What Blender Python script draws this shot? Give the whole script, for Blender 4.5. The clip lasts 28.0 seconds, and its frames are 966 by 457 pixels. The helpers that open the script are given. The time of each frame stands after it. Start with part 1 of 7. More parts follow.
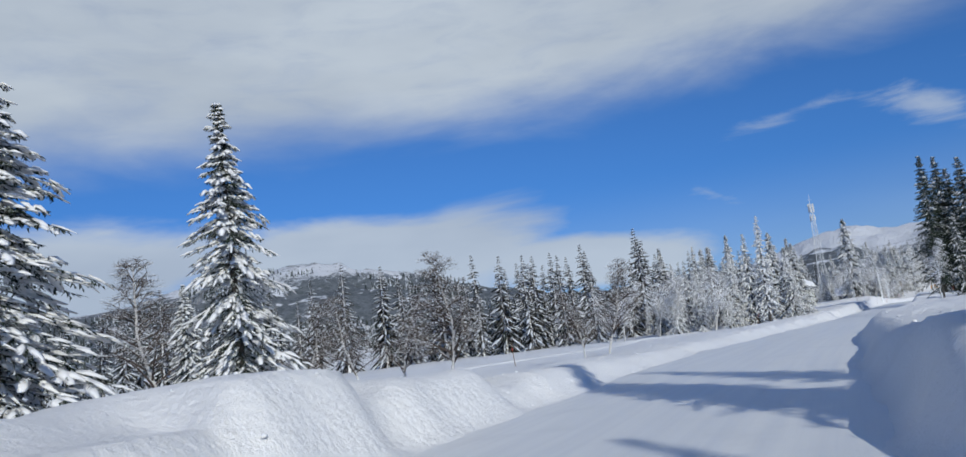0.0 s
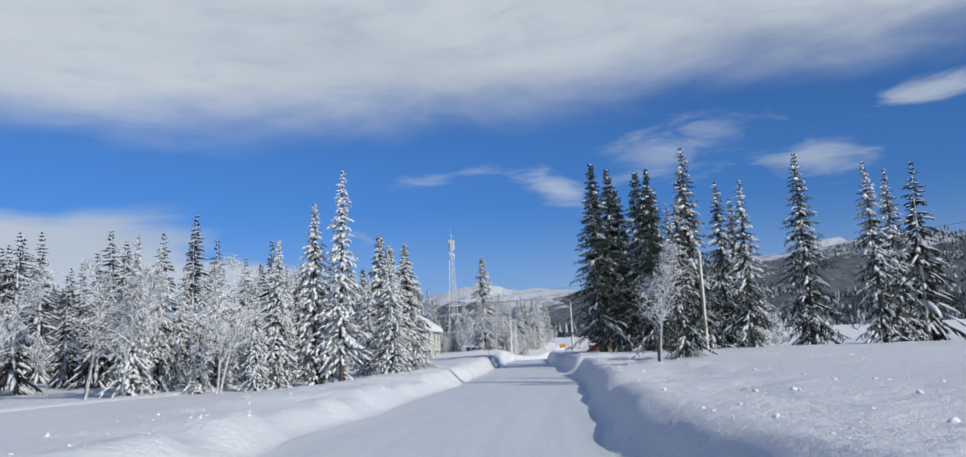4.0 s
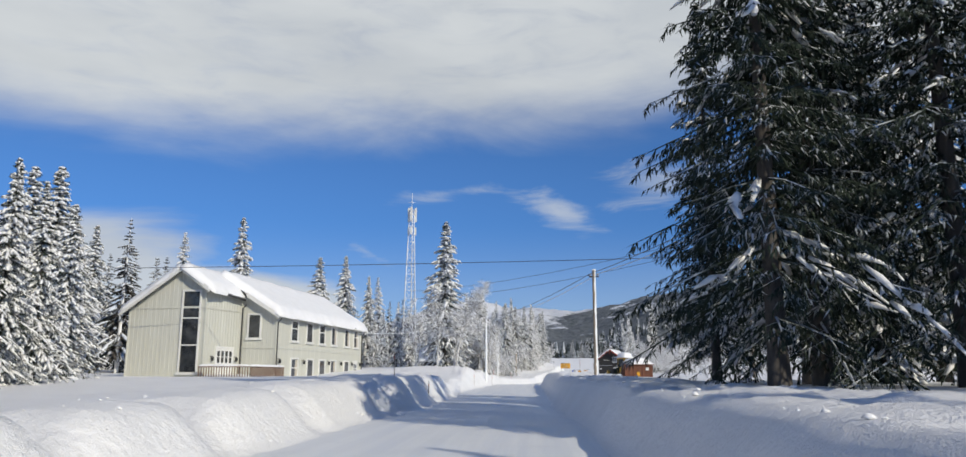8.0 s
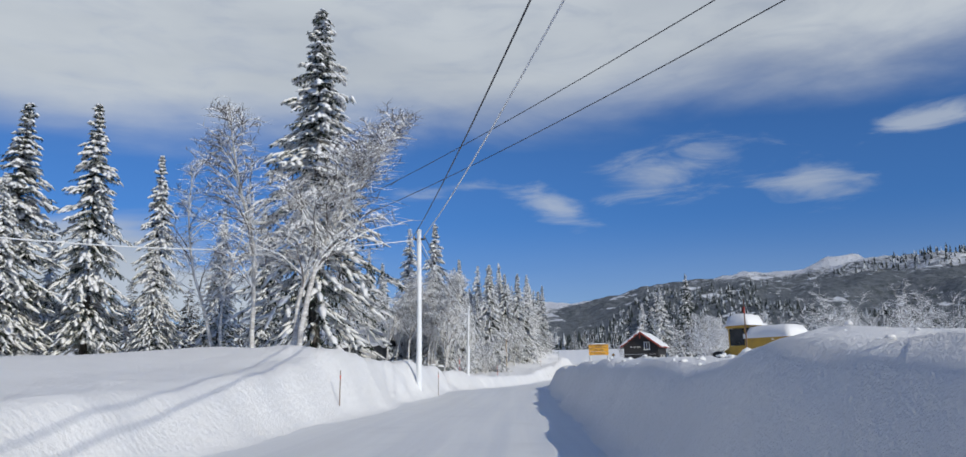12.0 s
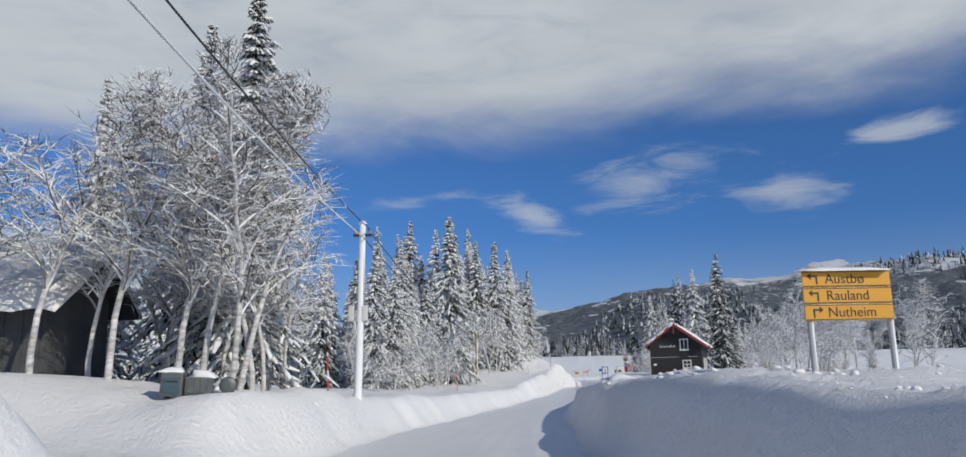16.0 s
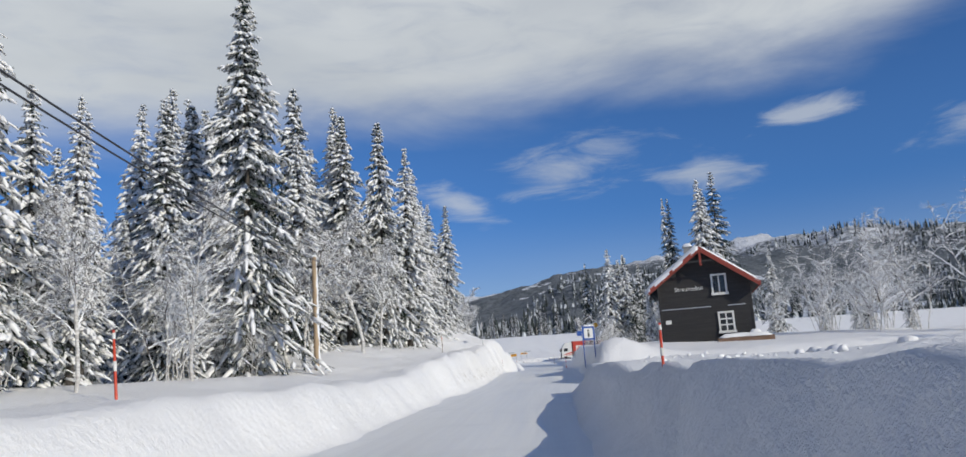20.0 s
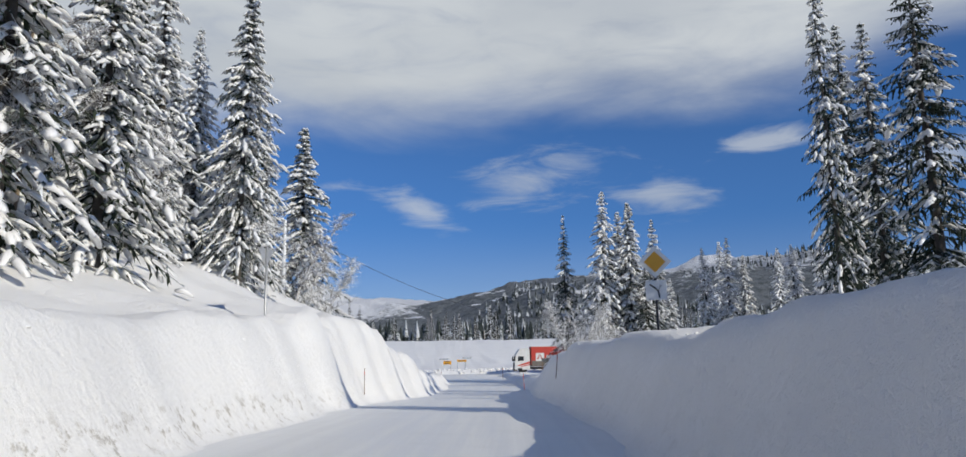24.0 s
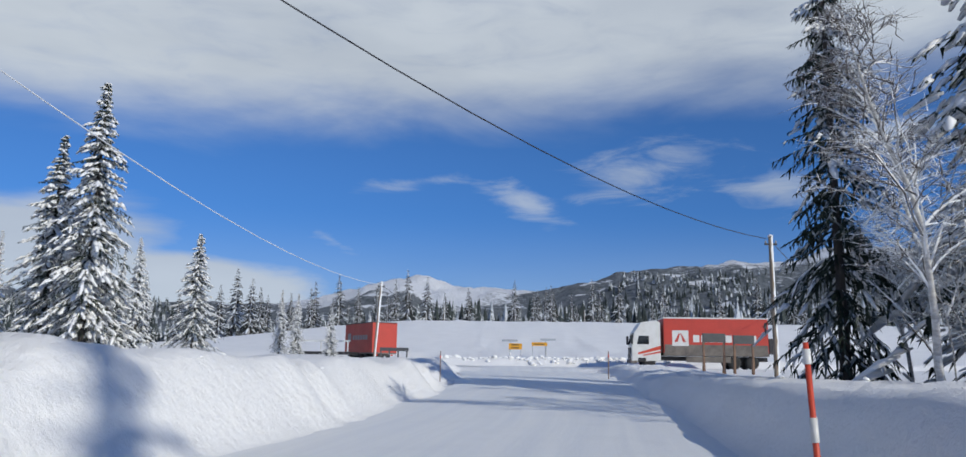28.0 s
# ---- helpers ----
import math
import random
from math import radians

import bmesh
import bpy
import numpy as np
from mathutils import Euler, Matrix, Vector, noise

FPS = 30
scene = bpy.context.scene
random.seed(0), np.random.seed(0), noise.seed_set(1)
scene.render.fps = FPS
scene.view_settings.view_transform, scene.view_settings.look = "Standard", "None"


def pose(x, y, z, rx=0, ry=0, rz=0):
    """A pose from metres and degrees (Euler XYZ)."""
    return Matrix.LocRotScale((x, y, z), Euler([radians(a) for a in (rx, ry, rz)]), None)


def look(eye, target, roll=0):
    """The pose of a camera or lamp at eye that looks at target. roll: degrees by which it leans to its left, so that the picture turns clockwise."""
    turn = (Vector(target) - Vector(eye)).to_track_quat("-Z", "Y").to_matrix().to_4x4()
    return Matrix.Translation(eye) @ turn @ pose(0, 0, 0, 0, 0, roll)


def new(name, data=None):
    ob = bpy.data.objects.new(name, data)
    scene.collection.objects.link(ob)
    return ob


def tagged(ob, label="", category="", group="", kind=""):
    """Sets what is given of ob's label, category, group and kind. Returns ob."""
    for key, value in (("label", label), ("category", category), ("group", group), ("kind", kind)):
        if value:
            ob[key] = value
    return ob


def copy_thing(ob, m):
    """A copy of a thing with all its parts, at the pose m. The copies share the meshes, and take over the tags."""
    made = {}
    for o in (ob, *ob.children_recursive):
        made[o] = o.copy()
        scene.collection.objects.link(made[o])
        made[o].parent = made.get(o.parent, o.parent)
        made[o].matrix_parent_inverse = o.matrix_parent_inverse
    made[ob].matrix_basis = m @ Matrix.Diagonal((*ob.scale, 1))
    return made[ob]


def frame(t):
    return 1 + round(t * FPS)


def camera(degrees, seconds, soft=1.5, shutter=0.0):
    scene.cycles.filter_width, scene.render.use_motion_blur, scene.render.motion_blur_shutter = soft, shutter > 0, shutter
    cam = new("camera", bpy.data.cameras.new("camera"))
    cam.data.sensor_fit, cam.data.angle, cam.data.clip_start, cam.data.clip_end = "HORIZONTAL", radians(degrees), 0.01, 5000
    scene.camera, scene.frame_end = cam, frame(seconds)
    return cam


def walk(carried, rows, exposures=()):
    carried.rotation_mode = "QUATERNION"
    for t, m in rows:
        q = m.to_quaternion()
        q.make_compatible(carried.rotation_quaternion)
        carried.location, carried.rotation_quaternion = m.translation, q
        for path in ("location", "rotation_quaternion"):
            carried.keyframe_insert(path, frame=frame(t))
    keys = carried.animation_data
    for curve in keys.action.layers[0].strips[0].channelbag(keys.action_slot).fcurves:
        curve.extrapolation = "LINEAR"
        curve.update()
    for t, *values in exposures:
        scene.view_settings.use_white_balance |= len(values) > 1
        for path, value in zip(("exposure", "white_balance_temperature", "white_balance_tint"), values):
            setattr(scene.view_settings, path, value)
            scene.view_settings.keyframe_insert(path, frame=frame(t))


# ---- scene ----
cam = camera(64.0, 28.0)
PATH = [
    (0.0, (4.468, -51.210, 1.332), (-0.412, -42.615, 2.849), -6.97),
    (0.5, (2.726, -47.542, 1.199), (-1.516, -38.630, 2.806), -7.98),
    (1.0, (1.902, -42.930, 1.103), (-1.379, -33.594, 2.547), -7.18),
    (1.5, (1.940, -37.829, 1.259), (-0.482, -28.249, 2.794), -6.85),
    (2.0, (1.423, -32.618, 1.385), (-0.244, -22.909, 3.103), -6.91),
    (2.5, (0.840, -27.341, 1.494), (0.063, -17.505, 3.122), -6.61),
    (4.5, (0.124, -5.978, 1.338), (-0.573, 3.865, 2.960), -1.79),
    (5.0, (-0.000, -0.000, 1.302), (-0.501, 9.889, 2.701), -1.40),
    (5.5, (0.267, 5.547, 1.296), (-0.025, 15.410, 2.920), -1.39),
    (6.0, (0.636, 11.662, 1.284), (0.125, 21.556, 2.642), -2.22),
    (6.5, (0.727, 18.451, 1.288), (0.262, 28.316, 2.856), -1.99),
    (7.0, (0.604, 25.723, 1.317), (0.059, 35.564, 3.009), -1.49),
    (7.5, (0.423, 33.123, 1.373), (0.052, 42.903, 3.429), 0.38),
    (8.0, (0.342, 40.336, 1.433), (-0.355, 50.136, 3.296), 0.15),
    (8.5, (0.257, 47.369, 1.479), (-0.680, 57.158, 3.295), 0.11),
    (9.0, (0.240, 54.386, 1.500), (-0.765, 64.164, 3.339), 0.68),
    (9.5, (0.178, 61.500, 1.505), (-0.940, 71.264, 3.352), 0.64),
    (10.0, (0.075, 68.378, 1.452), (-1.064, 78.128, 3.356), 1.18),
    (10.5, (-0.248, 75.216, 1.367), (-1.288, 84.988, 3.217), 0.76),
    (11.0, (-0.025, 81.738, 1.349), (-0.917, 91.560, 3.000), 0.88),
    (11.5, (-0.016, 88.041, 1.375), (-0.622, 97.866, 3.135), 0.03),
    (12.0, (-0.238, 94.022, 1.415), (-0.865, 103.836, 3.228), -0.91),
    (12.5, (-0.341, 99.952, 1.455), (-0.944, 109.783, 3.183), -1.15),
    (14.5, (-0.743, 120.322, 1.483), (-1.220, 130.104, 3.505), -0.32),
    (15.0, (-0.770, 125.130, 1.500), (-1.233, 134.926, 3.455), -0.92),
    (15.5, (-0.788, 130.102, 1.546), (-1.170, 139.934, 3.326), -1.14),
    (16.0, (-0.866, 134.678, 1.593), (-1.225, 144.484, 3.520), -1.21),
    (16.5, (-0.855, 138.954, 1.598), (-1.299, 148.779, 3.407), -0.94),
    (17.0, (-0.854, 143.374, 1.544), (-1.144, 153.149, 3.632), -0.36),
    (17.5, (-0.785, 148.558, 1.440), (-0.927, 158.323, 3.592), -0.45),
    (18.0, (-0.663, 153.666, 1.319), (-0.522, 163.442, 3.421), -1.02),
    (18.5, (-0.364, 158.754, 1.224), (-0.123, 168.533, 3.302), -2.05),
    (19.0, (0.000, 163.689, 1.146), (0.350, 173.464, 3.226), -2.81),
    (19.5, (0.240, 168.883, 1.084), (0.764, 178.695, 2.941), -3.37),
    (20.0, (0.799, 174.437, 1.048), (1.373, 184.266, 2.796), -4.02),
    (20.5, (1.501, 180.304, 1.044), (2.001, 190.147, 2.736), -3.24),
    (21.0, (2.353, 186.253, 1.018), (2.895, 196.090, 2.733), -2.36),
    (21.5, (3.258, 192.640, 1.032), (3.833, 202.545, 2.276), -2.89),
    (23.5, (7.410, 220.687, 1.236), (8.361, 230.462, 3.120), -0.91),
    (24.0, (8.202, 226.999, 1.345), (9.313, 236.767, 3.173), -1.01),
    (24.5, (9.104, 233.730, 1.451), (10.395, 243.547, 2.852), -0.83),
    (25.0, (9.977, 240.521, 1.559), (11.246, 250.351, 2.884), -0.36),
    (25.5, (10.851, 247.512, 1.600), (11.955, 257.290, 3.381), 1.44),
    (26.0, (11.661, 254.478, 1.560), (12.745, 264.286, 3.184), 0.94),
    (26.5, (12.440, 261.419, 1.459), (13.320, 271.257, 3.027), -0.16),
    (27.0, (13.367, 267.926, 1.347), (13.927, 277.793, 2.872), -0.21),
    (27.5, (14.365, 274.061, 1.234), (14.501, 283.905, 2.992), -0.29),
    (28.0, (15.401, 280.094, 1.092), (15.147, 289.938, 2.836), 0.86),
]
walk(cam, [(t, look(eye, target, roll)) for t, eye, target, roll in PATH], [(0.0, -0.15, 6100, 5), (2.0, -0.06, 6200, 5), (5.0, -0.02, 6500, 6), (6.0, 0.02, 6700, 6), (8.0, 0.08, 6850, 6), (9.0, 0.0, 6500, 6),
      (10.0, -0.08, 6350, 6), (12.0, -0.12, 6450, 6), (16.0, -0.15, 6600, 6), (18.0, -0.08, 6600, 6), (21.0, 0.0, 6750, 6), (25.0, -0.02, 6700, 6), (26.0, -0.08, 6500, 6), (28.0, -0.06, 6300, 6)])

# ---------------------------------------------------------------- world, sun
SUN_AZ, SUN_EL = radians(135.0), radians(29.0)      # measured from +y towards +x: behind and to the right of the drive
SUN_DIR = Vector((math.sin(SUN_AZ) * math.cos(SUN_EL), math.cos(SUN_AZ) * math.cos(SUN_EL), math.sin(SUN_EL)))
sun_data = bpy.data.lights.new("sun", "SUN")
sun_data.energy, sun_data.angle, sun_data.color = 3.1, radians(0.6), (1.0, 0.925, 0.805)
sun = new("sun", sun_data)
sun.matrix_world = look(SUN_DIR * 100, (0, 0, 0))

world = bpy.data.worlds.new("sky")
scene.world = world
world.use_nodes = True


class Nodes:
    """A short way to write node trees."""

    def __init__(self, tree):
        self.t = tree
        tree.nodes.clear()

    def n(self, kind, values=(), links=(), **props):
        node = self.t.nodes.new(kind)
        for k, v in props.items():
            setattr(node, k, v)
        for k, v in dict(values).items():
            node.inputs[k].default_value = v
        for k, s in dict(links).items():
            self.t.links.new(s, node.inputs[k])
        return node

    def math(self, op, a, b=0.0, c=None, clamp=False):
        node = self.t.nodes.new("ShaderNodeMath")
        node.operation, node.use_clamp = op, clamp
        for i, v in enumerate((a, b) if c is None else (a, b, c)):
            if isinstance(v, (int, float)):
                node.inputs[i].default_value = v
            else:
                self.t.links.new(v, node.inputs[i])
        return node.outputs[0]

    def mix(self, f, a, b, blend="MIX"):
        node = self.t.nodes.new("ShaderNodeMix")
        node.data_type, node.blend_type = "RGBA", blend
        for i, v in ((0, f), (6, a), (7, b)):
            if isinstance(v, (int, float)):
                node.inputs[i].default_value = v
            elif isinstance(v, tuple):
                node.inputs[i].default_value = (*v, 1.0)[:4]
            else:
                self.t.links.new(v, node.inputs[i])
        return node.outputs[2]

    def ramp(self, f, *stops):
        node = self.t.nodes.new("ShaderNodeMapRange")
        node.interpolation_type = "SMOOTHSTEP"
        self.t.links.new(f, node.inputs[0])
        for i, v in enumerate(stops, 1):
            node.inputs[i].default_value = v
        return node.outputs[0]

    def noise(self, vec, scale, detail=4.0, rough=0.55, distort=0.0):
        return self.n("ShaderNodeTexNoise", {"Scale": scale, "Detail": detail, "Roughness": rough, "Distortion": distort}, {"Vector": vec}).outputs[0]


def build_sky():
    k = Nodes(world.node_tree)
    sky = k.n("ShaderNodeTexSky", sky_type="NISHITA", sun_disc=False, sun_elevation=SUN_EL, sun_rotation=SUN_AZ, altitude=700.0,
              air_density=0.9, dust_density=0.3, ozone_density=2.2)
    co = k.n("ShaderNodeTexCoord").outputs["Generated"]
    sep = k.n("ShaderNodeSeparateXYZ", links={0: co})
    x, y, z = sep.outputs
    el = k.math("ARCSINE", z)                                   # radians
    az = k.math("ARCTAN2", x, y)
    flat = k.n("ShaderNodeCombineXYZ", links={0: az, 1: el}).outputs[0]
    wide = k.n("ShaderNodeMapping", {"Scale": (1.0, 3.2, 1.0)}, {"Vector": flat}).outputs[0]
    slant = k.n("ShaderNodeMapping", {"Rotation": (0, 0, -0.35), "Scale": (1.0, 3.5, 1.0)}, {"Vector": flat}).outputs[0]
    big = k.noise(wide, 3.2, 6.0, 0.55, 0.3)
    fine = k.noise(slant, 9.0, 7.0, 0.6, 0.6)
    aa = k.math("ABSOLUTE", az)
    # the high sheet of cloud: its lower edge climbs slowly to the right
    edge = k.math("MULTIPLY_ADD", az, 0.055, 0.300)
    over = k.math("SUBTRACT", el, edge)
    over = k.math("MULTIPLY_ADD", k.math("SUBTRACT", big, 0.5), 0.12, over)
    sheet = k.ramp(over, -0.02, 0.085, 0.0, 1.0)
    sheet = k.math("MULTIPLY", sheet, k.ramp(fine, 0.05, 0.6, 0.72, 1.0))
    sheet = k.math("MULTIPLY", sheet, k.ramp(el, 0.50, 0.72, 1.0, 0.06))      # the sheet ends overhead
    sheet = k.math("MULTIPLY", sheet, k.ramp(aa, 1.25, 2.0, 1.0, 0.06))    # and behind, on the sun's side

    def blob(a, e, sa, se, turn=0.0):
        da, de = k.math("SUBTRACT", az, radians(a)), k.math("SUBTRACT", el, radians(e))
        u = k.math("MULTIPLY_ADD", de, math.sin(radians(turn)), k.math("MULTIPLY", da, math.cos(radians(turn))))
        v = k.math("MULTIPLY_ADD", da, -math.sin(radians(turn)), k.math("MULTIPLY", de, math.cos(radians(turn))))
        u, v = k.math("MULTIPLY", u, 1 / radians(sa)), k.math("MULTIPLY", v, 1 / radians(se))
        return k.math("SUBTRACT", 1.0, k.math("SQRT", k.math("ADD", k.math("MULTIPLY", u, u), k.math("MULTIPLY", v, v))))

    wisp = None
    for b in ((10.5, 14.2, 8.5, 3.4, 14), (20.0, 12.2, 5.6, 2.7, -10), (27.0, 15.6, 5.5, 1.9, 2), (1.5, 12.0, 6.0, 2.0, -25),
              (-7.0, 13.3, 7.0, 1.0, 6), (-13, 9.0, 4.5, 1.1, -25), (38, 13.0, 7.0, 2.0, 8)):
        s = blob(*b)
        wisp = s if wisp is None else k.math("MAXIMUM", wisp, s)
    wisp = k.math("ADD", wisp, k.math("MULTIPLY", k.math("SUBTRACT", fine, 0.56), 2.1))
    wisp = k.ramp(wisp, 0.15, 1.05, 0.0, 0.62)
    # low bank on the left, thin haze above the hills
    low = None
    for b in ((-40, 6.5, 24, 4.6, 6), (-62, 7.5, 20, 5.0, 0), (-22, 5.6, 12, 2.8, -4), (-95, 8, 26, 6, 0)):
        s = blob(*b)
        low = s if low is None else k.math("MAXIMUM", low, s)
    low = k.math("ADD", low, k.math("MULTIPLY", k.math("SUBTRACT", big, 0.5), 1.5))
    low = k.ramp(low, 0.05, 0.5, 0.0, 0.9)
    haze = k.ramp(el, 0.03, 0.20, 0.34, 0.0)
    cover = k.math("MAXIMUM", k.math("MAXIMUM", sheet, wisp), k.math("MAXIMUM", low, haze))
    tone = k.mix(k.ramp(k.noise(wide, 2.6, 4.0, 0.5), 0.3, 0.7, 0.0, 1.0), (4.85, 5.25, 6.05), (6.1, 6.45, 7.1))
    tint = k.mix(k.ramp(el, 0.03, 0.30, 0.0, 1.0), (0.25, 0.485, 0.89), (0.37, 0.655, 1.06))
    deep = k.mix(1.0, sky.outputs[0], tint, "MULTIPLY")
    col = k.mix(cover, deep, tone)
    bg = k.n("ShaderNodeBackground", {"Strength": 0.098}, {"Color": col})
    k.n("ShaderNodeOutputWorld", links={"Surface": bg.outputs[0]})


build_sky()

# ---------------------------------------------------------------- materials


def material(name, base, rough=0.6, metal=0.0, spec=0.5):
    m = bpy.data.materials.new(name)
    m.use_nodes = True
    k = Nodes(m.node_tree)
    p = k.n("ShaderNodeBsdfPrincipled", {"Roughness": rough, "Metallic": metal, "Base Color": (*base, 1.0), "Specular IOR Level": spec})
    k.n("ShaderNodeOutputMaterial", links={"Surface": p.outputs[0]})
    k.p = p
    k.obj = k.n("ShaderNodeTexCoord").outputs["Object"]
    k.pos = k.n("ShaderNodeNewGeometry").outputs["Position"]
    return m, k


def link(k, sock, name):
    k.t.links.new(sock, k.p.inputs[name])


def bump(k, height, strength, distance):
    b = k.n("ShaderNodeBump", {"Strength": strength, "Distance": distance}, {"Height": height})
    link(k, b.outputs[0], "Normal")


def grainy(name, base, other, scale=6.0, rough=0.7, metal=0.0, amount=0.6, bumps=0.25, dist=0.01, stretch=(1, 1, 1)):
    """A surface with stains at a large scale and grain at a small one."""
    m, k = material(name, base, rough, metal)
    v = k.n("ShaderNodeMapping", {"Scale": stretch}, {"Vector": k.obj}).outputs[0]
    a, b = k.noise(v, scale, 5.0), k.noise(v, scale * 9.0, 3.0)
    f = k.math("MULTIPLY", k.ramp(k.math("MULTIPLY_ADD", b, 0.35, k.math("MULTIPLY", a, 0.75)), 0.35, 0.75, 0.0, 1.0), amount)
    link(k, k.mix(f, base, other), "Base Color")
    link(k, k.math("MULTIPLY_ADD", a, 0.25, rough - 0.12, clamp=True), "Roughness")
    bump(k, k.math("ADD", a, k.math("MULTIPLY", b, 0.5)), bumps, dist)
    return m


def snow_material(name, base=(0.89, 0.89, 0.89), dirt=0.0, big=0.5, relief=0.05):
    m, k = material(name, base, 0.62, 0.0, 0.3)
    a, b, c = k.noise(k.pos, big, 5.0), k.noise(k.pos, 6.0, 6.0, 0.6), k.noise(k.pos, 60.0, 3.0)
    col = k.mix(k.ramp(a, 0.3, 0.7, 0.0, 1.0), base, tuple(v * 0.95 for v in base))
    if dirt:
        spots = k.math("MULTIPLY", k.ramp(k.noise(k.pos, 2.3, 6.0, 0.7), 0.62, 0.8, 0.0, dirt), k.ramp(a, 0.4, 0.6, 0.2, 1.0))
        col = k.mix(spots, col, (0.42, 0.39, 0.34))
    if dirt:
        # grit thrown against the foot of the cut bank
        sep = k.n("ShaderNodeSeparateXYZ", links={0: k.pos}).outputs
        band = k.math("MULTIPLY", k.ramp(sep[1], 206.0, 222.0, 0.0, 1.0), k.ramp(sep[1], 246.0, 262.0, 1.0, 0.0))
        band = k.math("MULTIPLY", band, k.math("MULTIPLY", k.ramp(sep[2], 0.15, 0.4, 0.0, 1.0), k.ramp(sep[2], 0.6, 1.15, 1.0, 0.0)))
        west = k.math("SUBTRACT", sep[0], k.math("MULTIPLY_ADD", sep[1], 0.132, -22.0))
        band = k.math("MULTIPLY", band, k.ramp(west, -0.5, 0.5, 1.0, 0.15))
        grit = k.ramp(k.noise(k.pos, 3.2, 6.0, 0.72), 0.52, 0.66, 0.0, 0.75)
        col = k.mix(k.math("MULTIPLY", band, grit), col, (0.36, 0.33, 0.28))
    link(k, col, "Base Color")
    p = k.p
    p.inputs["Subsurface Weight"].default_value = 0.0
    bump(k, k.math("ADD", k.math("MULTIPLY", b, 0.8), k.math("MULTIPLY", c, 0.2)), 0.55, relief)
    return m


SNOW = snow_material("snow", dirt=0.05, relief=0.16)
SNOW_LOAD = snow_material("snow_load", (0.9, 0.9, 0.9), big=1.5, relief=0.05)


def road_material():
    m, k = material("packed_snow", (0.78, 0.8, 0.83), 0.5, 0.0, 0.4)
    uv = k.n("ShaderNodeUVMap").outputs[0]
    sep = k.n("ShaderNodeSeparateXYZ", links={0: uv})
    u, v = sep.outputs[0], sep.outputs[1]
    wob = k.math("MULTIPLY_ADD", k.noise(k.n("ShaderNodeCombineXYZ", links={1: v}).outputs[0], 0.05, 2.0), 0.8, -0.4)
    uu = k.math("ADD", u, wob)
    lines = k.noise(k.n("ShaderNodeCombineXYZ", links={0: uu, 1: k.math("MULTIPLY", v, 0.02)}).outputs[0], 2.6, 6.0, 0.65)
    fine = k.noise(k.pos, 14.0, 5.0, 0.65)
    blot = k.noise(k.pos, 0.7, 5.0)
    col = k.mix(k.ramp(lines, 0.35, 0.7, 0.0, 1.0), (0.82, 0.83, 0.83), (0.73, 0.74, 0.75))
    col = k.mix(k.ramp(blot, 0.5, 0.8, 0.0, 0.35), col, (0.64, 0.65, 0.66))
    link(k, col, "Base Color")
    link(k, k.ramp(lines, 0.3, 0.7, 0.6, 0.36), "Roughness")
    bump(k, k.math("ADD", k.math("MULTIPLY", lines, 0.7), k.math("MULTIPLY", fine, 0.6)), 0.45, 0.04)
    return m


PACKED = road_material()


def needle_material(name, green, frost, cover):
    """Spruce needles, rimed on their upper sides."""
    m, k = material(name, green, 0.75, 0.0, 0.2)
    g = k.n("ShaderNodeNewGeometry")
    up = k.n("ShaderNodeSeparateXYZ", links={0: g.outputs["Normal"]}).outputs[2]
    isl = g.outputs["Random Per Island"]
    patch = k.noise(k.pos, 0.9, 3.0)
    f = k.math("ADD", k.math("MULTIPLY", up, 0.45), k.math("MULTIPLY_ADD", k.math("SUBTRACT", patch, 0.5), 1.3, k.math("MULTIPLY", isl, 0.75)))
    f = k.math("MULTIPLY", k.ramp(f, 1.02 - cover, 1.4 - cover, 0.0, 1.0), frost)
    tint = k.mix(isl, tuple(c * 0.6 for c in green), tuple(c * 1.5 for c in green))
    link(k, k.mix(f, tint, (0.8, 0.83, 0.87)), "Base Color")
    return m


NEEDLE = needle_material("spruce_needles", (0.034, 0.046, 0.032), 0.9, 0.36)
NEEDLE_FROST = needle_material("spruce_needles_rimed", (0.04, 0.05, 0.042), 0.92, 0.74)
NEEDLE_DARK = needle_material("spruce_needles_bare", (0.026, 0.038, 0.026), 0.8, 0.3)
FAR_WOOD = needle_material("far_spruce", (0.05, 0.062, 0.06), 0.8, 0.58)
BARK = grainy("spruce_bark", (0.05, 0.042, 0.036), (0.13, 0.12, 0.11), 7.0, 0.9, bumps=0.8, dist=0.03, stretch=(1, 1, 0.3))
BIRCH_BARK = grainy("birch_bark", (0.76, 0.75, 0.73), (0.16, 0.14, 0.13), 3.0, 0.75, amount=0.7, bumps=0.4, dist=0.01, stretch=(1, 1, 4))


def twig_material(name, bark, cover):
    m, k = material(name, bark, 0.8, 0.0, 0.2)
    g = k.n("ShaderNodeNewGeometry")
    up = k.n("ShaderNodeSeparateXYZ", links={0: g.outputs["Normal"]}).outputs[2]
    f = k.ramp(k.math("MULTIPLY_ADD", g.outputs["Random Per Island"], 0.6, k.math("MULTIPLY", up, 0.6)), 0.55 - cover, 0.95 - cover, 0.0, 1.0)
    link(k, k.mix(f, bark, (0.9, 0.91, 0.92)), "Base Color")
    return m


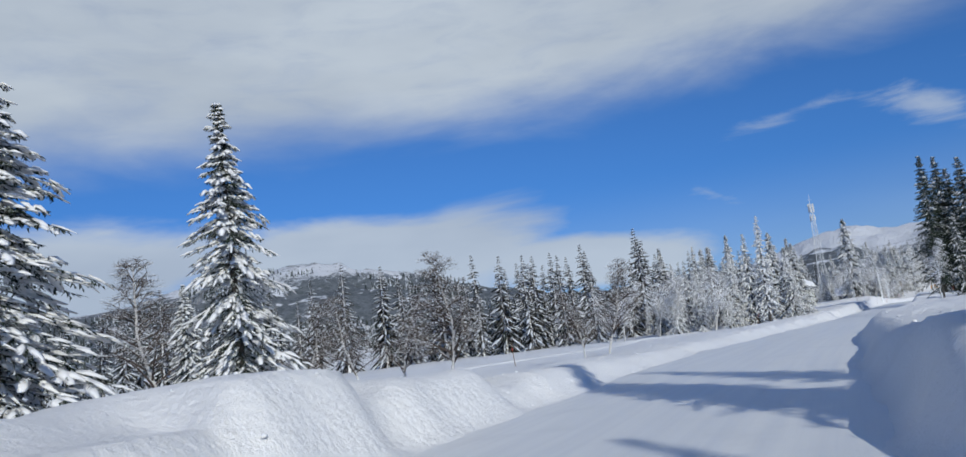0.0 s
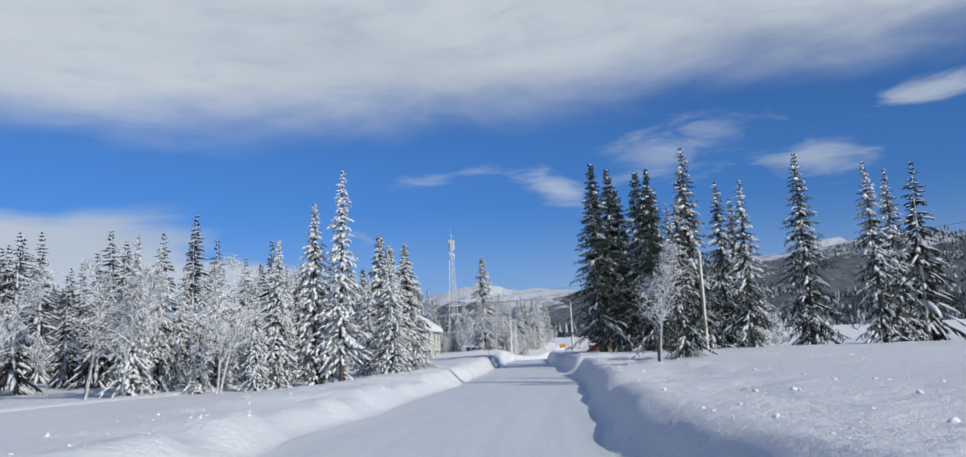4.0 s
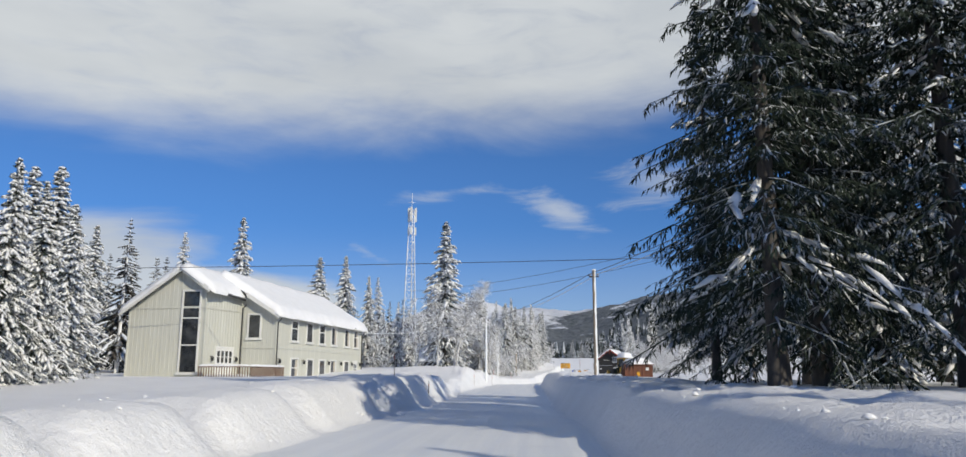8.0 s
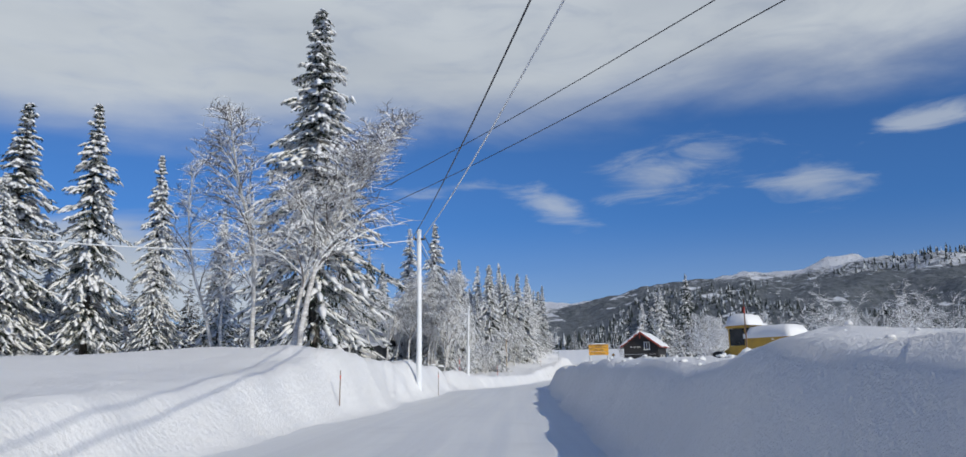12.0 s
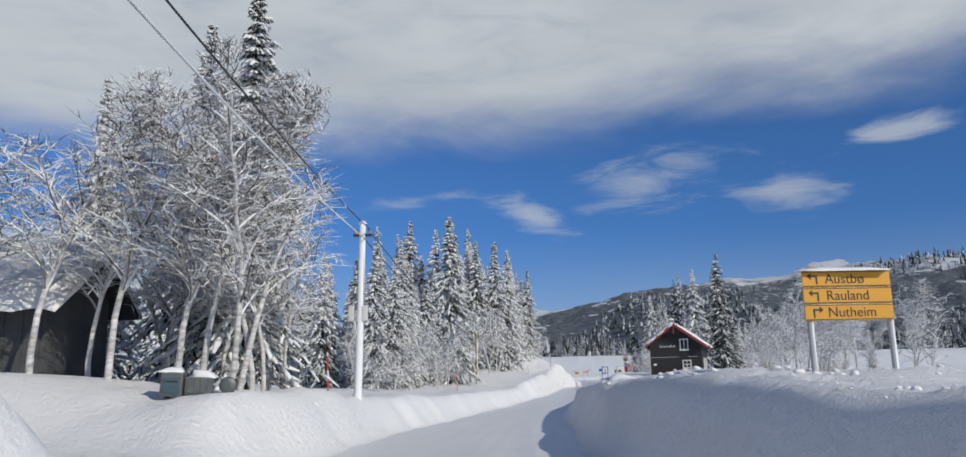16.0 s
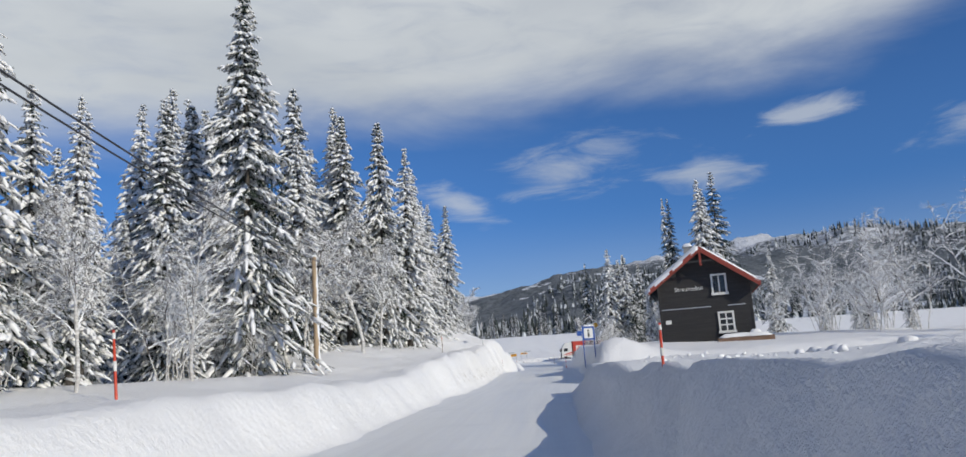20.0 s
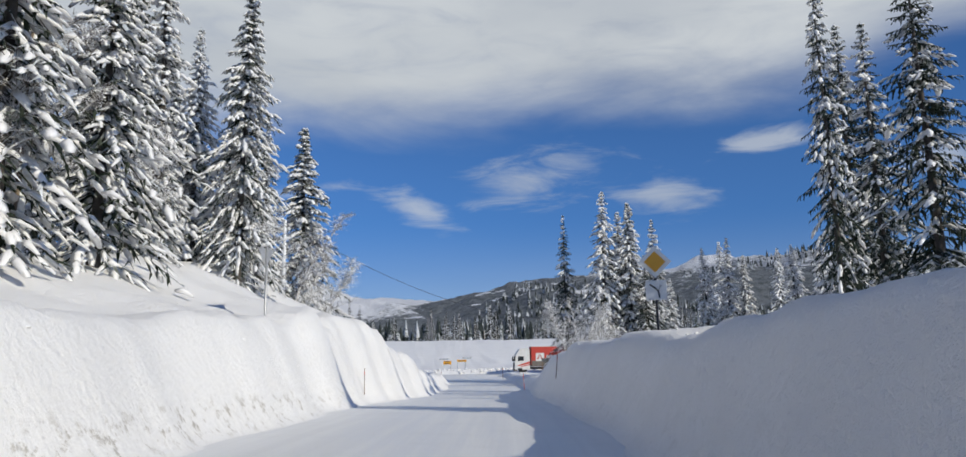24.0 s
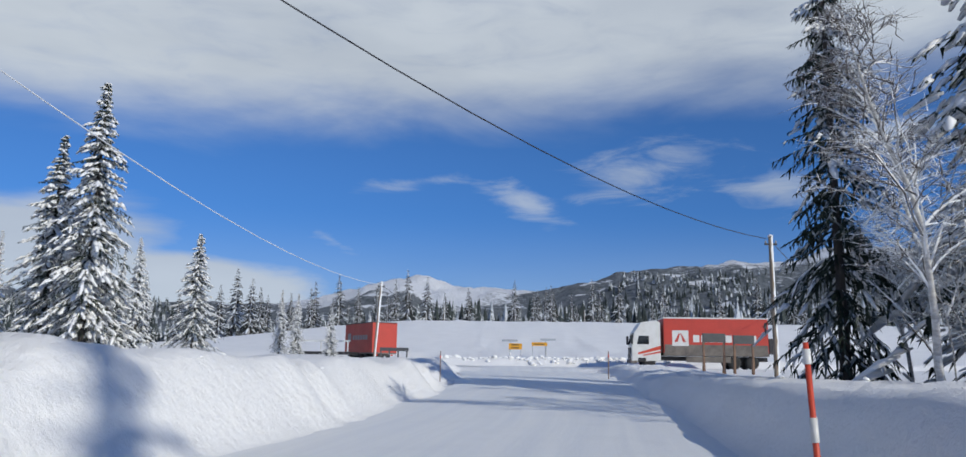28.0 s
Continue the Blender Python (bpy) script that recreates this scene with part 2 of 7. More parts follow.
TWIG = twig_material("frosted_twigs", (0.13, 0.11, 0.1), 0.72)
TWIG_BARE = twig_material("bare_twigs", (0.09, 0.07, 0.06), -0.05)

# ---------------------------------------------------------------- ground


def lerp_table(v, rows, col):
    return np.interp(v, [r[0] for r in rows], [r[col] for r in rows])


def smooth(a, b, v):
    q = np.clip((v - a) / (b - a), 0, 1)
    return q * q * (3 - 2 * q)


def lattice(x, y, seed):
    """Value noise, 0 to 1, for arrays."""
    xi, yi = np.floor(x), np.floor(y)
    fx, fy = x - xi, y - yi
    fx, fy = fx * fx * (3 - 2 * fx), fy * fy * (3 - 2 * fy)

    def h(i, j):
        s = np.sin(i * 127.1 + j * 311.7 + seed * 74.7) * 43758.5453
        return s - np.floor(s)

    return (h(xi, yi) * (1 - fx) + h(xi + 1, yi) * fx) * (1 - fy) + (h(xi, yi + 1) * (1 - fx) + h(xi + 1, yi + 1) * fx) * fy


def fbm(x, y, seed, octaves=4):
    out, amp, tot = 0.0, 1.0, 0.0
    for o in range(octaves):
        out = out + amp * lattice(x * 2 ** o, y * 2 ** o, seed + o)
        tot, amp = tot + amp, amp * 0.5
    return out / tot


# y, x of the driven lane, height of the road
LANE = [(-130, 75, 0.1), (-95, 34, 0.05), (-70, 14.5, 0), (-60, 8.6, 0), (-51, 4.6, 0), (-43, 2.2, -0.1), (-33, 1.3, 0), (-20, 0.6, 0.1), (0, 0, 0), (25, 0.6, 0), (45, 0.3, 0.08),
        (60, 0.2, 0.13), (75, -0.15, 0.03), (100, -0.35, 0.1), (120, -0.75, 0.13), (140, -0.85, 0.22), (155, -0.6, 0), (168, 0.2, -0.2),
        (180, 1.5, -0.3), (192, 3.2, -0.3), (207, 5.3, -0.2), (222, 7.5, -0.1), (240, 9.9, 0.15), (255, 11.7, 0.2), (268, 13.4, 0),
        (280, 15.4, -0.15), (295, 17.3, 0.0), (310, 18.4, 0.3), (325, 19, 0.6), (345, 19, 0.85), (420, 19, 0.9)]
# y, left edge of the road, left bank, left field near, left field far, right edge, right bank, right field near, right field far
SIDES = [(-130, 4.6, 1.2, 0.8, 0.6, 1.7, 1.0, 0.9, 1.0), (-60, 4.6, 1.3, 0.9, 0.5, 1.7, 1.0, 0.9, 1.0), (-43, 4.4, 1.3, 0.8, 0.4, 1.7, 1.0, 0.9, 1.0),
         (-34, 4.4, 0.6, 0.42, 0.4, 1.4, 0.95, 0.9, 1.0), (-20, 4.4, 0.48, 0.38, 0.36, 0.95, 0.8, 0.8, 1.0), (0, 4.3, 0.55, 0.38, 0.36, 1.05, 0.65, 0.8, 1.0), (20, 4.3, 0.68, 0.4, 0.36, 1.1, 0.8, 1.0, 1.0),
         (40, 4.3, 0.9, 0.6, 0.5, 1.12, 1.15, 1.1, 1.0), (60, 4.3, 1.15, 0.95, 0.8, 1.15, 1.25, 1.2, 1.0), (72, 4.3, 1.4, 1.15, 1.0, 1.1, 1.27, 1.17, 1.0), (80, 4.3, 1.46, 1.3, 1.0, 1.05, 1.28, 1.15, 1.0),
         (89, 4.4, 1.44, 1.35, 1.2, 1.05, 1.35, 1.2, 1.1), (93, 4.6, 1.05, 1.25, 1.2, 1.05, 1.38, 1.2, 1.1), (100, 5.2, 0.9, 1.3, 1.3, 1.1, 1.5, 1.42, 1.2), (110, 5.0, 1.3, 1.9, 1.5, 1.30, 1.5, 1.45, 1.3),
         (119, 4.7, 1.7, 2.2, 1.7, 1.30, 1.7, 1.6, 1.3), (130, 4.4, 1.9, 2.2, 2.0, 1.30, 1.6, 1.5, 1.2), (146, 4.3, 1.7, 2.2, 2.3, 1.30, 1.58, 1.4, 1.1),
         (160, 4.3, 1.2, 1.8, 2.0, 1.15, 1.42, 1.2, 1.0), (175, 4.3, 0.85, 1.2, 1.5, 0.8, 1.05, 0.95, 0.9), (185, 4.3, 0.87, 1.25, 1.6, 0.75, 0.93, 0.88, 0.9), (203, 4.3, 0.95, 1.4, 1.9, 0.8, 0.85, 0.8, 0.9), (213, 4.4, 1.5, 2.2, 2.6, 1.40, 1.3, 1.0, 0.9),
         (220, 4.4, 1.9, 2.8, 3.4, 1.7, 1.7, 1.6, 1.0), (240, 4.8, 2.35, 3.4, 4.6, 1.9, 2.0, 2.05, 1.6), (255, 4.9, 3.5, 5.6, 6.8, 2.0, 2.25, 2.3, 1.8),
         (266, 4.8, 4.0, 6.5, 8.0, 2.0, 2.3, 2.5, 1.9), (275, 4.7, 2.8, 3.8, 6.0, 1.9, 1.95, 2.45, 1.9), (285, 4.6, 1.4, 1.5, 3.0, 1.9, 1.0, 1.25, 1.4), (293, 4.6, 1.15, 1.15, 1.6, 1.8, 0.85, 0.75, 1.1),
         (310, 4.6, 1.2, 1.15, 1.2, 1.9, 0.85, 0.55, 0.8), (326, 6.0, 1.4, 1.4, 1.3, 2.6, 1.15, 1.0, 1.1), (420, 6, 1.4, 1.4, 1.3, 2.6, 1.4, 1.4, 1.3)]


def lane(y):
    return lerp_table(y, LANE, 1)


def road_z(y):
    return lerp_table(y, LANE, 2)


HIGHWAY_Y = 341.0


def ground(x, y):
    """Height of the snow at x, y (arrays or numbers)."""
    x, y = np.asarray(x, float), np.asarray(y, float)
    u = lane(y) - x                                                     # to the left
    zr = road_z(y)
    wig = (fbm(y * 0.35, y * 0 + 3.3, 11, 3) - 0.5)
    notch = smooth(0.60, 0.75, fbm(y * 0.45, y * 0 + 7.1, 5, 3))

    def side(d, edge, bank, near, far, seed, opening, cuts, calm):
        edge = edge + wig * (0.9 if calm == 1 else 0.5)
        face = (0.95 if calm == 1 else 0.7) + 0.25 * bank
        if calm != 1:
            face = face * (1 - 0.55 * smooth(168, 180, y) * (1 - smooth(202, 210, y)))      # blown to a sheer wall
        scar = cuts * smooth(0.57, 0.72, lattice(y * 0.55, y * 0 + seed, seed)) * smooth(0.2, 0.9, d - edge + 0.2) * (1 - smooth(1.6, 3.2, d - edge))
        rise = smooth(0, 1, (d - edge) / face)
        lump = (fbm(x * 0.5 * calm, y * 0.5 * calm, seed + 2, 4) - 0.5)
        crest = bank * (1 + 0.22 * lump) + 0.16 * lump
        crest = crest + (fbm(x * 2.1, y * 2.1, seed + 4, 3) - 0.5) * (0.08 if calm == 1 else 0.30) * smooth(edge + 0.9, edge + 1.6, d) * (1 - smooth(edge + 3.5, edge + 6, d))
        field = np.where(d < 14, near, near + (far - near) * smooth(14, 34, d))
        field = field + (fbm(x * 0.09, y * 0.09, seed + 9, 3) - 0.5) * 0.5 * smooth(5, 15, d)
        top = crest + (field - crest) * smooth(edge + face + 0.6, edge + face + 6.5, d)
        z = zr + (top - zr) * rise
        z = z - scar * 0.34 * np.minimum(bank, 1.4)
        return zr + (z - zr) * (1 - opening)

    c = [lerp_table(y, SIDES, i) for i in range(1, 9)]
    gate_l = smooth(89.3, 91.4, y) * (1 - smooth(95.5, 99, y)) * (1 - smooth(16, 24, u)) * 0.72
    gate_l = gate_l + smooth(142.3, 144.3, y) * (1 - smooth(146.5, 150.3, y)) * (1 - smooth(10, 15, u)) * 0.72
    gate_r = smooth(202.5, 204.5, y) * (1 - smooth(210.5, 213.5, y)) * (1 - smooth(24, 34, -u)) * 0.7
    gate_r = gate_r + smooth(34.4, 35.6, y) * (1 - smooth(37.2, 38.6, y)) * (1 - smooth(8, 12, -u)) * 0.7
    left = side(u, c[0], c[1], c[2], c[3], 21, gate_l, lerp_table(y, [(-60, 1), (70, 1), (76, 1.35), (88, 1.35), (91, 0), (205, 0), (240, 0.2), (262, 1), (330, 1)], 1), 1.0)
    right = side(-u, c[4], c[5], c[6], c[7], 57, gate_r, 0.0, 0.5)
    z = np.where(u > -0.5, left, right)
    # the mound under the twin birch
    z = z + 0.55 * np.exp(-((x + 8.3) ** 2 + (y - 119.5) ** 2) / 14.0) * smooth(4.2, 5.6, u)
    # the heap beside the yard entrance
    z = z + 0.62 * np.exp(-((x - 9.5) ** 2 / 3.0 + (y - 214.3) ** 2 / 5.0)) * smooth(1.5, 2.6, -u)
    # the wide road that crosses ahead, and the field that climbs behind it
    cross = smooth(330, 334, y) * (1 - smooth(346, 347.5, y))
    z = z + (1.0 - z) * cross
    beyond = 1.0 + 0.75 * smooth(347, 348.6, y) + (fbm(x * 0.4, y * 0.4, 3, 3) - 0.5) * 0.5 * smooth(347, 349, y) + 8.2 * smooth(352, 440, y) * (0.25 + 0.75 * smooth(-60, 5, x))
    layby = smooth(-16, -10, x) * (1 - smooth(7, 10, x)) * (1 - smooth(361, 366, y))
    beyond = beyond + (1.0 - beyond) * layby
    z = np.where(y > 346.5, beyond, z)
    # far away the land lies level
    r = np.hypot(x, y - 130)
    z = z + (2.0 - z) * smooth(420, 800, r)
    return z


def gz(x, y):
    return float(ground(x, y))


def grid_mesh(name, X, Y, Z, mat, uv=None, smooth_shade=True):
    ny, nx = X.shape
    me = bpy.data.meshes.new(name)
    idx = np.arange(ny * nx).reshape(ny, nx)
    quads = np.stack([idx[:-1, :-1], idx[:-1, 1:], idx[1:, 1:], idx[1:, :-1]], -1).reshape(-1, 4)
    me.vertices.add(ny * nx)
    me.vertices.foreach_set("co", np.stack([X, Y, Z], -1).astype(np.float32).ravel())
    me.loops.add(quads.size)
    me.loops.foreach_set("vertex_index", quads.ravel().astype(np.int32))
    me.polygons.add(len(quads))
    me.polygons.foreach_set("loop_start", np.arange(0, quads.size, 4, dtype=np.int32))
    me.polygons.foreach_set("loop_total", np.full(len(quads), 4, dtype=np.int32))
    me.polygons.foreach_set("use_smooth", np.full(len(quads), smooth_shade))
    if uv is not None:
        layer = me.uv_layers.new(name="UVMap")
        layer.data.foreach_set("uv", uv.reshape(-1, 2)[quads.ravel()].astype(np.float32).ravel())
    me.update(calc_edges=True)
    me.validate()
    me.materials.append(mat)
    return new(name, me)


def make_ground():
    ys = np.concatenate([-130 - np.geomspace(1, 900, 14)[::-1], np.arange(-130, -66, 1.6), np.arange(-66, 352, 0.38), 352 + np.geomspace(0.8, 1900, 46)])
    near = np.concatenate([np.arange(1.0, 9.0, 0.24), np.arange(9.0, 22, 0.8), np.arange(22, 62, 3.0), 62 + np.geomspace(4, 2200, 22)])
    us = np.concatenate([-near[::-1], [-0.4, 0.4], near])
    Y = np.repeat(ys[:, None], len(us), 1)
    X = lane(Y) * (np.abs(us)[None, :] < 300) + us[None, :]
    Z = ground(X, Y)
    ob = grid_mesh("ground", X, Y, Z, SNOW)
    tagged(ob, "deep white snow with ploughed banks along the road", "snow", kind="structure")


make_ground()


def make_road():
    ys = np.arange(-125, 335.5, 0.9)
    left, right = lerp_table(ys, SIDES, 1) + 0.15, -lerp_table(ys, SIDES, 5) - 0.15
    wig = (fbm(ys * 0.35, ys * 0 + 3.3, 11, 3) - 0.5) * 0.9
    f = np.linspace(0, 1, 15)[None, :]
    U = (left + wig)[:, None] * (1 - f) + (right - wig)[:, None] * f
    Y = np.repeat(ys[:, None], 15, 1)
    X = lane(Y) - U
    crown = 0.03 + 0.03 * (1 - (2 * f - 1) ** 2)
    Z = road_z(Y) + crown + (fbm(X * 0.7, Y * 0.25, 77, 3) - 0.5) * 0.05
    Z = np.maximum(Z, ground(X, Y) * (np.abs(f - 0.5) < 0.40) + 0.012 - 9 * (np.abs(f - 0.5) >= 0.40))
    ob = grid_mesh("road", X, Y, Z, PACKED, np.stack([U, Y], -1))
    tagged(ob, "road of packed snow with wheel tracks", "road", kind="structure")
    xs = np.arange(-160, 200, 2.0)
    g = np.linspace(HIGHWAY_Y - 5.2, HIGHWAY_Y + 5.2, 9)
    X, Y = np.meshgrid(xs, g)
    ob = grid_mesh("road_crossing", X, Y, 1.03 + 0.04 * (1 - ((Y - HIGHWAY_Y) / 5.2) ** 2), PACKED, np.stack([Y, X], -1))
    tagged(ob, "wide main road of packed snow", "road", kind="structure")


make_road()


def ski_track():
    """Two furrows pressed into the field, with low ridges beside them."""
    pts = [(-26, -48), (-21, -35), (-17.4, -20), (-15.8, -5), (-15.6, 8), (-15.5, 20), (-14.6, 30)]
    ys = np.arange(-48, 30, 0.35)
    xs = np.interp(ys, [p[1] for p in pts], [p[0] for p in pts]) + (fbm(ys * 0.12, ys * 0, 91, 3) - 0.5) * 1.2
    prof = [(-0.75, -0.05), (-0.55, 0.06), (-0.42, 0.10), (-0.32, 0.02), (-0.2, 0.03), (-0.08, 0.10), (0.08, 0.11), (0.2, 0.03), (0.32, 0.02), (0.44, 0.11), (0.6, 0.05), (0.8, -0.05)]
    X = xs[:, None] + np.array([p[0] for p in prof])[None, :]
    Y = np.repeat(ys[:, None], len(prof), 1)
    Z = ground(X, Y) + np.array([p[1] for p in prof])[None, :] * (0.6 + 0.8 * fbm(X * 0.8, Y * 0.8, 13, 3))
    tagged(grid_mesh("ski_track", X, Y, Z, SNOW), "ski track pressed into the snowy field", "ski track", kind="structure")


ski_track()

# ---------------------------------------------------------------- hills on the horizon
# bearing from the road (degrees, right positive), height of the skyline (degrees)
SKYLINE = [(-180, 2), (-120, 3), (-80, 4.0), (-62, 5.5), (-54, 7.6), (-48, 8.3), (-42, 6.6), (-34, 4.2), (-24, 3.2), (-14, 3.6), (-11.2, 4.5), (-8.6, 5.5), (-7.2, 5.85), (-5.5, 6.1), (-4.2, 5.75), (-3, 5.4), (0.7, 5.1),
           (3.6, 5.0), (7.7, 5.85), (10, 6.1), (15, 6.5), (19, 6.4), (25, 6.6), (33, 6.4), (45, 5.4), (60, 4.5), (90, 3.2), (130, 2.5), (180, 2)]
HILL_X, HILL_Y, HILL_R = 8.0, 150.0, 1500.0


def hill_z(a, r):
    """Height of the hills at bearing a (degrees) and distance r."""
    top = np.tan(np.radians(np.interp(a, [s[0] for s in SKYLINE], [s[1] for s in SKYLINE]))) * HILL_R
    t = (r - 520) / (HILL_R - 520)
    x, y = r * np.sin(np.radians(a)), r * np.cos(np.radians(a))
    shape = np.where(t < 1, smooth(0, 1, np.clip(t, 0, 1)) ** 1.15, 1 - 0.25 * (t - 1))
    rough = (fbm(x * 0.005, y * 0.005, 31, 5) - 0.5) * 30 + (fbm(x * 0.03, y * 0.03, 41, 4) - 0.5) * 9
    return 1.0 + top * shape + rough * smooth(0.05, 0.55, t) * (0.25 + 0.012 * top)


def hill_material():
    m, k = material("wooded_hillside", (0.8, 0.82, 0.86), 0.8, 0.0, 0.1)
    sep = k.n("ShaderNodeSeparateXYZ", links={0: k.pos}).outputs
    patch = k.noise(k.pos, 0.007, 6.0, 0.62)
    speck = k.noise(k.pos, 0.10, 5.0, 0.8)
    glade = k.noise(k.n("ShaderNodeMapping", {"Scale": (1.0, 1.0, 3.0)}, {"Vector": k.pos}).outputs[0], 0.018, 4.0, 0.6)
    f = k.math("ADD", k.math("MULTIPLY", speck, 0.85), k.math("MULTIPLY", patch, 0.75))
    f = k.math("SUBTRACT", f, k.ramp(sep[2], 95.0, 178.0, -0.16, 0.2))
    f = k.math("SUBTRACT", f, k.ramp(glade, 0.56, 0.68, 0.0, 0.42))
    # the bald summit to the north
    dx, dy = k.math("ADD", sep[0], 125.0), k.math("SUBTRACT", sep[1], 1640.0)
    bald = k.math("SQRT", k.math("ADD", k.math("MULTIPLY", dx, dx), k.math("MULTIPLY", k.math("MULTIPLY", dy, dy), 0.25)))
    f = k.math("SUBTRACT", f, k.ramp(bald, 120.0, 270.0, 0.75, 0.0))
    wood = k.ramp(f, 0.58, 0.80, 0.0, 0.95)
    # rimed woods, greyed in the colour itself to stand for distance haze
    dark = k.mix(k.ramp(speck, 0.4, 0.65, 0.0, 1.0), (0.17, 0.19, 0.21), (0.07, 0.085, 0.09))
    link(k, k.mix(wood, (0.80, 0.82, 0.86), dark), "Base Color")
    bump(k, speck, 1.0, 6.0)
    return m


def make_hills():
    a = np.concatenate([np.arange(-180, -75, 3.0), np.arange(-75, 60, 0.4), np.arange(60, 181, 3.0)])
    r = np.concatenate([np.linspace(520, 1500, 66), np.linspace(1530, 2100, 12)])
    A, R = np.meshgrid(a, r)
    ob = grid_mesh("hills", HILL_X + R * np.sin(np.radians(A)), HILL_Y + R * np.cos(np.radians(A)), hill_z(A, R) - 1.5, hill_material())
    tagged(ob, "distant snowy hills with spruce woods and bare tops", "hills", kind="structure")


make_hills()

# ---------------------------------------------------------------- trees


def mesh_of(name, verts, faces, mat, flat=True):
    me = bpy.data.meshes.new(name)
    me.from_pydata(verts, [], faces)
    if not flat:
        me.polygons.foreach_set("use_smooth", [True] * len(me.polygons))
    me.materials.append(mat)
    return me


def child(name, me, parent, label=""):
    ob = new(name, me)
    ob.parent = parent
    if label:
        ob["label"] = label
    return ob


class Soup:
    """Faces gathered into one mesh."""

    def __init__(self):
        self.v, self.f = [], []

    def tube(self, pts, radii, sides=5, cap=True):
        rings, pts = [], [Vector(p) for p in pts]
        for i, p in enumerate(pts):
            d = (pts[min(i + 1, len(pts) - 1)] - pts[max(i - 1, 0)]).normalized()
            a = d.orthogonal().normalized()
            b = d.cross(a)
            rings.append(len(self.v))
            for s in range(sides):
                w = 2 * math.pi * s / sides
                self.v.append(p + (a * math.cos(w) + b * math.sin(w)) * radii[i])
        for i in range(len(pts) - 1):
            for s in range(sides):
                t = (s + 1) % sides
                self.f.append((rings[i] + s, rings[i] + t, rings[i + 1] + t, rings[i + 1] + s))
        if cap:
            self.f.append(tuple(rings[-1] + s for s in range(sides)))

    def spike(self, a, b, w, n):
        """A thin three-sided pyramid from a to its tip b."""
        d = (b - a).normalized()
        s = d.cross(n).normalized() * w
        o = len(self.v)
        self.v += [a + s, a - s, a + n * w * 0.9, b]
        self.f += [(o, o + 3, o + 2), (o + 2, o + 3, o + 1), (o + 1, o + 3, o)]

    def tongue(self, pts, wide, thick, up, plain=False):
        """Snow lying along a bough: a ridge that swells in the middle and ends round."""
        o, n, m = len(self.v), len(pts), 3 if plain else 4
        for i, p in enumerate(pts):
            d = (pts[min(i + 1, n - 1)] - pts[max(i - 1, 0)]).normalized()
            side = d.cross(up).normalized()
            q = wide[i]
            self.v += [p - side * q, p + up * thick[i], p + side * q, p - up * thick[i] * 0.35][:m]
        for i in range(n - 1):
            a = o + m * i
            self.f += [(a + j, a + (j + 1) % m, a + m + (j + 1) % m, a + m + j) for j in range(m)]
        if plain:
            return
        a = o + 4 * (n - 1)
        self.f += [(o + 3, o + 2, o + 1, o), (a, a + 1, a + 2, a + 3)]

    def pad(self, c, ax, ay, az, rnd, n=6):
        """A lump of snow: a squashed, uneven cushion."""
        o = len(self.v)
        if n < 5:
            for i in range(n):
                w = 2 * math.pi * i / n
                self.v.append(c + (ax * math.cos(w) + ay * math.sin(w)) * (0.8 + 0.45 * rnd.random()) - az * 0.2 * rnd.random())
            self.v += [c + az, c - az * 0.3]
            for i in range(n):
                j = (i + 1) % n
                self.f += [(o + i, o + j, o + n), (o + j, o + i, o + n + 1)]
            return
        self.v.append(c + az * (0.9 + 0.3 * rnd.random()))
        for i in range(n):
            w = 2 * math.pi * i / n
            q = 0.8 + 0.4 * rnd.random()
            self.v.append(c + (ax * math.cos(w) + ay * math.sin(w)) * 0.62 * q + az * 0.72)
        for i in range(n):
            w = 2 * math.pi * i / n
            q = 0.8 + 0.45 * rnd.random()
            self.v.append(c + (ax * math.cos(w) + ay * math.sin(w)) * q - az * 0.15 * rnd.random())
        self.v.append(c - az * 0.35)
        for i in range(n):
            j = (i + 1) % n
            self.f += [(o, o + 1 + i, o + 1 + j), (o + 1 + i, o + 1 + n + i, o + 1 + n + j, o + 1 + j), (o + 1 + n + i, o + 1 + 2 * n, o + 1 + n + j)]


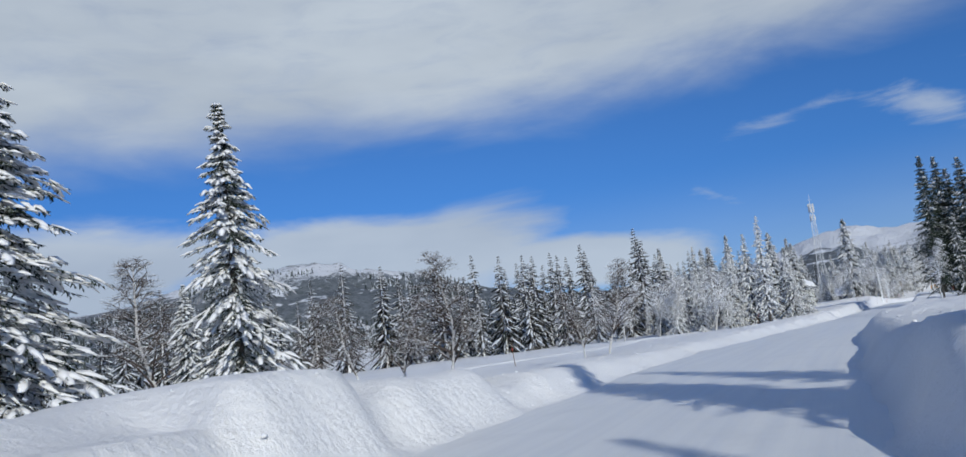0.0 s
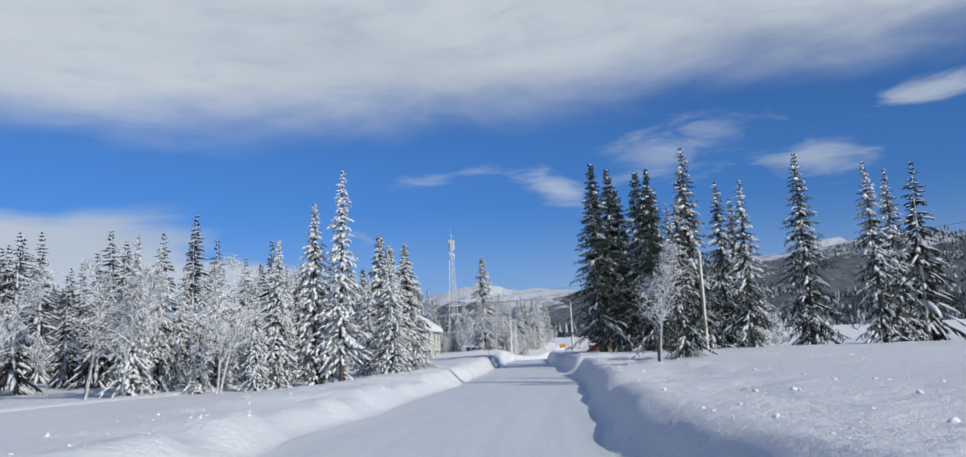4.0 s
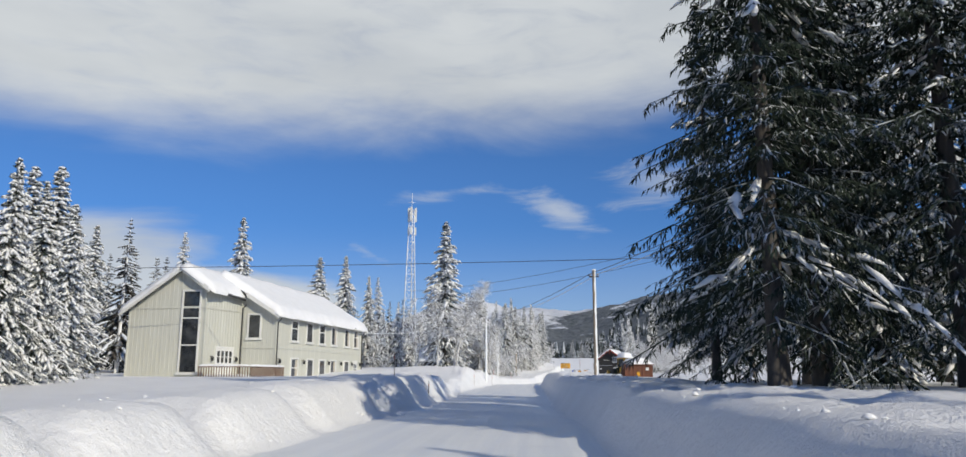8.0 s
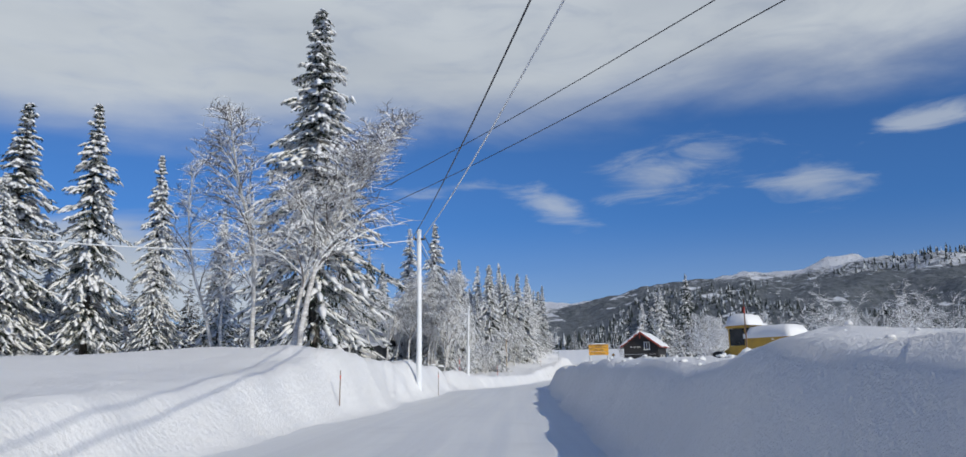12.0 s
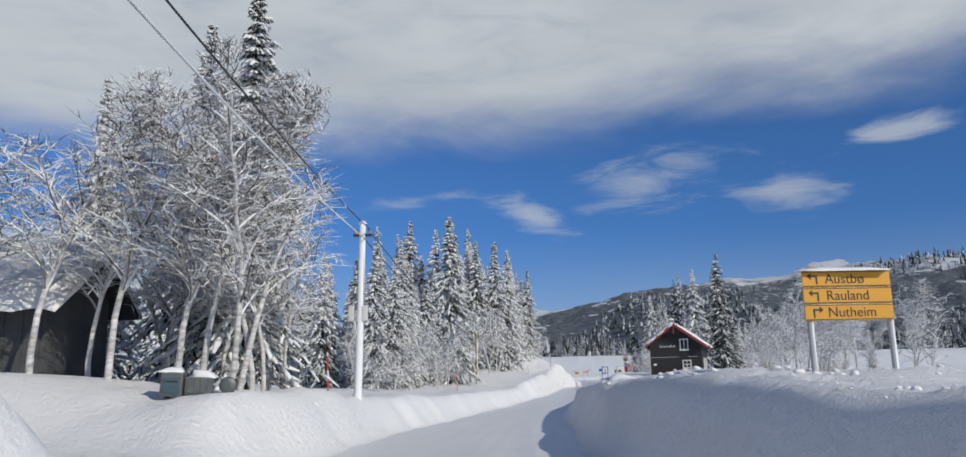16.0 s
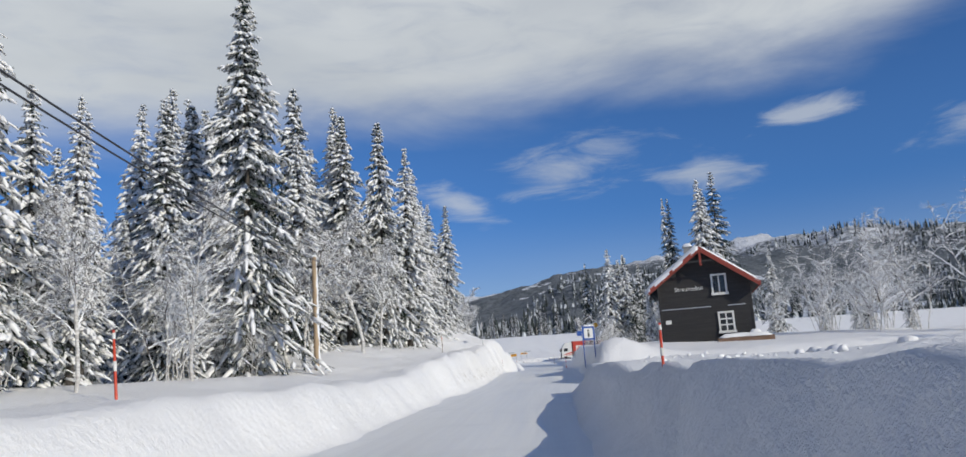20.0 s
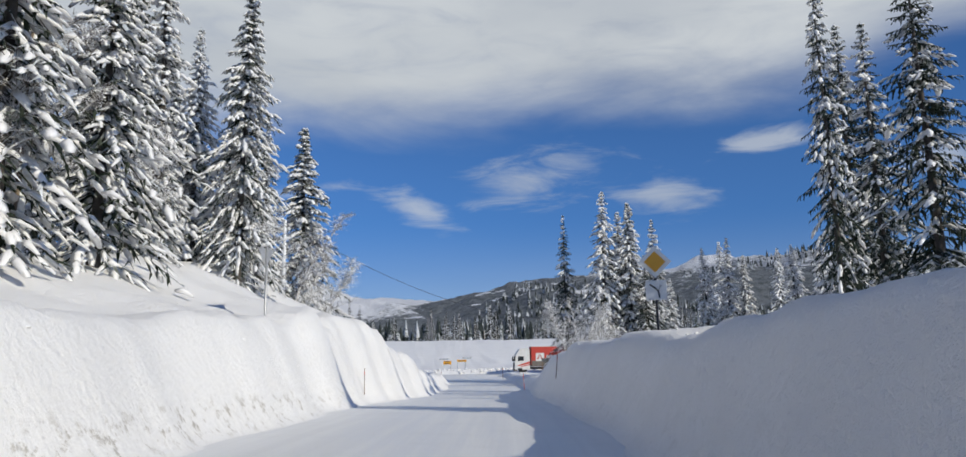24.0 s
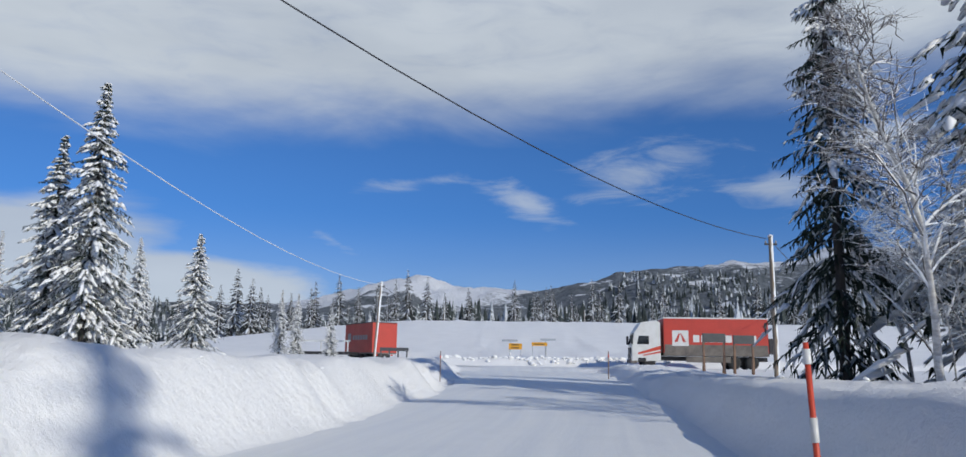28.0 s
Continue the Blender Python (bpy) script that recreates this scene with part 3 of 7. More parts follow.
def make_spruce(seed, height=14.0, spread=0.15, whorls=34, arms=6, twigs=13, load=0.75, needles=NEEDLE, bare=0.05, ragged=0.3, droop=0.5, fans=2, slim=1.0, lump=5, fine=0, cap=0.24, label=""):
    """A spruce with its foot at the origin: tapered trunk, drooping boughs of twigs, snow lying on them."""
    rnd = random.Random(seed)
    root = new("spruce_tree")
    trunk, green, snow = Soup(), Soup(), Soup()
    lean = Vector((rnd.uniform(-0.02, 0.02), rnd.uniform(-0.02, 0.02), 0)) * height

    def axis(t):
        return Vector((0, 0, height * t)) + lean * t * t

    trunk.tube([axis(t) - Vector((0, 0, 0.3 if t == 0 else 0)) for t in (0, 0.05, 0.2, 0.45, 0.7, 0.88, 1.0)],
               [height * 0.0135 * q for q in (1.35, 1.0, 0.85, 0.62, 0.36, 0.15, 0.03)], 7)
    up = Vector((0, 0, 1))
    for w in range(whorls):
        t = bare + (1 - bare) * (w / whorls) ** 0.78
        width = height * spread * 1.22 * ((1 - t) ** 0.92) * (0.5 + 0.5 * min(1, (t + 0.12) / 0.25)) + height * 0.005
        n = arms if t < 0.85 else max(4, arms - 1)
        turn = rnd.uniform(0, 6.28)
        for a in range(n):
            ang = turn + 6.283 * (a + rnd.uniform(-0.3, 0.3)) / n
            ln = width * rnd.uniform(1 - ragged, 1 + ragged * 0.75)
            if rnd.random() < 0.05:
                continue
            out = Vector((math.cos(ang), math.sin(ang), 0))
            base = axis(min(0.995, max(bare * 0.8, t + rnd.uniform(-2.2, 2.2) * (1 - t) / whorls)))
            lift = 0.25 - droop * (1 - t) * 1.1 + rnd.uniform(-0.12, 0.12) + (0.55 if t > 0.9 else 0)
            pts = []
            for i in range(4):
                s = i / 3
                pts.append(base + out * ln * s + up * ln * (lift * s - (0.35 + 0.3 * droop) * s * s + 0.28 * s ** 3))
            side = out.cross(up)
            if lump > 4:
                green.tube(pts, [0.0015 * height + 0.012, 0.02, 0.014, 0.006], 3, False)
            else:
                green.spike(pts[0], pts[2], 0.03, up)
            some = max(3, round(twigs * min(1.0, 0.25 + ln / 1.2)))
            for i in range(some):
                s = 0.1 + 0.9 * (i + rnd.random()) / some
                j = min(2, int(s * 3))
                p = pts[j].lerp(pts[j + 1], s * 3 - j)
                sg = 1 if i % 2 else -1
                reach = max(ln * (0.36 * (1 - s) + 0.12) * rnd.uniform(0.6, 1.2), 0.10)
                d = (out * rnd.uniform(0.25, 0.9) + side * sg * rnd.uniform(0.35, 1.0) - up * rnd.uniform(0.2, 0.9)).normalized()
                tip = p + d * reach
                if fine:                                                # a thin twig set with short shoots
                    green.spike(p, tip, 0.016, up)
                    for e in range(fine):
                        f = (e + rnd.random()) / fine
                        q = p.lerp(tip, 0.1 + 0.9 * f)
                        g = (d * rnd.uniform(0.2, 0.9) + d.cross(up) * (1 if e % 2 else -1) * rnd.uniform(0.1, 0.8) - up * rnd.uniform(0.1, 0.9)).normalized()
                        green.spike(q, q + g * (0.10 + 0.22 * reach * (1 - 0.6 * f)) * rnd.uniform(0.7, 1.3), 0.024 * slim, up)
                    continue
                green.spike(p, tip, (0.03 + 0.05 * reach) * slim, up)
                for e in range(fans):                                   # side shoots
                    q = p.lerp(tip, 0.25 + 0.6 * (e + rnd.random()) / fans)
                    g = (d * 0.6 + side * (1 if e % 2 else -1) * rnd.uniform(0.2, 0.7) + out * rnd.uniform(-0.5, 0.4) - up * rnd.uniform(0.3, 1.0)).normalized()
                    green.spike(q, q + g * reach * rnd.uniform(0.3, 0.55), (0.022 + 0.03 * reach) * slim, up)
            green.spike(pts[2], pts[3] + (pts[3] - pts[2]) * 0.2, 0.03, up)
            if rnd.random() > load:
                continue
            # short lumps of snow along the bough and out on its side twigs
            along = lambda q: pts[min(2, int(q * 3))].lerp(pts[min(2, int(q * 3)) + 1], q * 3 - min(2, int(q * 3)))
            w = min(cap, 0.06 + 0.075 * ln) * rnd.uniform(0.8, 1.25)
            if lump < 5:
                a0, a1 = rnd.uniform(0.12, 0.4), rnd.uniform(0.85, 1.0)
                row = [along(a0 + (a1 - a0) * q / 2) + up * 0.02 + side * rnd.uniform(-0.3, 0.3) * w for q in range(3)]
                bulge = [rnd.uniform(0.3, 0.6), rnd.uniform(0.8, 1.35), rnd.uniform(0.35, 0.8)]
                snow.tongue(row, [w * q for q in bulge], [w * q * rnd.uniform(0.55, 0.9) for q in bulge], up, True)
                continue
            many = max(2, round(lump * min(1.0, 0.35 + ln / 1.6)))
            for e in range(many):
                q = 0.16 + 0.84 * (e + rnd.random()) / many
                off = rnd.uniform(-1, 1) if e % 3 else 0.0
                p = along(min(q, 0.999)) + side * off * ln * 0.30 * (1.15 - q) - up * abs(off) * ln * 0.10
                d = (out * rnd.uniform(0.5, 1.0) + side * off * 0.8 - up * rnd.uniform(0.25, 0.85)).normalized()
                reach = rnd.uniform(0.25, 0.55) * (0.35 + 0.45 * ln)
                v = w * rnd.uniform(0.6, 1.25)
                snow.tongue([p - d * reach * 0.5, p + up * v * 0.2, p + d * reach * 0.6], [v * 0.55, v, v * 0.5], [v * 0.4, v * 0.8, v * 0.3], up)
    child("trunk", mesh_of("spruce_trunk", trunk.v, trunk.f, BARK, False), root, "rough grey-brown trunk")
    child("crown", mesh_of("spruce_crown", green.v, green.f, needles), root, "drooping dark green boughs rimed with frost")
    if snow.f:
        child("snow_load", mesh_of("spruce_snow", snow.v, snow.f, SNOW_LOAD, False), root, "clumps of white snow lying on the boughs")["kind"] = "stuff"
    tagged(root, label or "tall narrow spruce laden with snow", "tree")
    return root


def make_birch(seed, height=9.0, limbs=24, subs=8, twigs=8, twig=TWIG, bark=BIRCH_BARK, trunks=1, spread=0.34, girth=0.007, stout=1.0, low=0.18, steep=0.0, label=""):
    rnd = random.Random(seed)
    root = new("birch_tree")
    stem, fine = Soup(), Soup()

    def grow(p, d, ln, r, segs, sag, soup, sides):
        pts, rad = [p.copy()], [r]
        for i in range(segs):
            d = (d + Vector((rnd.uniform(-1, 1), rnd.uniform(-1, 1), rnd.uniform(-1, 1))) * 0.16 + Vector((0, 0, sag))).normalized()
            p = p + d * ln / segs
            pts.append(p.copy())
            rad.append(r * (1 - 0.8 * (i + 1) / segs))
        soup.tube(pts, rad, sides, False)
        return pts

    for s in range(trunks):
        a = rnd.uniform(0, 6.28)
        tilt = Vector((math.cos(a), math.sin(a), 0)) * (0.06 if trunks == 1 else 0.2)
        h = height * rnd.uniform(0.85, 1.0)
        spine = grow(Vector((tilt.x * 2, tilt.y * 2, -0.3)), Vector((tilt.x, tilt.y, 1)), h, height * girth + 0.02, 9, 0.05, stem, 7)
        for b in range(limbs):
            t = low + (0.98 - low) * (b + rnd.random()) / limbs
            j = min(8, int(t * 9))
            p = spine[j].lerp(spine[j + 1], t * 9 - j)
            a = rnd.uniform(0, 6.28)
            d = Vector((math.cos(a), math.sin(a), rnd.uniform(0.45, 1.5) + steep))
            ln = height * spread * (1.08 - t if steep == 0 else min(1.08 - t, 0.3 + 0.9 * t)) * rnd.uniform(0.65, 1.15) + 0.35
            bough = grow(p, d.normalized(), ln, (0.012 + (0.009 if steep == 0 else 0.005) * ln) * stout, 5, -0.07 - 0.08 * steep, fine, 4)
            for c in range(subs):
                u = 0.2 + 0.8 * (c + rnd.random()) / subs
                j = min(4, int(u * 5))
                q = bough[j].lerp(bough[j + 1], u * 5 - j)
                a = rnd.uniform(0, 6.28)
                e = (d.normalized() * 0.7 + Vector((math.cos(a), math.sin(a), rnd.uniform(-0.3, 0.5)))).normalized()
                l2 = (ln * (0.42 * (1 - u) + 0.2) + 0.15) * rnd.uniform(0.7, 1.2)
                spray = grow(q, e, l2, 0.011 * stout, 3, -0.16, fine, 3)
                for g in range(twigs):
                    v = spray[1 + g % 3]
                    a = rnd.uniform(0, 6.28)
                    f = (e * 0.8 + Vector((math.cos(a), math.sin(a), rnd.uniform(-0.7, 0.3)))).normalized()
                    fine.spike(v, v + f * (0.2 + 0.35 * l2) * rnd.uniform(0.6, 1.2), 0.008 * stout, Vector((0.05, 0.05, 1)).normalized())
    child("trunk", mesh_of("birch_trunk", stem.v, stem.f, bark, False), root, "pale trunk and limbs")
    child("crown", mesh_of("birch_twigs", fine.v, fine.f, twig), root, "fine twigs white with hoar frost" if twig is TWIG else "fine bare twigs")
    tagged(root, label or "leafless birch with frosted white twigs", "tree")
    return root


def plant(proto, x, y, h, h0, turn=None, wide=1.0, rnd=random):
    """A copy of a tree of height h0, grown to h, standing in the snow."""
    s = h / h0
    ob = copy_thing(proto, Matrix())
    ob.matrix_basis = Matrix.LocRotScale((x, y, gz(x, y) - 0.12), Euler((0, 0, rnd.uniform(0, 6.28) if turn is None else turn)), (s * wide, s * wide, s))
    return ob

# ---- planting
TREES = random.Random(4)
SPRUCE = [make_spruce(1, 14, 0.148, 46, 6, 7, 0.86, fans=1, slim=1.15, cap=0.145, droop=0.7, lump=6), make_spruce(2, 14, 0.135, 47, 6, 7, 0.86, fans=1, slim=1.15, cap=0.145, ragged=0.42, droop=0.75, lump=6),
          make_spruce(3, 14, 0.165, 45, 6, 8, 0.86, fans=1, slim=1.15, cap=0.15, droop=0.7, lump=6),
          make_spruce(4, 14, 0.105, 44, 5, 7, 0.96, fans=1, slim=1.1, ragged=0.55, cap=0.145, droop=0.7, lump=6, label="slim spire of a spruce laden with snow"),
          make_spruce(5, 14, 0.15, 45, 6, 8, 0.86, fans=1, slim=1.15, cap=0.145, ragged=0.5, droop=0.85, lump=6)]
DARK = [make_spruce(11, 14, 0.155, 40, 6, 11, 0.3, NEEDLE_DARK, fans=2, slim=1.0, cap=0.12, droop=0.6, label="tall dark green spruce with little snow"),
        make_spruce(12, 14, 0.14, 42, 6, 10, 0.45, NEEDLE_DARK, fans=2, slim=1.0, cap=0.12, ragged=0.45, droop=0.6, label="tall dark green spruce with some snow on its boughs")]
LIGHT = [make_spruce(21, 14, 0.178, 30, 6, 6, 0.97, NEEDLE_FROST, bare=0.02, fans=0, slim=2.1, lump=4, cap=0.24, droop=0.7), make_spruce(22, 14, 0.155, 31, 6, 6, 0.97, NEEDLE_FROST, bare=0.02, ragged=0.45, fans=0, slim=2.1, lump=4, cap=0.24, droop=0.7),
         make_spruce(23, 14, 0.195, 29, 6, 6, 0.97, NEEDLE_FROST, bare=0.02, ragged=0.4, fans=0, slim=2.1, lump=4, cap=0.24, droop=0.7)]
HEAVY = [make_spruce(61, 14, 0.168, 46, 6, 12, 0.86, NEEDLE_DARK, bare=0.04, fine=5, lump=10, cap=0.12, droop=0.8, ragged=0.42, label="broad spruce with boughs bent down by heavy snow"),
         make_spruce(62, 14, 0.152, 48, 6, 12, 0.86, NEEDLE_DARK, bare=0.04, fine=5, lump=10, cap=0.12, droop=0.8, ragged=0.48, label="broad spruce with boughs bent down by heavy snow")]
NEAR_DARK = [make_spruce(71, 14, 0.165, 40, 7, 14, 0.08, NEEDLE_DARK, bare=0.12, ragged=0.42, droop=0.5, fine=8, slim=0.85, cap=0.1, label="tall dark green spruce with little snow"),
             make_spruce(72, 14, 0.15, 40, 7, 14, 0.12, NEEDLE_DARK, bare=0.13, ragged=0.5, droop=0.55, fine=8, slim=0.85, cap=0.1, label="tall dark green spruce with some snow on its boughs")]
BIRCH = [make_birch(31, limbs=32, subs=9, twigs=7, stout=1.5, low=0.26, steep=0.7), make_birch(32, trunks=2, limbs=20, subs=8, twigs=7, stout=1.5, low=0.26, steep=0.7), make_birch(33, spread=0.36, limbs=34, subs=9, twigs=7, stout=1.5, low=0.26, steep=0.7)]
BUSH = [make_birch(41, 9.0, 9, 6, 7, trunks=5, spread=0.36, girth=0.002, stout=1.3, label="frosted birch scrub in the snow"), make_birch(42, 9.0, 8, 6, 7, trunks=6, spread=0.42, girth=0.002, stout=1.3, label="frosted birch scrub in the snow")]
BARE = [make_birch(51, 9.0, 34, 10, 12, TWIG_BARE, BIRCH_BARK, spread=0.4, girth=0.010, stout=1.45, label="leafless birch with bare grey twigs")]
ALL_KINDS = NEAR_DARK + SPRUCE + DARK + LIGHT + HEAVY + BIRCH + BUSH + BARE

FAR_ONES = []


def spruce(x, y, top, kind=None, wide=1.0):
    """A spruce whose tip is at the height top."""
    if kind == "light":
        FAR_ONES.append((TREES.randrange(3), x, y, max(2.0, top - gz(x, y)), TREES.uniform(0, 6.28), wide))
        return None
    kinds = {None: SPRUCE, "dark": DARK, "light": LIGHT, "heavy": HEAVY, "near": NEAR_DARK}.get(kind) or [SPRUCE[kind]]
    return plant(TREES.choice(kinds), x, y, max(2.0, top - gz(x, y)), 14.0, wide=wide, rnd=TREES)


def birch(x, y, h, kinds=BIRCH, wide=1.0):
    return plant(TREES.choice(kinds), x, y, h, 9.0, wide=wide, rnd=TREES)


# trees that stand out one by one: x, y, height of the tip, kind
for row in [(-9.07, 23.75, 10.6, 3), (-10.6, 24.6, 9.2, 0), (-7.5, 27.8, 7.0, 0), 
            (-25.6, 165.6, 17.4, 1), (-14.6, 166.5, 11.0, 1), (-9.8, 210, 14, 2), (-6.0, 227.5, 20.0, 0), (-1.1, 238, 18.0, 3), (-1.3, 246, 20.2, 1), (-0.7, 256.5, 19.3, 3), (23.2, 238.4, 15.8, 2), (21.1, 240.5, 14.7, 'dark', 0.7), (-1.2, 283, 20.8, 3), (27.0, 272.3, 8.8, 0), (28.6, 272.8, 9.5, 1), (30.3, 274, 8.6, 2), (33.6, 274, 9.3, 0),
            (-1.75, 231.4, 18.0, 1), (-0.33, 249.8, 17.4, 2), (27.8, 298.6, 18.7, 4), (24.7, 301.5, 16.9, 'dark', 0.7),
            (32.3, 304.2, 15.8, 1), (30, 300.5, 17.0, 2), (41.9, 291.8, 12.0, 0), (41.5, 303.1, 14.5, 1), (37, 306, 11, 2),  
            (3.5, 325, 5.2, 0), (2.0, 327, 5.6, 1), (5.2, 326.5, 4.6, 2), (-13, 322, 9, 0), (-24.5, 163, 12, 0), (-10.6, 158.4, 13.6, 2), (-13.9, 158.6, 11.9, 1), (-9.5, 219, 18.5, 0), (-12, 212, 16, 2)]:
    spruce(*row)
for row in [(5.3, 57, 18.4, 0.95), (6.9, 59, 18.2, 1.0), (9.4, 57.5, 17.4, 1.1), (8.0, 63, 17.0, 1.15), (6.5, 68, 15.5, 0.85), (7.6, 73, 10.5, 1.0), (4.84, 20.2, 9.0, 0.75)]:
    spruce(*row[:3], "near", row[3])
for row in [(10.5, 64, 16), (12.5, 61, 15), (6.6, 24, 8.0), (13.5, 39.1, 12.25), (11.7, 48.0, 17.0),
            (19.2, 45, 15.3), (20.8, 37.2, 12.6), (24, 42, 13), (15, 52, 15), (18, 60, 15), (29, 300, 13), (33, 299, 16), (31, 296, 12)]:
    spruce(*row, "dark")
# trees on the sunny side, whose shade falls across the road
for row in [(13, -62, 11), (17, -58, 13), (11.5, -56, 9), (21, -66, 13), (15.5, -52, 10), (24, -60, 12), (24.7, 254, 17.5, 'dark', 0.62), (31.5, 257.5, 21), (31.9, 262, 19), (11.4, 67.3, 18.5), (12.2, 70.4, 18.0), (13.2, 73.2, 19.0), (15.8, 71.5, 20.5), (33.4, 266.5, 21), (37, 270.5, 13), (8.5, -44.5, 12), (10.5, -47, 13), (13, -48.5, 13), (11.6, -44.2, 12), (15, -51, 13)]:
    spruce(*row[:3], 'dark', row[4] if len(row) > 4 else 1.0)
for row in [(-10.35, 129.2, 19.4, 'heavy', 1.25), (-45.6, 113.1, 18.3, 'heavy', 1.2), (-48.6, 121.8, 17.9, 'heavy', 1.2), (-28.3, 83.8, 14.0, 'heavy', 1.3), (-29.4, 83.0, 13.8, 'heavy', 1.3), (-25.7, 81.5, 11.1, 'heavy', 1.2), (-6.45, -41.3, 6.6, 'heavy', 1.2), (-8.3, -44.6, 7.8, 'heavy', 1.6), (-9.5, -40, 3.6, 'heavy', 1.2), (-8.1, 155.2, 13.4, 'heavy', 1.0), (-9.4, 181.8, 9.7, 'heavy'), (-11.2, 185.5, 10.0, 'heavy'), (-8.2, 200, 10.5, 'heavy'), (-3.2, 236, 15.5, 'heavy'), (-1.6, 256, 16.5, 'heavy'), (-19.6, 70, 9.4, 'heavy'), (-18.6, 66.5, 9.4, 'heavy'), (-18, 63.5, 9.6, 'heavy'), (-9.9, 45.4, 9.9, 'heavy', 1.2), (-11.8, 45.5, 11.0, 'heavy', 1.2), (-14, 49.5, 9.0, 'heavy', 1.1), (30.4, 298.4, 17.5, 'heavy'), (-25.7, 129.7, 15.3, 'heavy', 1.3), (-22.7, 131.6, 15.7, 'heavy', 1.1), (-35.2, 130.1, 20.4, 'heavy'), (-44.1, 133.6, 19.4), (-20.3, 134, 13.5, 'heavy', 0.9), 
            (-5.2, 318, 15.4, 'heavy', 1.1), (-8.5, 320, 13.2, 'heavy', 1.15), (0.6, 317.2, 7.4, 'heavy', 1.2), (-7.9, 29.7, 7.7, 'heavy', 1.25), (-7.4, 32.6, 8.2, 'heavy', 1.2), (-6.5, 204.0, 16.6, 'heavy', 1.0), (-9.4, 206.5, 13.0, 'heavy'), (-7.0, 217, 17.6, 'heavy'), (-4.9, 222, 17.4, 'heavy'), (-2.9, 224.2, 17.7, 'heavy', 0.9), (-21.1, 199.6, 16.6, 'heavy'), (-12.5, 222, 20.1, 'heavy'), (0.9, 288, 21.0, 'heavy', 1.25), (1.4, 261, 19.5, 'heavy', 0.9), (-1.6, 277, 18.5, 'heavy', 1.1), (-3.5, 268, 18.5, 'heavy', 1.1)]:
    spruce(*row)
for row in [(4.7, 18.3, 5.7, [BIRCH[0]], 0.8), (-7.9, 119.4, 10.6, [BIRCH[2]], 1.1), (-8.15, 119.7, 10.2, [BIRCH[0]], 1.1), (-3.6, 215, 9.0, [BIRCH[2]], 1.3), (-2.9, 219, 8.0), (22.9, 293.6, 8.2), (-9.9, 120.4, 10.2), (-12, 123, 8), (-9.56, 151.3, 9.2), (-8.05, 151.4, 9), (-7.6, 151.8, 8.8), (-7.2, 151.3, 8.4), (-6.8, 151.9, 8.2), (-7.9, 152.6, 9),  (24.5, 296.5, 8), (27, 294, 8.5),
            (26.6, 302, 7), (-12, 184, 6.5), (-7.6, 185, 5.2), (-9.2, 186.5, 6.0), (-10.6, 181, 5.4), (-6.4, 190, 5.2), (-6.0, 196, 6.0), (-5.2, 209, 8.0, [BIRCH[2]], 1.2), (-4.5, 238, 9), (1.5, 274, 9), (-5, 206, 9), (3.0, 281.5, 9), (2.2, 279, 8), (0.4, 270, 10), (-1.2, 264, 10)]:
    birch(*row)
for row in [(-6.1, -35.2, 3.7), (-8.6, -33.5, 3.2), (-13, -30, 4), (-11.5, -39, 4.6), (-10.2, -36, 3), (-8.2, -21.9, 3.3), (-7.5, -21.2, 4.4)]:
    birch(*row, BARE)


def scatter(n, corners, lo, hi, kind=None, gap=2.2, wide=1.0, make=None, clear=()):
    """Trees strewn in a four-cornered plot."""
    put, tries = [], 0
    (ax, ay), (bx, by), (cx, cy), (dx, dy) = corners
    while len(put) < n and tries < n * 30:
        tries += 1
        s, t = TREES.random(), TREES.random()
        x = (ax * (1 - s) + bx * s) * (1 - t) + (dx * (1 - s) + cx * s) * t
        y = (ay * (1 - s) + by * s) * (1 - t) + (dy * (1 - s) + cy * s) * t
        if any((x - u) ** 2 + (y - v) ** 2 < gap * gap for u, v in put) or any(x0 < x < x1 and y0 < y < y1 for x0, x1, y0, y1 in clear):
            continue
        put.append((x, y))
        if make:
            make(x, y, TREES.uniform(lo, hi))
        else:
            spruce(x, y, TREES.uniform(lo, hi), kind, wide)


frost = lambda x, y, h: birch(x, y, h, BUSH)
slim = lambda x, y, h: birch(x, y, h, BIRCH)
# the wood beyond the field on the left of the first stretch
scatter(34, [(-16, 33), (-46, 18), (-48, 30), (-15, 46)], 7, 11.5, "light", 2.0)
scatter(20, [(-12, 20), (-16, 17), (-24, 30), (-10, 42)], 4.5, 7.5, None, 2.0)
scatter(26, [(-46, 18), (-75, -10), (-80, 4), (-48, 32)], 8, 12.5, "light", 2.4)
scatter(14, [(-75, -10), (-80, -60), (-90, -60), (-88, -4)], 8, 15, "light", 3)
scatter(10, [(-12, 20), (-22, 14), (-24, 20), (-14, 26)], 4, 7.5, None, 2, make=slim)
scatter(7, [(-28, -40), (-34, -48), (-40, -40), (-34, -30)], 9, 15, None, 3)
# between the wood and the pale house
scatter(11, [(-17, 50), (-27, 50), (-31, 72), (-21, 73)], 8, 11.5, None, 2.6)
scatter(20, [(-30, 50), (-60, 50), (-60, 90), (-34, 88)], 10, 17, "light", 3)
scatter(22, [(-34, 100), (-60, 96), (-60, 150), (-34, 150)], 11, 17, "light", 3)
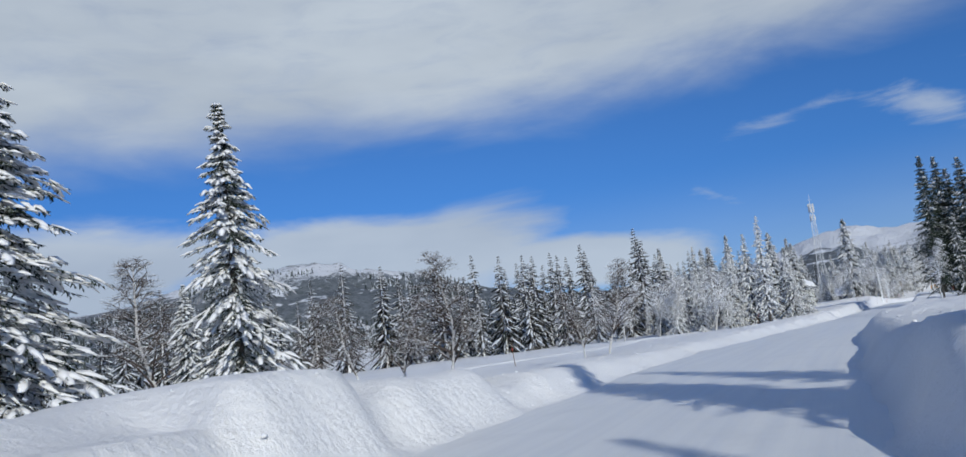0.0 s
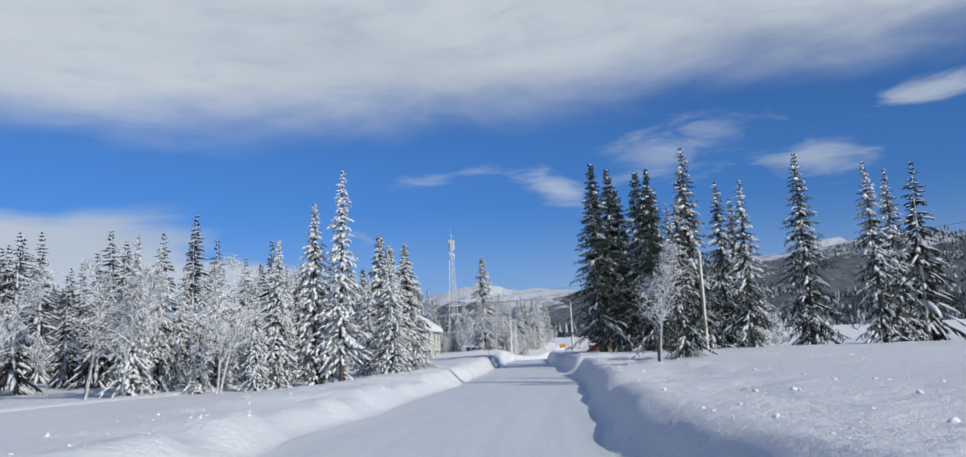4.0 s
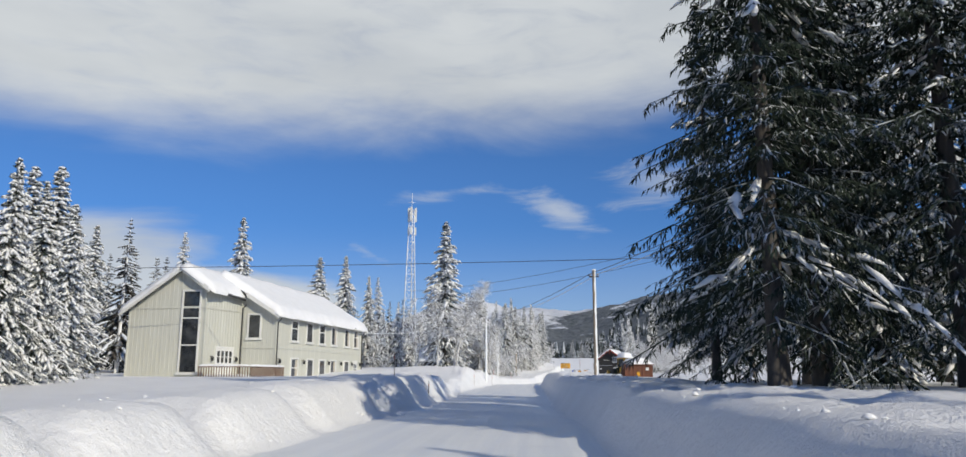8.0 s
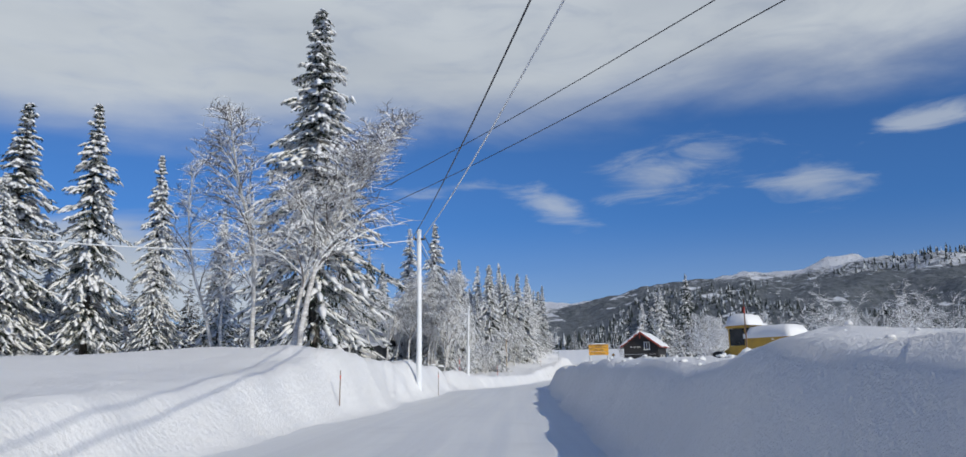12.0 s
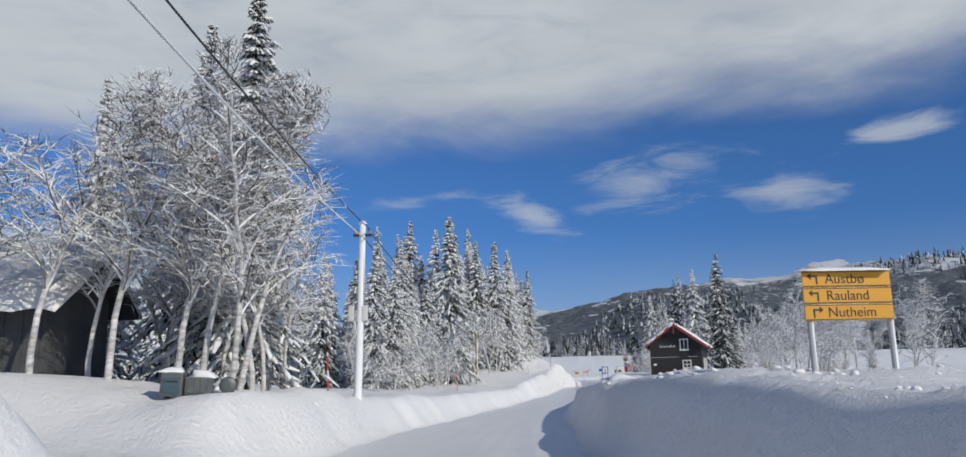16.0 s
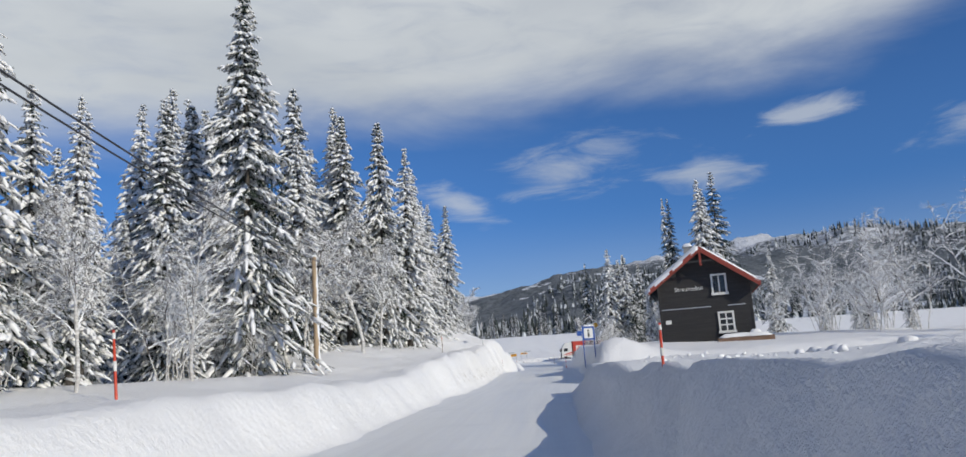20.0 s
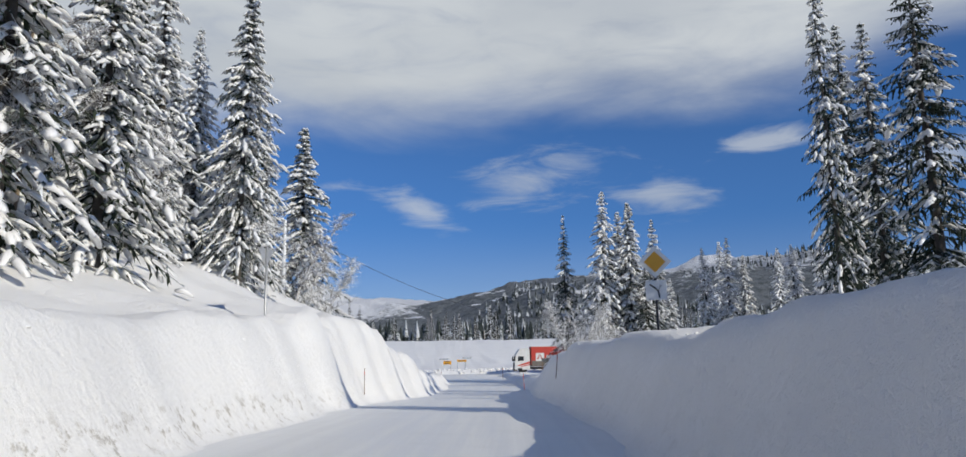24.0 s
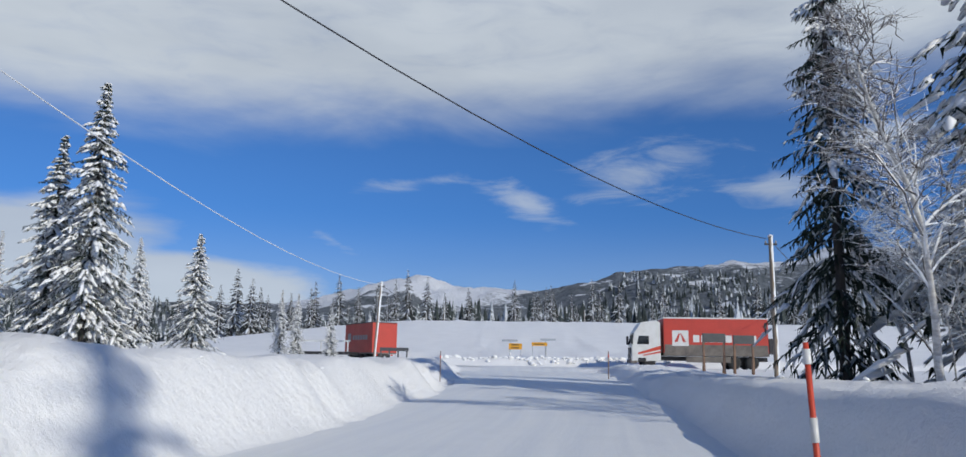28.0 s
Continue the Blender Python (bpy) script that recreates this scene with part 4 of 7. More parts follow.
# behind the house, round the mast
scatter(9, [(-17, 128), (-28, 124), (-28, 142), (-14, 142)], 8, 12, None, 3.0)
scatter(12, [(-30, 178), (-54, 166), (-54, 206), (-30, 206)], 9, 13, "light", 3)
scatter(9, [(-7, 152.6), (-10.8, 152), (-11, 158), (-6.6, 158)], 6, 9, None, 1.1, make=slim)
# the wood on the left of the second stretch
scatter(44, [(-8.3, 183), (-25, 179), (-25, 214), (-7, 209)], 7.4, 10.4, None, 1.9)
scatter(16, [(-7.5, 178), (-10, 176), (-12, 214), (-5.5, 212)], 2.5, 5.5, None, 1.6, make=frost)
scatter(24, [(-6, 214), (-20, 214), (-18, 262), (-2.5, 250)], 13, 20, None, 2.4)
scatter(18, [(-1, 252), (-14, 256), (-12, 292), (1.0, 286)], 14, 20, None, 2.4)
scatter(9, [(-3.5, 226), (-6, 226), (-2, 270), (1.2, 262)], 5, 8, None, 2.0, make=slim)
scatter(20, [(-26, 205), (-52, 200), (-44, 290), (-20, 280)], 13, 20, "light", 3.4)
scatter(6, [(-2, 296), (-12, 298), (-14, 312), (-3, 312)], 3, 8, None, 2.5, make=frost)
# beyond the main road
scatter(58, [(-60, 436), (110, 452), (120, 500), (-70, 490)], 16, 23, "light", 3.5)
scatter(8, [(-6, 320), (-18, 322), (-20, 332), (-8, 330)], 6, 12, None, 2.4)
# the right side
scatter(14, [(22, 30), (60, 10), (70, 50), (24, 56)], 9, 15, "light", 3)
scatter(8, [(13, 70), (30, 66), (34, 82), (16, 80)], 3.5, 6, None, 2.5, make=frost)
scatter(10, [(26, 120), (50, 110), (60, 200), (30, 190)], 4, 7, "light", 4)
scatter(22, [(26, 160), (60, 150), (64, 222), (28, 216)], 7, 10, None, 3.0, make=frost)
scatter(8, [(17, 187), (25, 182), (29, 198), (20, 202)], 6.8, 8.2, None, 2.0, make=slim)
scatter(9, [(27, 222), (40, 222), (44, 250), (28, 248)], 6, 9.5, None, 2.6, make=frost)
scatter(10, [(34, 262), (60, 256), (66, 300), (40, 296)], 7, 13, None, 3)
scatter(8, [(22, 290), (30, 291), (32, 298), (24, 298)], 3.5, 6.5, None, 1.7, make=frost)


# birches that screen the hut
for x, y, h, turn in ((-12.4, 150.8, 9.0, 0.6), (-13.7, 150.5, 9.4, 2.1), (-11.0, 150.9, 8.7, 4.0)):
    plant(BIRCH[0], x, y, h, 9.0, turn)


def spruce_wood():
    """The rest of the wood, beyond what can be told apart, as one thing."""
    verts, loops, sizes, mats, base = [], [], [], [], 0
    for kind, x, y, h, turn, wide in FAR_ONES:
        s = h / 14.0
        m = np.array(Matrix.LocRotScale((x, y, gz(x, y) - 0.12), Euler((0, 0, turn)), (s * wide, s * wide, s)))
        for slot, o in enumerate(LIGHT[kind].children):
            me = o.data
            v = np.empty(len(me.vertices) * 3, np.float32)
            me.vertices.foreach_get("co", v)
            v = v.reshape(-1, 3) @ m[:3, :3].T + m[:3, 3]
            li, n = np.empty(len(me.loops), np.int32), np.empty(len(me.polygons), np.int32)
            me.loops.foreach_get("vertex_index", li)
            me.polygons.foreach_get("loop_total", n)
            verts.append(v), loops.append(li + base), sizes.append(n), mats.append(np.full(len(n), slot, np.int32))
            base += len(v)
    v, li, n, mi = np.concatenate(verts), np.concatenate(loops), np.concatenate(sizes), np.concatenate(mats)
    me = bpy.data.meshes.new("spruce_wood")
    me.vertices.add(len(v))
    me.vertices.foreach_set("co", v.astype(np.float32).ravel())
    me.loops.add(len(li))
    me.loops.foreach_set("vertex_index", li)
    me.polygons.add(len(n))
    me.polygons.foreach_set("loop_start", np.concatenate([[0], np.cumsum(n)[:-1]]).astype(np.int32))
    me.polygons.foreach_set("loop_total", n)
    for mat in (BARK, NEEDLE_FROST, SNOW_LOAD):
        me.materials.append(mat)
    me.polygons.foreach_set("material_index", mi)
    me.update(calc_edges=True)
    tagged(new("spruce_wood", me), "wood of snow-laden spruces behind the road", "woods", kind="stuff")


spruce_wood()
for proto in ALL_KINDS:
    for o in (*proto.children, proto):
        bpy.data.objects.remove(o)


def far_woods():
    """The woods that climb the far slopes: many small spruces, too far off to tell apart."""
    rnd = random.Random(9)
    s = Soup()

    def tree(x, y, z, h):
        n, o = 5, len(s.v)
        turn = rnd.uniform(0, 6.28)
        for r, q in ((0.15, 0.12), (0.09, 0.5)):
            k = len(s.v)
            for i in range(n):
                a = turn + 6.283 * i / n
                w = h * r * rnd.uniform(0.75, 1.3)
                s.v.append((x + w * math.cos(a), y + w * math.sin(a), z + h * (q + rnd.uniform(-0.07, 0.07))))
            s.v.append((x, y, z + h * (0.68 if q < 0.3 else 1.0)))
            s.f += [(k + i, k + (i + 1) % n, k + n) for i in range(n)]

    while len(s.f) < 140000:
        a, r = rnd.uniform(-75, 58), 380 + 900 * rnd.random() ** 1.3
        x, y = HILL_X + r * math.sin(radians(a)), HILL_Y + r * math.cos(radians(a))
        if math.hypot(x + 125, (y - 1640) * 0.5) < 330 and r > 900:
            continue
        dense = float(fbm(np.float64(x * 0.008), np.float64(y * 0.008), 61, 3))
        if dense < 0.36 + 0.14 * (r / 1200) or (r < 430 and dense < 0.5):
            continue
        z = max(gz(x, y), float(hill_z(np.float64(a), np.float64(r))) - 1.5 if r > 530 else -9)
        tree(x, y, z - 0.5, rnd.uniform(7, 14))
    me = mesh_of("far_woods", s.v, s.f, FAR_WOOD)
    tagged(new("far_woods", me), "far spruce woods dusted with snow", "woods", kind="stuff")


far_woods()

# ---------------------------------------------------------------- building helpers


def box_bm(bm, x0, x1, y0, y1, z0, z1):
    vs = [bm.verts.new((x, y, z)) for z in (z0, z1) for y in (y0, y1) for x in (x0, x1)]
    for f in ((0, 2, 3, 1), (4, 5, 7, 6), (0, 1, 5, 4), (2, 6, 7, 3), (0, 4, 6, 2), (1, 3, 7, 5)):
        bm.faces.new([vs[i] for i in f])


def part(name, bm, mat, parent, label="", bevel=0.0, soft=False):
    """Links a bmesh as one mesh object under a thing or a part."""
    if bevel:
        bmesh.ops.bevel(bm, geom=bm.edges[:], offset=bevel, segments=2, affect="EDGES", profile=0.6)
    bmesh.ops.recalc_face_normals(bm, faces=bm.faces[:])
    me = bpy.data.meshes.new(name)
    bm.to_mesh(me)
    bm.free()
    me.materials.append(mat)
    if soft:
        me.polygons.foreach_set("use_smooth", [True] * len(me.polygons))
    return child(name, me, parent, label) if parent else new(name, me)


def box(name, x0, x1, y0, y1, z0, z1, mat, parent, label="", bevel=0.012):
    bm = bmesh.new()
    box_bm(bm, min(x0, x1), max(x0, x1), min(y0, y1), max(y0, y1), min(z0, z1), max(z0, z1))
    return part(name, bm, mat, parent, label, bevel)


def prism(name, outline, axis, a, b, mat, parent, label="", bevel=0.0):
    """An outline (u, v) pushed from a to b along the axis: 'x' takes (y, z), 'y' takes (x, z), 'z' takes (x, y)."""
    put = {"x": lambda u, v, w: (w, u, v), "y": lambda u, v, w: (u, w, v), "z": lambda u, v, w: (u, v, w)}[axis]
    bm = bmesh.new()
    lo, hi = [bm.verts.new(put(u, v, a)) for u, v in outline], [bm.verts.new(put(u, v, b)) for u, v in outline]
    n = len(outline)
    bm.faces.new(lo), bm.faces.new(hi[::-1])
    for i in range(n):
        bm.faces.new((lo[i], hi[i], hi[(i + 1) % n], lo[(i + 1) % n]))
    return part(name, bm, mat, parent, label, bevel)


def rod(name, pts, radii, mat, parent, label="", sides=8):
    s = Soup()
    s.tube(pts, radii if isinstance(radii, (list, tuple)) else [radii] * len(pts), sides)
    return child(name, mesh_of(name, s.v, s.f, mat, False), parent, label)


def turned(name, profile, mat, parent, label="", at=(0, 0, 0), axis="z", sides=20):
    """A body of revolution from (radius, height) pairs."""
    v, f = [], []
    for r, h in profile:
        for i in range(sides):
            a = 2 * math.pi * i / sides
            p = (r * math.cos(a), r * math.sin(a), h)
            p = {"z": p, "y": (p[0], p[2], p[1]), "x": (p[2], p[0], p[1])}[axis]
            v.append(Vector(p) + Vector(at))
    for k in range(len(profile) - 1):
        for i in range(sides):
            j = (i + 1) % sides
            f.append((k * sides + i, k * sides + j, (k + 1) * sides + j, (k + 1) * sides + i))
    f += [tuple(range(sides))[::-1], tuple((len(profile) - 1) * sides + i for i in range(sides))]
    return child(name, mesh_of(name, v, f, mat, False), parent, label)


def lumpy(name, x0, x1, y0, y1, z, h, mat, parent, label="", seed=0, droop=0.0, fn=None, step=0.25):
    """A cushion of snow over a rectangle: uneven top, rounded edges; fn gives the height of what it lies on."""
    nx, ny = max(5, int((x1 - x0) / step)), max(5, int((y1 - y0) / step))
    X, Y = np.meshgrid(np.linspace(0, 1, nx), np.linspace(0, 1, ny))
    px, py = x0 + (x1 - x0) * X, y0 + (y1 - y0) * Y
    wob = (fbm(px * 1.1, py * 1.1, seed, 3) - 0.5)
    base = fn(px, py) if fn else np.full_like(px, z)
    edge = np.minimum(np.minimum(X, 1 - X) * (x1 - x0), np.minimum(Y, 1 - Y) * (y1 - y0))
    round_ = np.sqrt(np.clip(1 - (1 - np.clip(edge / max(h * 0.9, 0.02), 0, 1)) ** 2, 0, 1))
    top = base + h * (0.12 + 0.88 * round_) * (1 + 0.35 * wob)
    rim = (edge < 1e-6)
    px = px + np.where(rim, wob * 0.35, 0)
    py = py + np.where(rim, wob * 0.35, 0)
    low = base - droop * rim * (0.6 + 0.9 * np.clip(wob + 0.3, 0, 1)) - 0.012
    ob = grid_mesh(name, px, py, top, mat)
    bm = bmesh.new()
    bm.from_mesh(ob.data)
    bm.verts.ensure_lookup_table()
    ring = [e for e in bm.edges if e.is_boundary]
    ext = bmesh.ops.extrude_edge_only(bm, edges=ring)["geom"]
    for v in ext:
        if isinstance(v, bmesh.types.BMVert):
            b = float(fn(np.float64(v.co.x), np.float64(v.co.y))) if fn else z
            v.co.z = b - droop - 0.01
    bm.to_mesh(ob.data)
    bm.free()
    ob.data.polygons.foreach_set("use_smooth", [True] * len(ob.data.polygons))
    ob.parent = parent
    if label:
        ob["label"] = label
    return ob


def lettering(name, text, size, mat, parent, m, depth=0.006):
    """Raised letters standing in the plane of m (x along the line, z out of the surface)."""
    cu = bpy.data.curves.new(name, "FONT")
    cu.body, cu.size, cu.extrude = text, size, depth
    tmp = new(name, cu)
    me = bpy.data.meshes.new_from_object(tmp.evaluated_get(bpy.context.evaluated_depsgraph_get()))
    bpy.data.objects.remove(tmp)
    me.name = name
    me.transform(m)
    me.materials.clear()
    me.materials.append(mat)
    return child(name, me, parent)


PALE_BOARD = grainy("pale_painted_boards", (0.60, 0.60, 0.535), (0.49, 0.49, 0.43), 1.2, 0.7, amount=0.7, bumps=0.3, dist=0.006, stretch=(3, 3, 0.25))
WHITE_PAINT = grainy("white_painted_wood", (0.78, 0.78, 0.75), (0.62, 0.61, 0.57), 3.0, 0.55, bumps=0.15, dist=0.003)
DARK_BOARD = grainy("dark_stained_boards", (0.02, 0.0195, 0.02), (0.042, 0.04, 0.04), 1.6, 0.75, amount=0.8, bumps=0.3, dist=0.006, stretch=(0.3, 0.3, 4))
RED_PAINT = grainy("red_painted_wood", (0.30, 0.055, 0.035), (0.2, 0.035, 0.025), 3.0, 0.6)
STEEL = grainy("galvanised_steel", (0.55, 0.56, 0.57), (0.4, 0.41, 0.42), 5.0, 0.45, 0.6, bumps=0.1, dist=0.002)
DARK_STEEL = grainy("dark_metal", (0.035, 0.035, 0.038), (0.08, 0.075, 0.07), 5.0, 0.5, 0.3, bumps=0.15, dist=0.003)
POLE_WOOD = grainy("weathered_pole_wood", (0.30, 0.24, 0.18), (0.17, 0.13, 0.1), 4.0, 0.85, bumps=0.5, dist=0.01, stretch=(3, 3, 0.2))
DECK_WOOD = grainy("brown_deck_wood", (0.24, 0.15, 0.1), (0.13, 0.08, 0.055), 3.0, 0.75, bumps=0.3, dist=0.006)
BROWN_METAL = grainy("brown_corrugated_metal", (0.20, 0.075, 0.04), (0.11, 0.05, 0.032), 2.0, 0.55, 0.1, bumps=0.2, dist=0.005)
YELLOW = grainy("yellow_machine_paint", (0.62, 0.37, 0.045), (0.42, 0.26, 0.05), 2.5, 0.45, bumps=0.1, dist=0.003)
SIGN_YELLOW = grainy("yellow_sign_sheet", (0.72, 0.36, 0.03), (0.6, 0.3, 0.03), 4.0, 0.4, amount=0.4, bumps=0.05, dist=0.001)
BLACK = grainy("black_paint", (0.02, 0.02, 0.022), (0.04, 0.04, 0.042), 5.0, 0.55)
BLUE = grainy("blue_sign_sheet", (0.02, 0.09, 0.36), (0.02, 0.07, 0.28), 4.0, 0.4)
RED_STICK = grainy("red_marker_plastic", (0.62, 0.07, 0.03), (0.45, 0.05, 0.03), 8.0, 0.5)
RED_TARP = grainy("red_tarpaulin", (0.52, 0.055, 0.035), (0.40, 0.045, 0.03), 0.8, 0.5, amount=0.8, bumps=0.25, dist=0.02)
TRUCK_WHITE = grainy("white_truck_paint", (0.74, 0.74, 0.72), (0.55, 0.54, 0.5), 1.5, 0.35, bumps=0.05, dist=0.002)
GRIME = grainy("road_grime", (0.20, 0.175, 0.15), (0.1, 0.09, 0.08), 1.5, 0.8, amount=0.9)
RUBBER = grainy("black_rubber", (0.02, 0.02, 0.02), (0.05, 0.05, 0.05), 6.0, 0.85)
GREY_BOARD = grainy("grey_painted_boards", (0.09, 0.095, 0.1), (0.06, 0.062, 0.066), 2.0, 0.7)
CONCRETE = grainy("rendered_masonry", (0.38, 0.37, 0.35), (0.28, 0.27, 0.26), 3.0, 0.85)
BOX_GREY = grainy("dented_grey_sheet", (0.12, 0.13, 0.13), (0.2, 0.21, 0.2), 5.0, 0.5, 0.4, bumps=0.2, dist=0.006)
BLUE_GREY = grainy("bluish_sheet", (0.06, 0.11, 0.14), (0.1, 0.15, 0.17), 5.0, 0.4, 0.2)
CURTAIN = grainy("pale_curtain", (0.55, 0.50, 0.42), (0.42, 0.37, 0.3), 4.0, 0.9, stretch=(6, 6, 0.2))
WIRE = material("cable", (0.03, 0.03, 0.035), 0.5)[0]
RIMED_WIRE = material("rimed_cable", (0.75, 0.77, 0.8), 0.7)[0]


def glass_material():
    m, k = material("window_glass", (0.018, 0.022, 0.028), 0.06, 0.0, 0.9)
    link(k, k.mix(k.ramp(k.noise(k.obj, 0.9, 3.0), 0.35, 0.7, 0.0, 1.0), (0.012, 0.015, 0.02), (0.05, 0.055, 0.06)), "Base Color")
    link(k, k.math("MULTIPLY_ADD", k.noise(k.obj, 2.0, 3.0), 0.1, 0.02), "Roughness")
    return m


GLASS = glass_material()


def snow_capped(name, base, other, scale=4.0, side=(1.0, 0.2), cover=0.5):
    """A standing surface plastered with snow on its windward side."""
    m, k = material(name, base, 0.75)
    g = k.n("ShaderNodeNewGeometry")
    sep = k.n("ShaderNodeSeparateXYZ", links={0: g.outputs["Normal"]}).outputs
    w = k.math("MULTIPLY_ADD", sep[0], side[0], k.math("MULTIPLY", sep[1], side[1]))
    a = k.noise(k.pos, 1.1, 5.0)
    f = k.ramp(k.math("ADD", k.math("MULTIPLY", w, 0.5), a), 0.95 - cover, 1.1 - cover, 0.0, 1.0)
    grain = k.mix(k.ramp(k.noise(k.n("ShaderNodeMapping", {"Scale": (3, 3, 0.2)}, {"Vector": k.pos}).outputs[0], scale, 4.0), 0.35, 0.7, 0.0, 1.0), base, other)
    link(k, k.mix(f, grain, (0.84, 0.86, 0.88)), "Base Color")
    bump(k, f, 0.6, 0.02)
    return m


SNOWY_POLE = snow_capped("snow_plastered_pole", (0.34, 0.27, 0.2), (0.2, 0.16, 0.12), cover=0.54)
WHITE_POLE = snow_capped("snow_covered_pole", (0.34, 0.27, 0.2), (0.2, 0.16, 0.12), side=(0.25, -0.8), cover=0.78)
WOOD_POLE = snow_capped("weathered_pole", (0.46, 0.34, 0.22), (0.3, 0.22, 0.15), cover=0.3)
SNOWY_STEEL = snow_capped("rimed_steel", (0.5, 0.51, 0.53), (0.4, 0.41, 0.42), cover=0.5)


def window(parent, wall, at, lo, hi, z0, z1, panes=(1, 2), out=0.0, curtain=False, mid=None):
    """A framed window in a wall that faces along the axis wall ('-y', '+x'), at that coordinate, from lo to hi along it. Panes: across, up."""
    root = new("window")
    root.parent = parent
    s = 1 if wall[0] == "+" else -1

    def slab(name, a, b, c, d, near, far, mat, label="", bevel=0.008):
        n, f = at + s * near, at + s * far
        if wall[1] == "x":
            return box(name, n, f, a, b, c, d, mat, root, label, bevel)
        return box(name, a, b, n, f, c, d, mat, root, label, bevel)

    t = 0.11
    slab("frame", lo - t, lo, z0 - t, z1 + t, -0.06, 0.09, WHITE_PAINT, "white wooden casing")
    slab("frame", hi, hi + t, z0 - t, z1 + t, -0.06, 0.09, WHITE_PAINT, "white wooden casing")
    slab("frame", lo, hi, z1, z1 + t, -0.06, 0.09, WHITE_PAINT, "white wooden casing")
    slab("sill", lo - t - 0.05, hi + t + 0.05, z0 - t - 0.04, z0, -0.06, 0.14, WHITE_PAINT, "white wooden sill")
    nx, nz = panes
    xs = [lo + (hi - lo) * i / nx for i in range(nx + 1)]
    zs = [z0 + (z1 - z0) * i / nz for i in range(nz + 1)]
    if mid and nz == 2:
        zs[1] = z0 + (z1 - z0) * mid
    for i in range(nx):
        for j in range(nz):
            slab("pane", xs[i] + 0.035, xs[i + 1] - 0.035, zs[j] + 0.035, zs[j + 1] - 0.035, 0.024, 0.034, GLASS, "dark window glass", 0)
    for x in xs[1:-1]:
        slab("mullion", x - 0.04, x + 0.04, z0, z1, -0.05, 0.07, WHITE_PAINT, "", 0.006)
    for z in zs[1:-1]:
        slab("transom", lo, hi, z - 0.04, z + 0.04, -0.05, 0.068, WHITE_PAINT, "", 0.006)
    if curtain:
        w = (hi - lo) * 0.3
        slab("curtain", hi - w - 0.06, hi - 0.04, z0 + 0.05, z1 - 0.05, 0.0345, 0.0365, CURTAIN, "pale curtain", 0)
    return root


# ---------------------------------------------------------------- the pale house


def loft(name, near, far, a, b, mat, parent, label=""):
    """A solid between two outlines (x, z) of as many corners, one at y = a, one at y = b."""
    bm = bmesh.new()
    lo, hi = [bm.verts.new((x, a, z)) for x, z in near], [bm.verts.new((x, b, z)) for x, z in far]
    bm.faces.new(lo), bm.faces.new(hi[::-1])
    for i in range(len(lo)):
        k = (i + 1) % len(lo)
        bm.faces.new((lo[i], hi[i], hi[k], lo[k]))
    return part(name, bm, mat, parent, label)


def lantern(parent, x, y, z, m=None):
    lamp = new("wall_lantern")
    lamp.parent = parent
    box("bracket", x, x + 0.16, y - 0.03, y + 0.03, z + 0.29, z + 0.34, BLACK, lamp)
    turned("cage", [(0.03, 0.0), (0.08, 0.03), (0.1, 0.2), (0.11, 0.22), (0.02, 0.3)], BLACK, lamp, at=(x + 0.18, y, z), sides=8)
    if m:
        lamp.matrix_basis = m


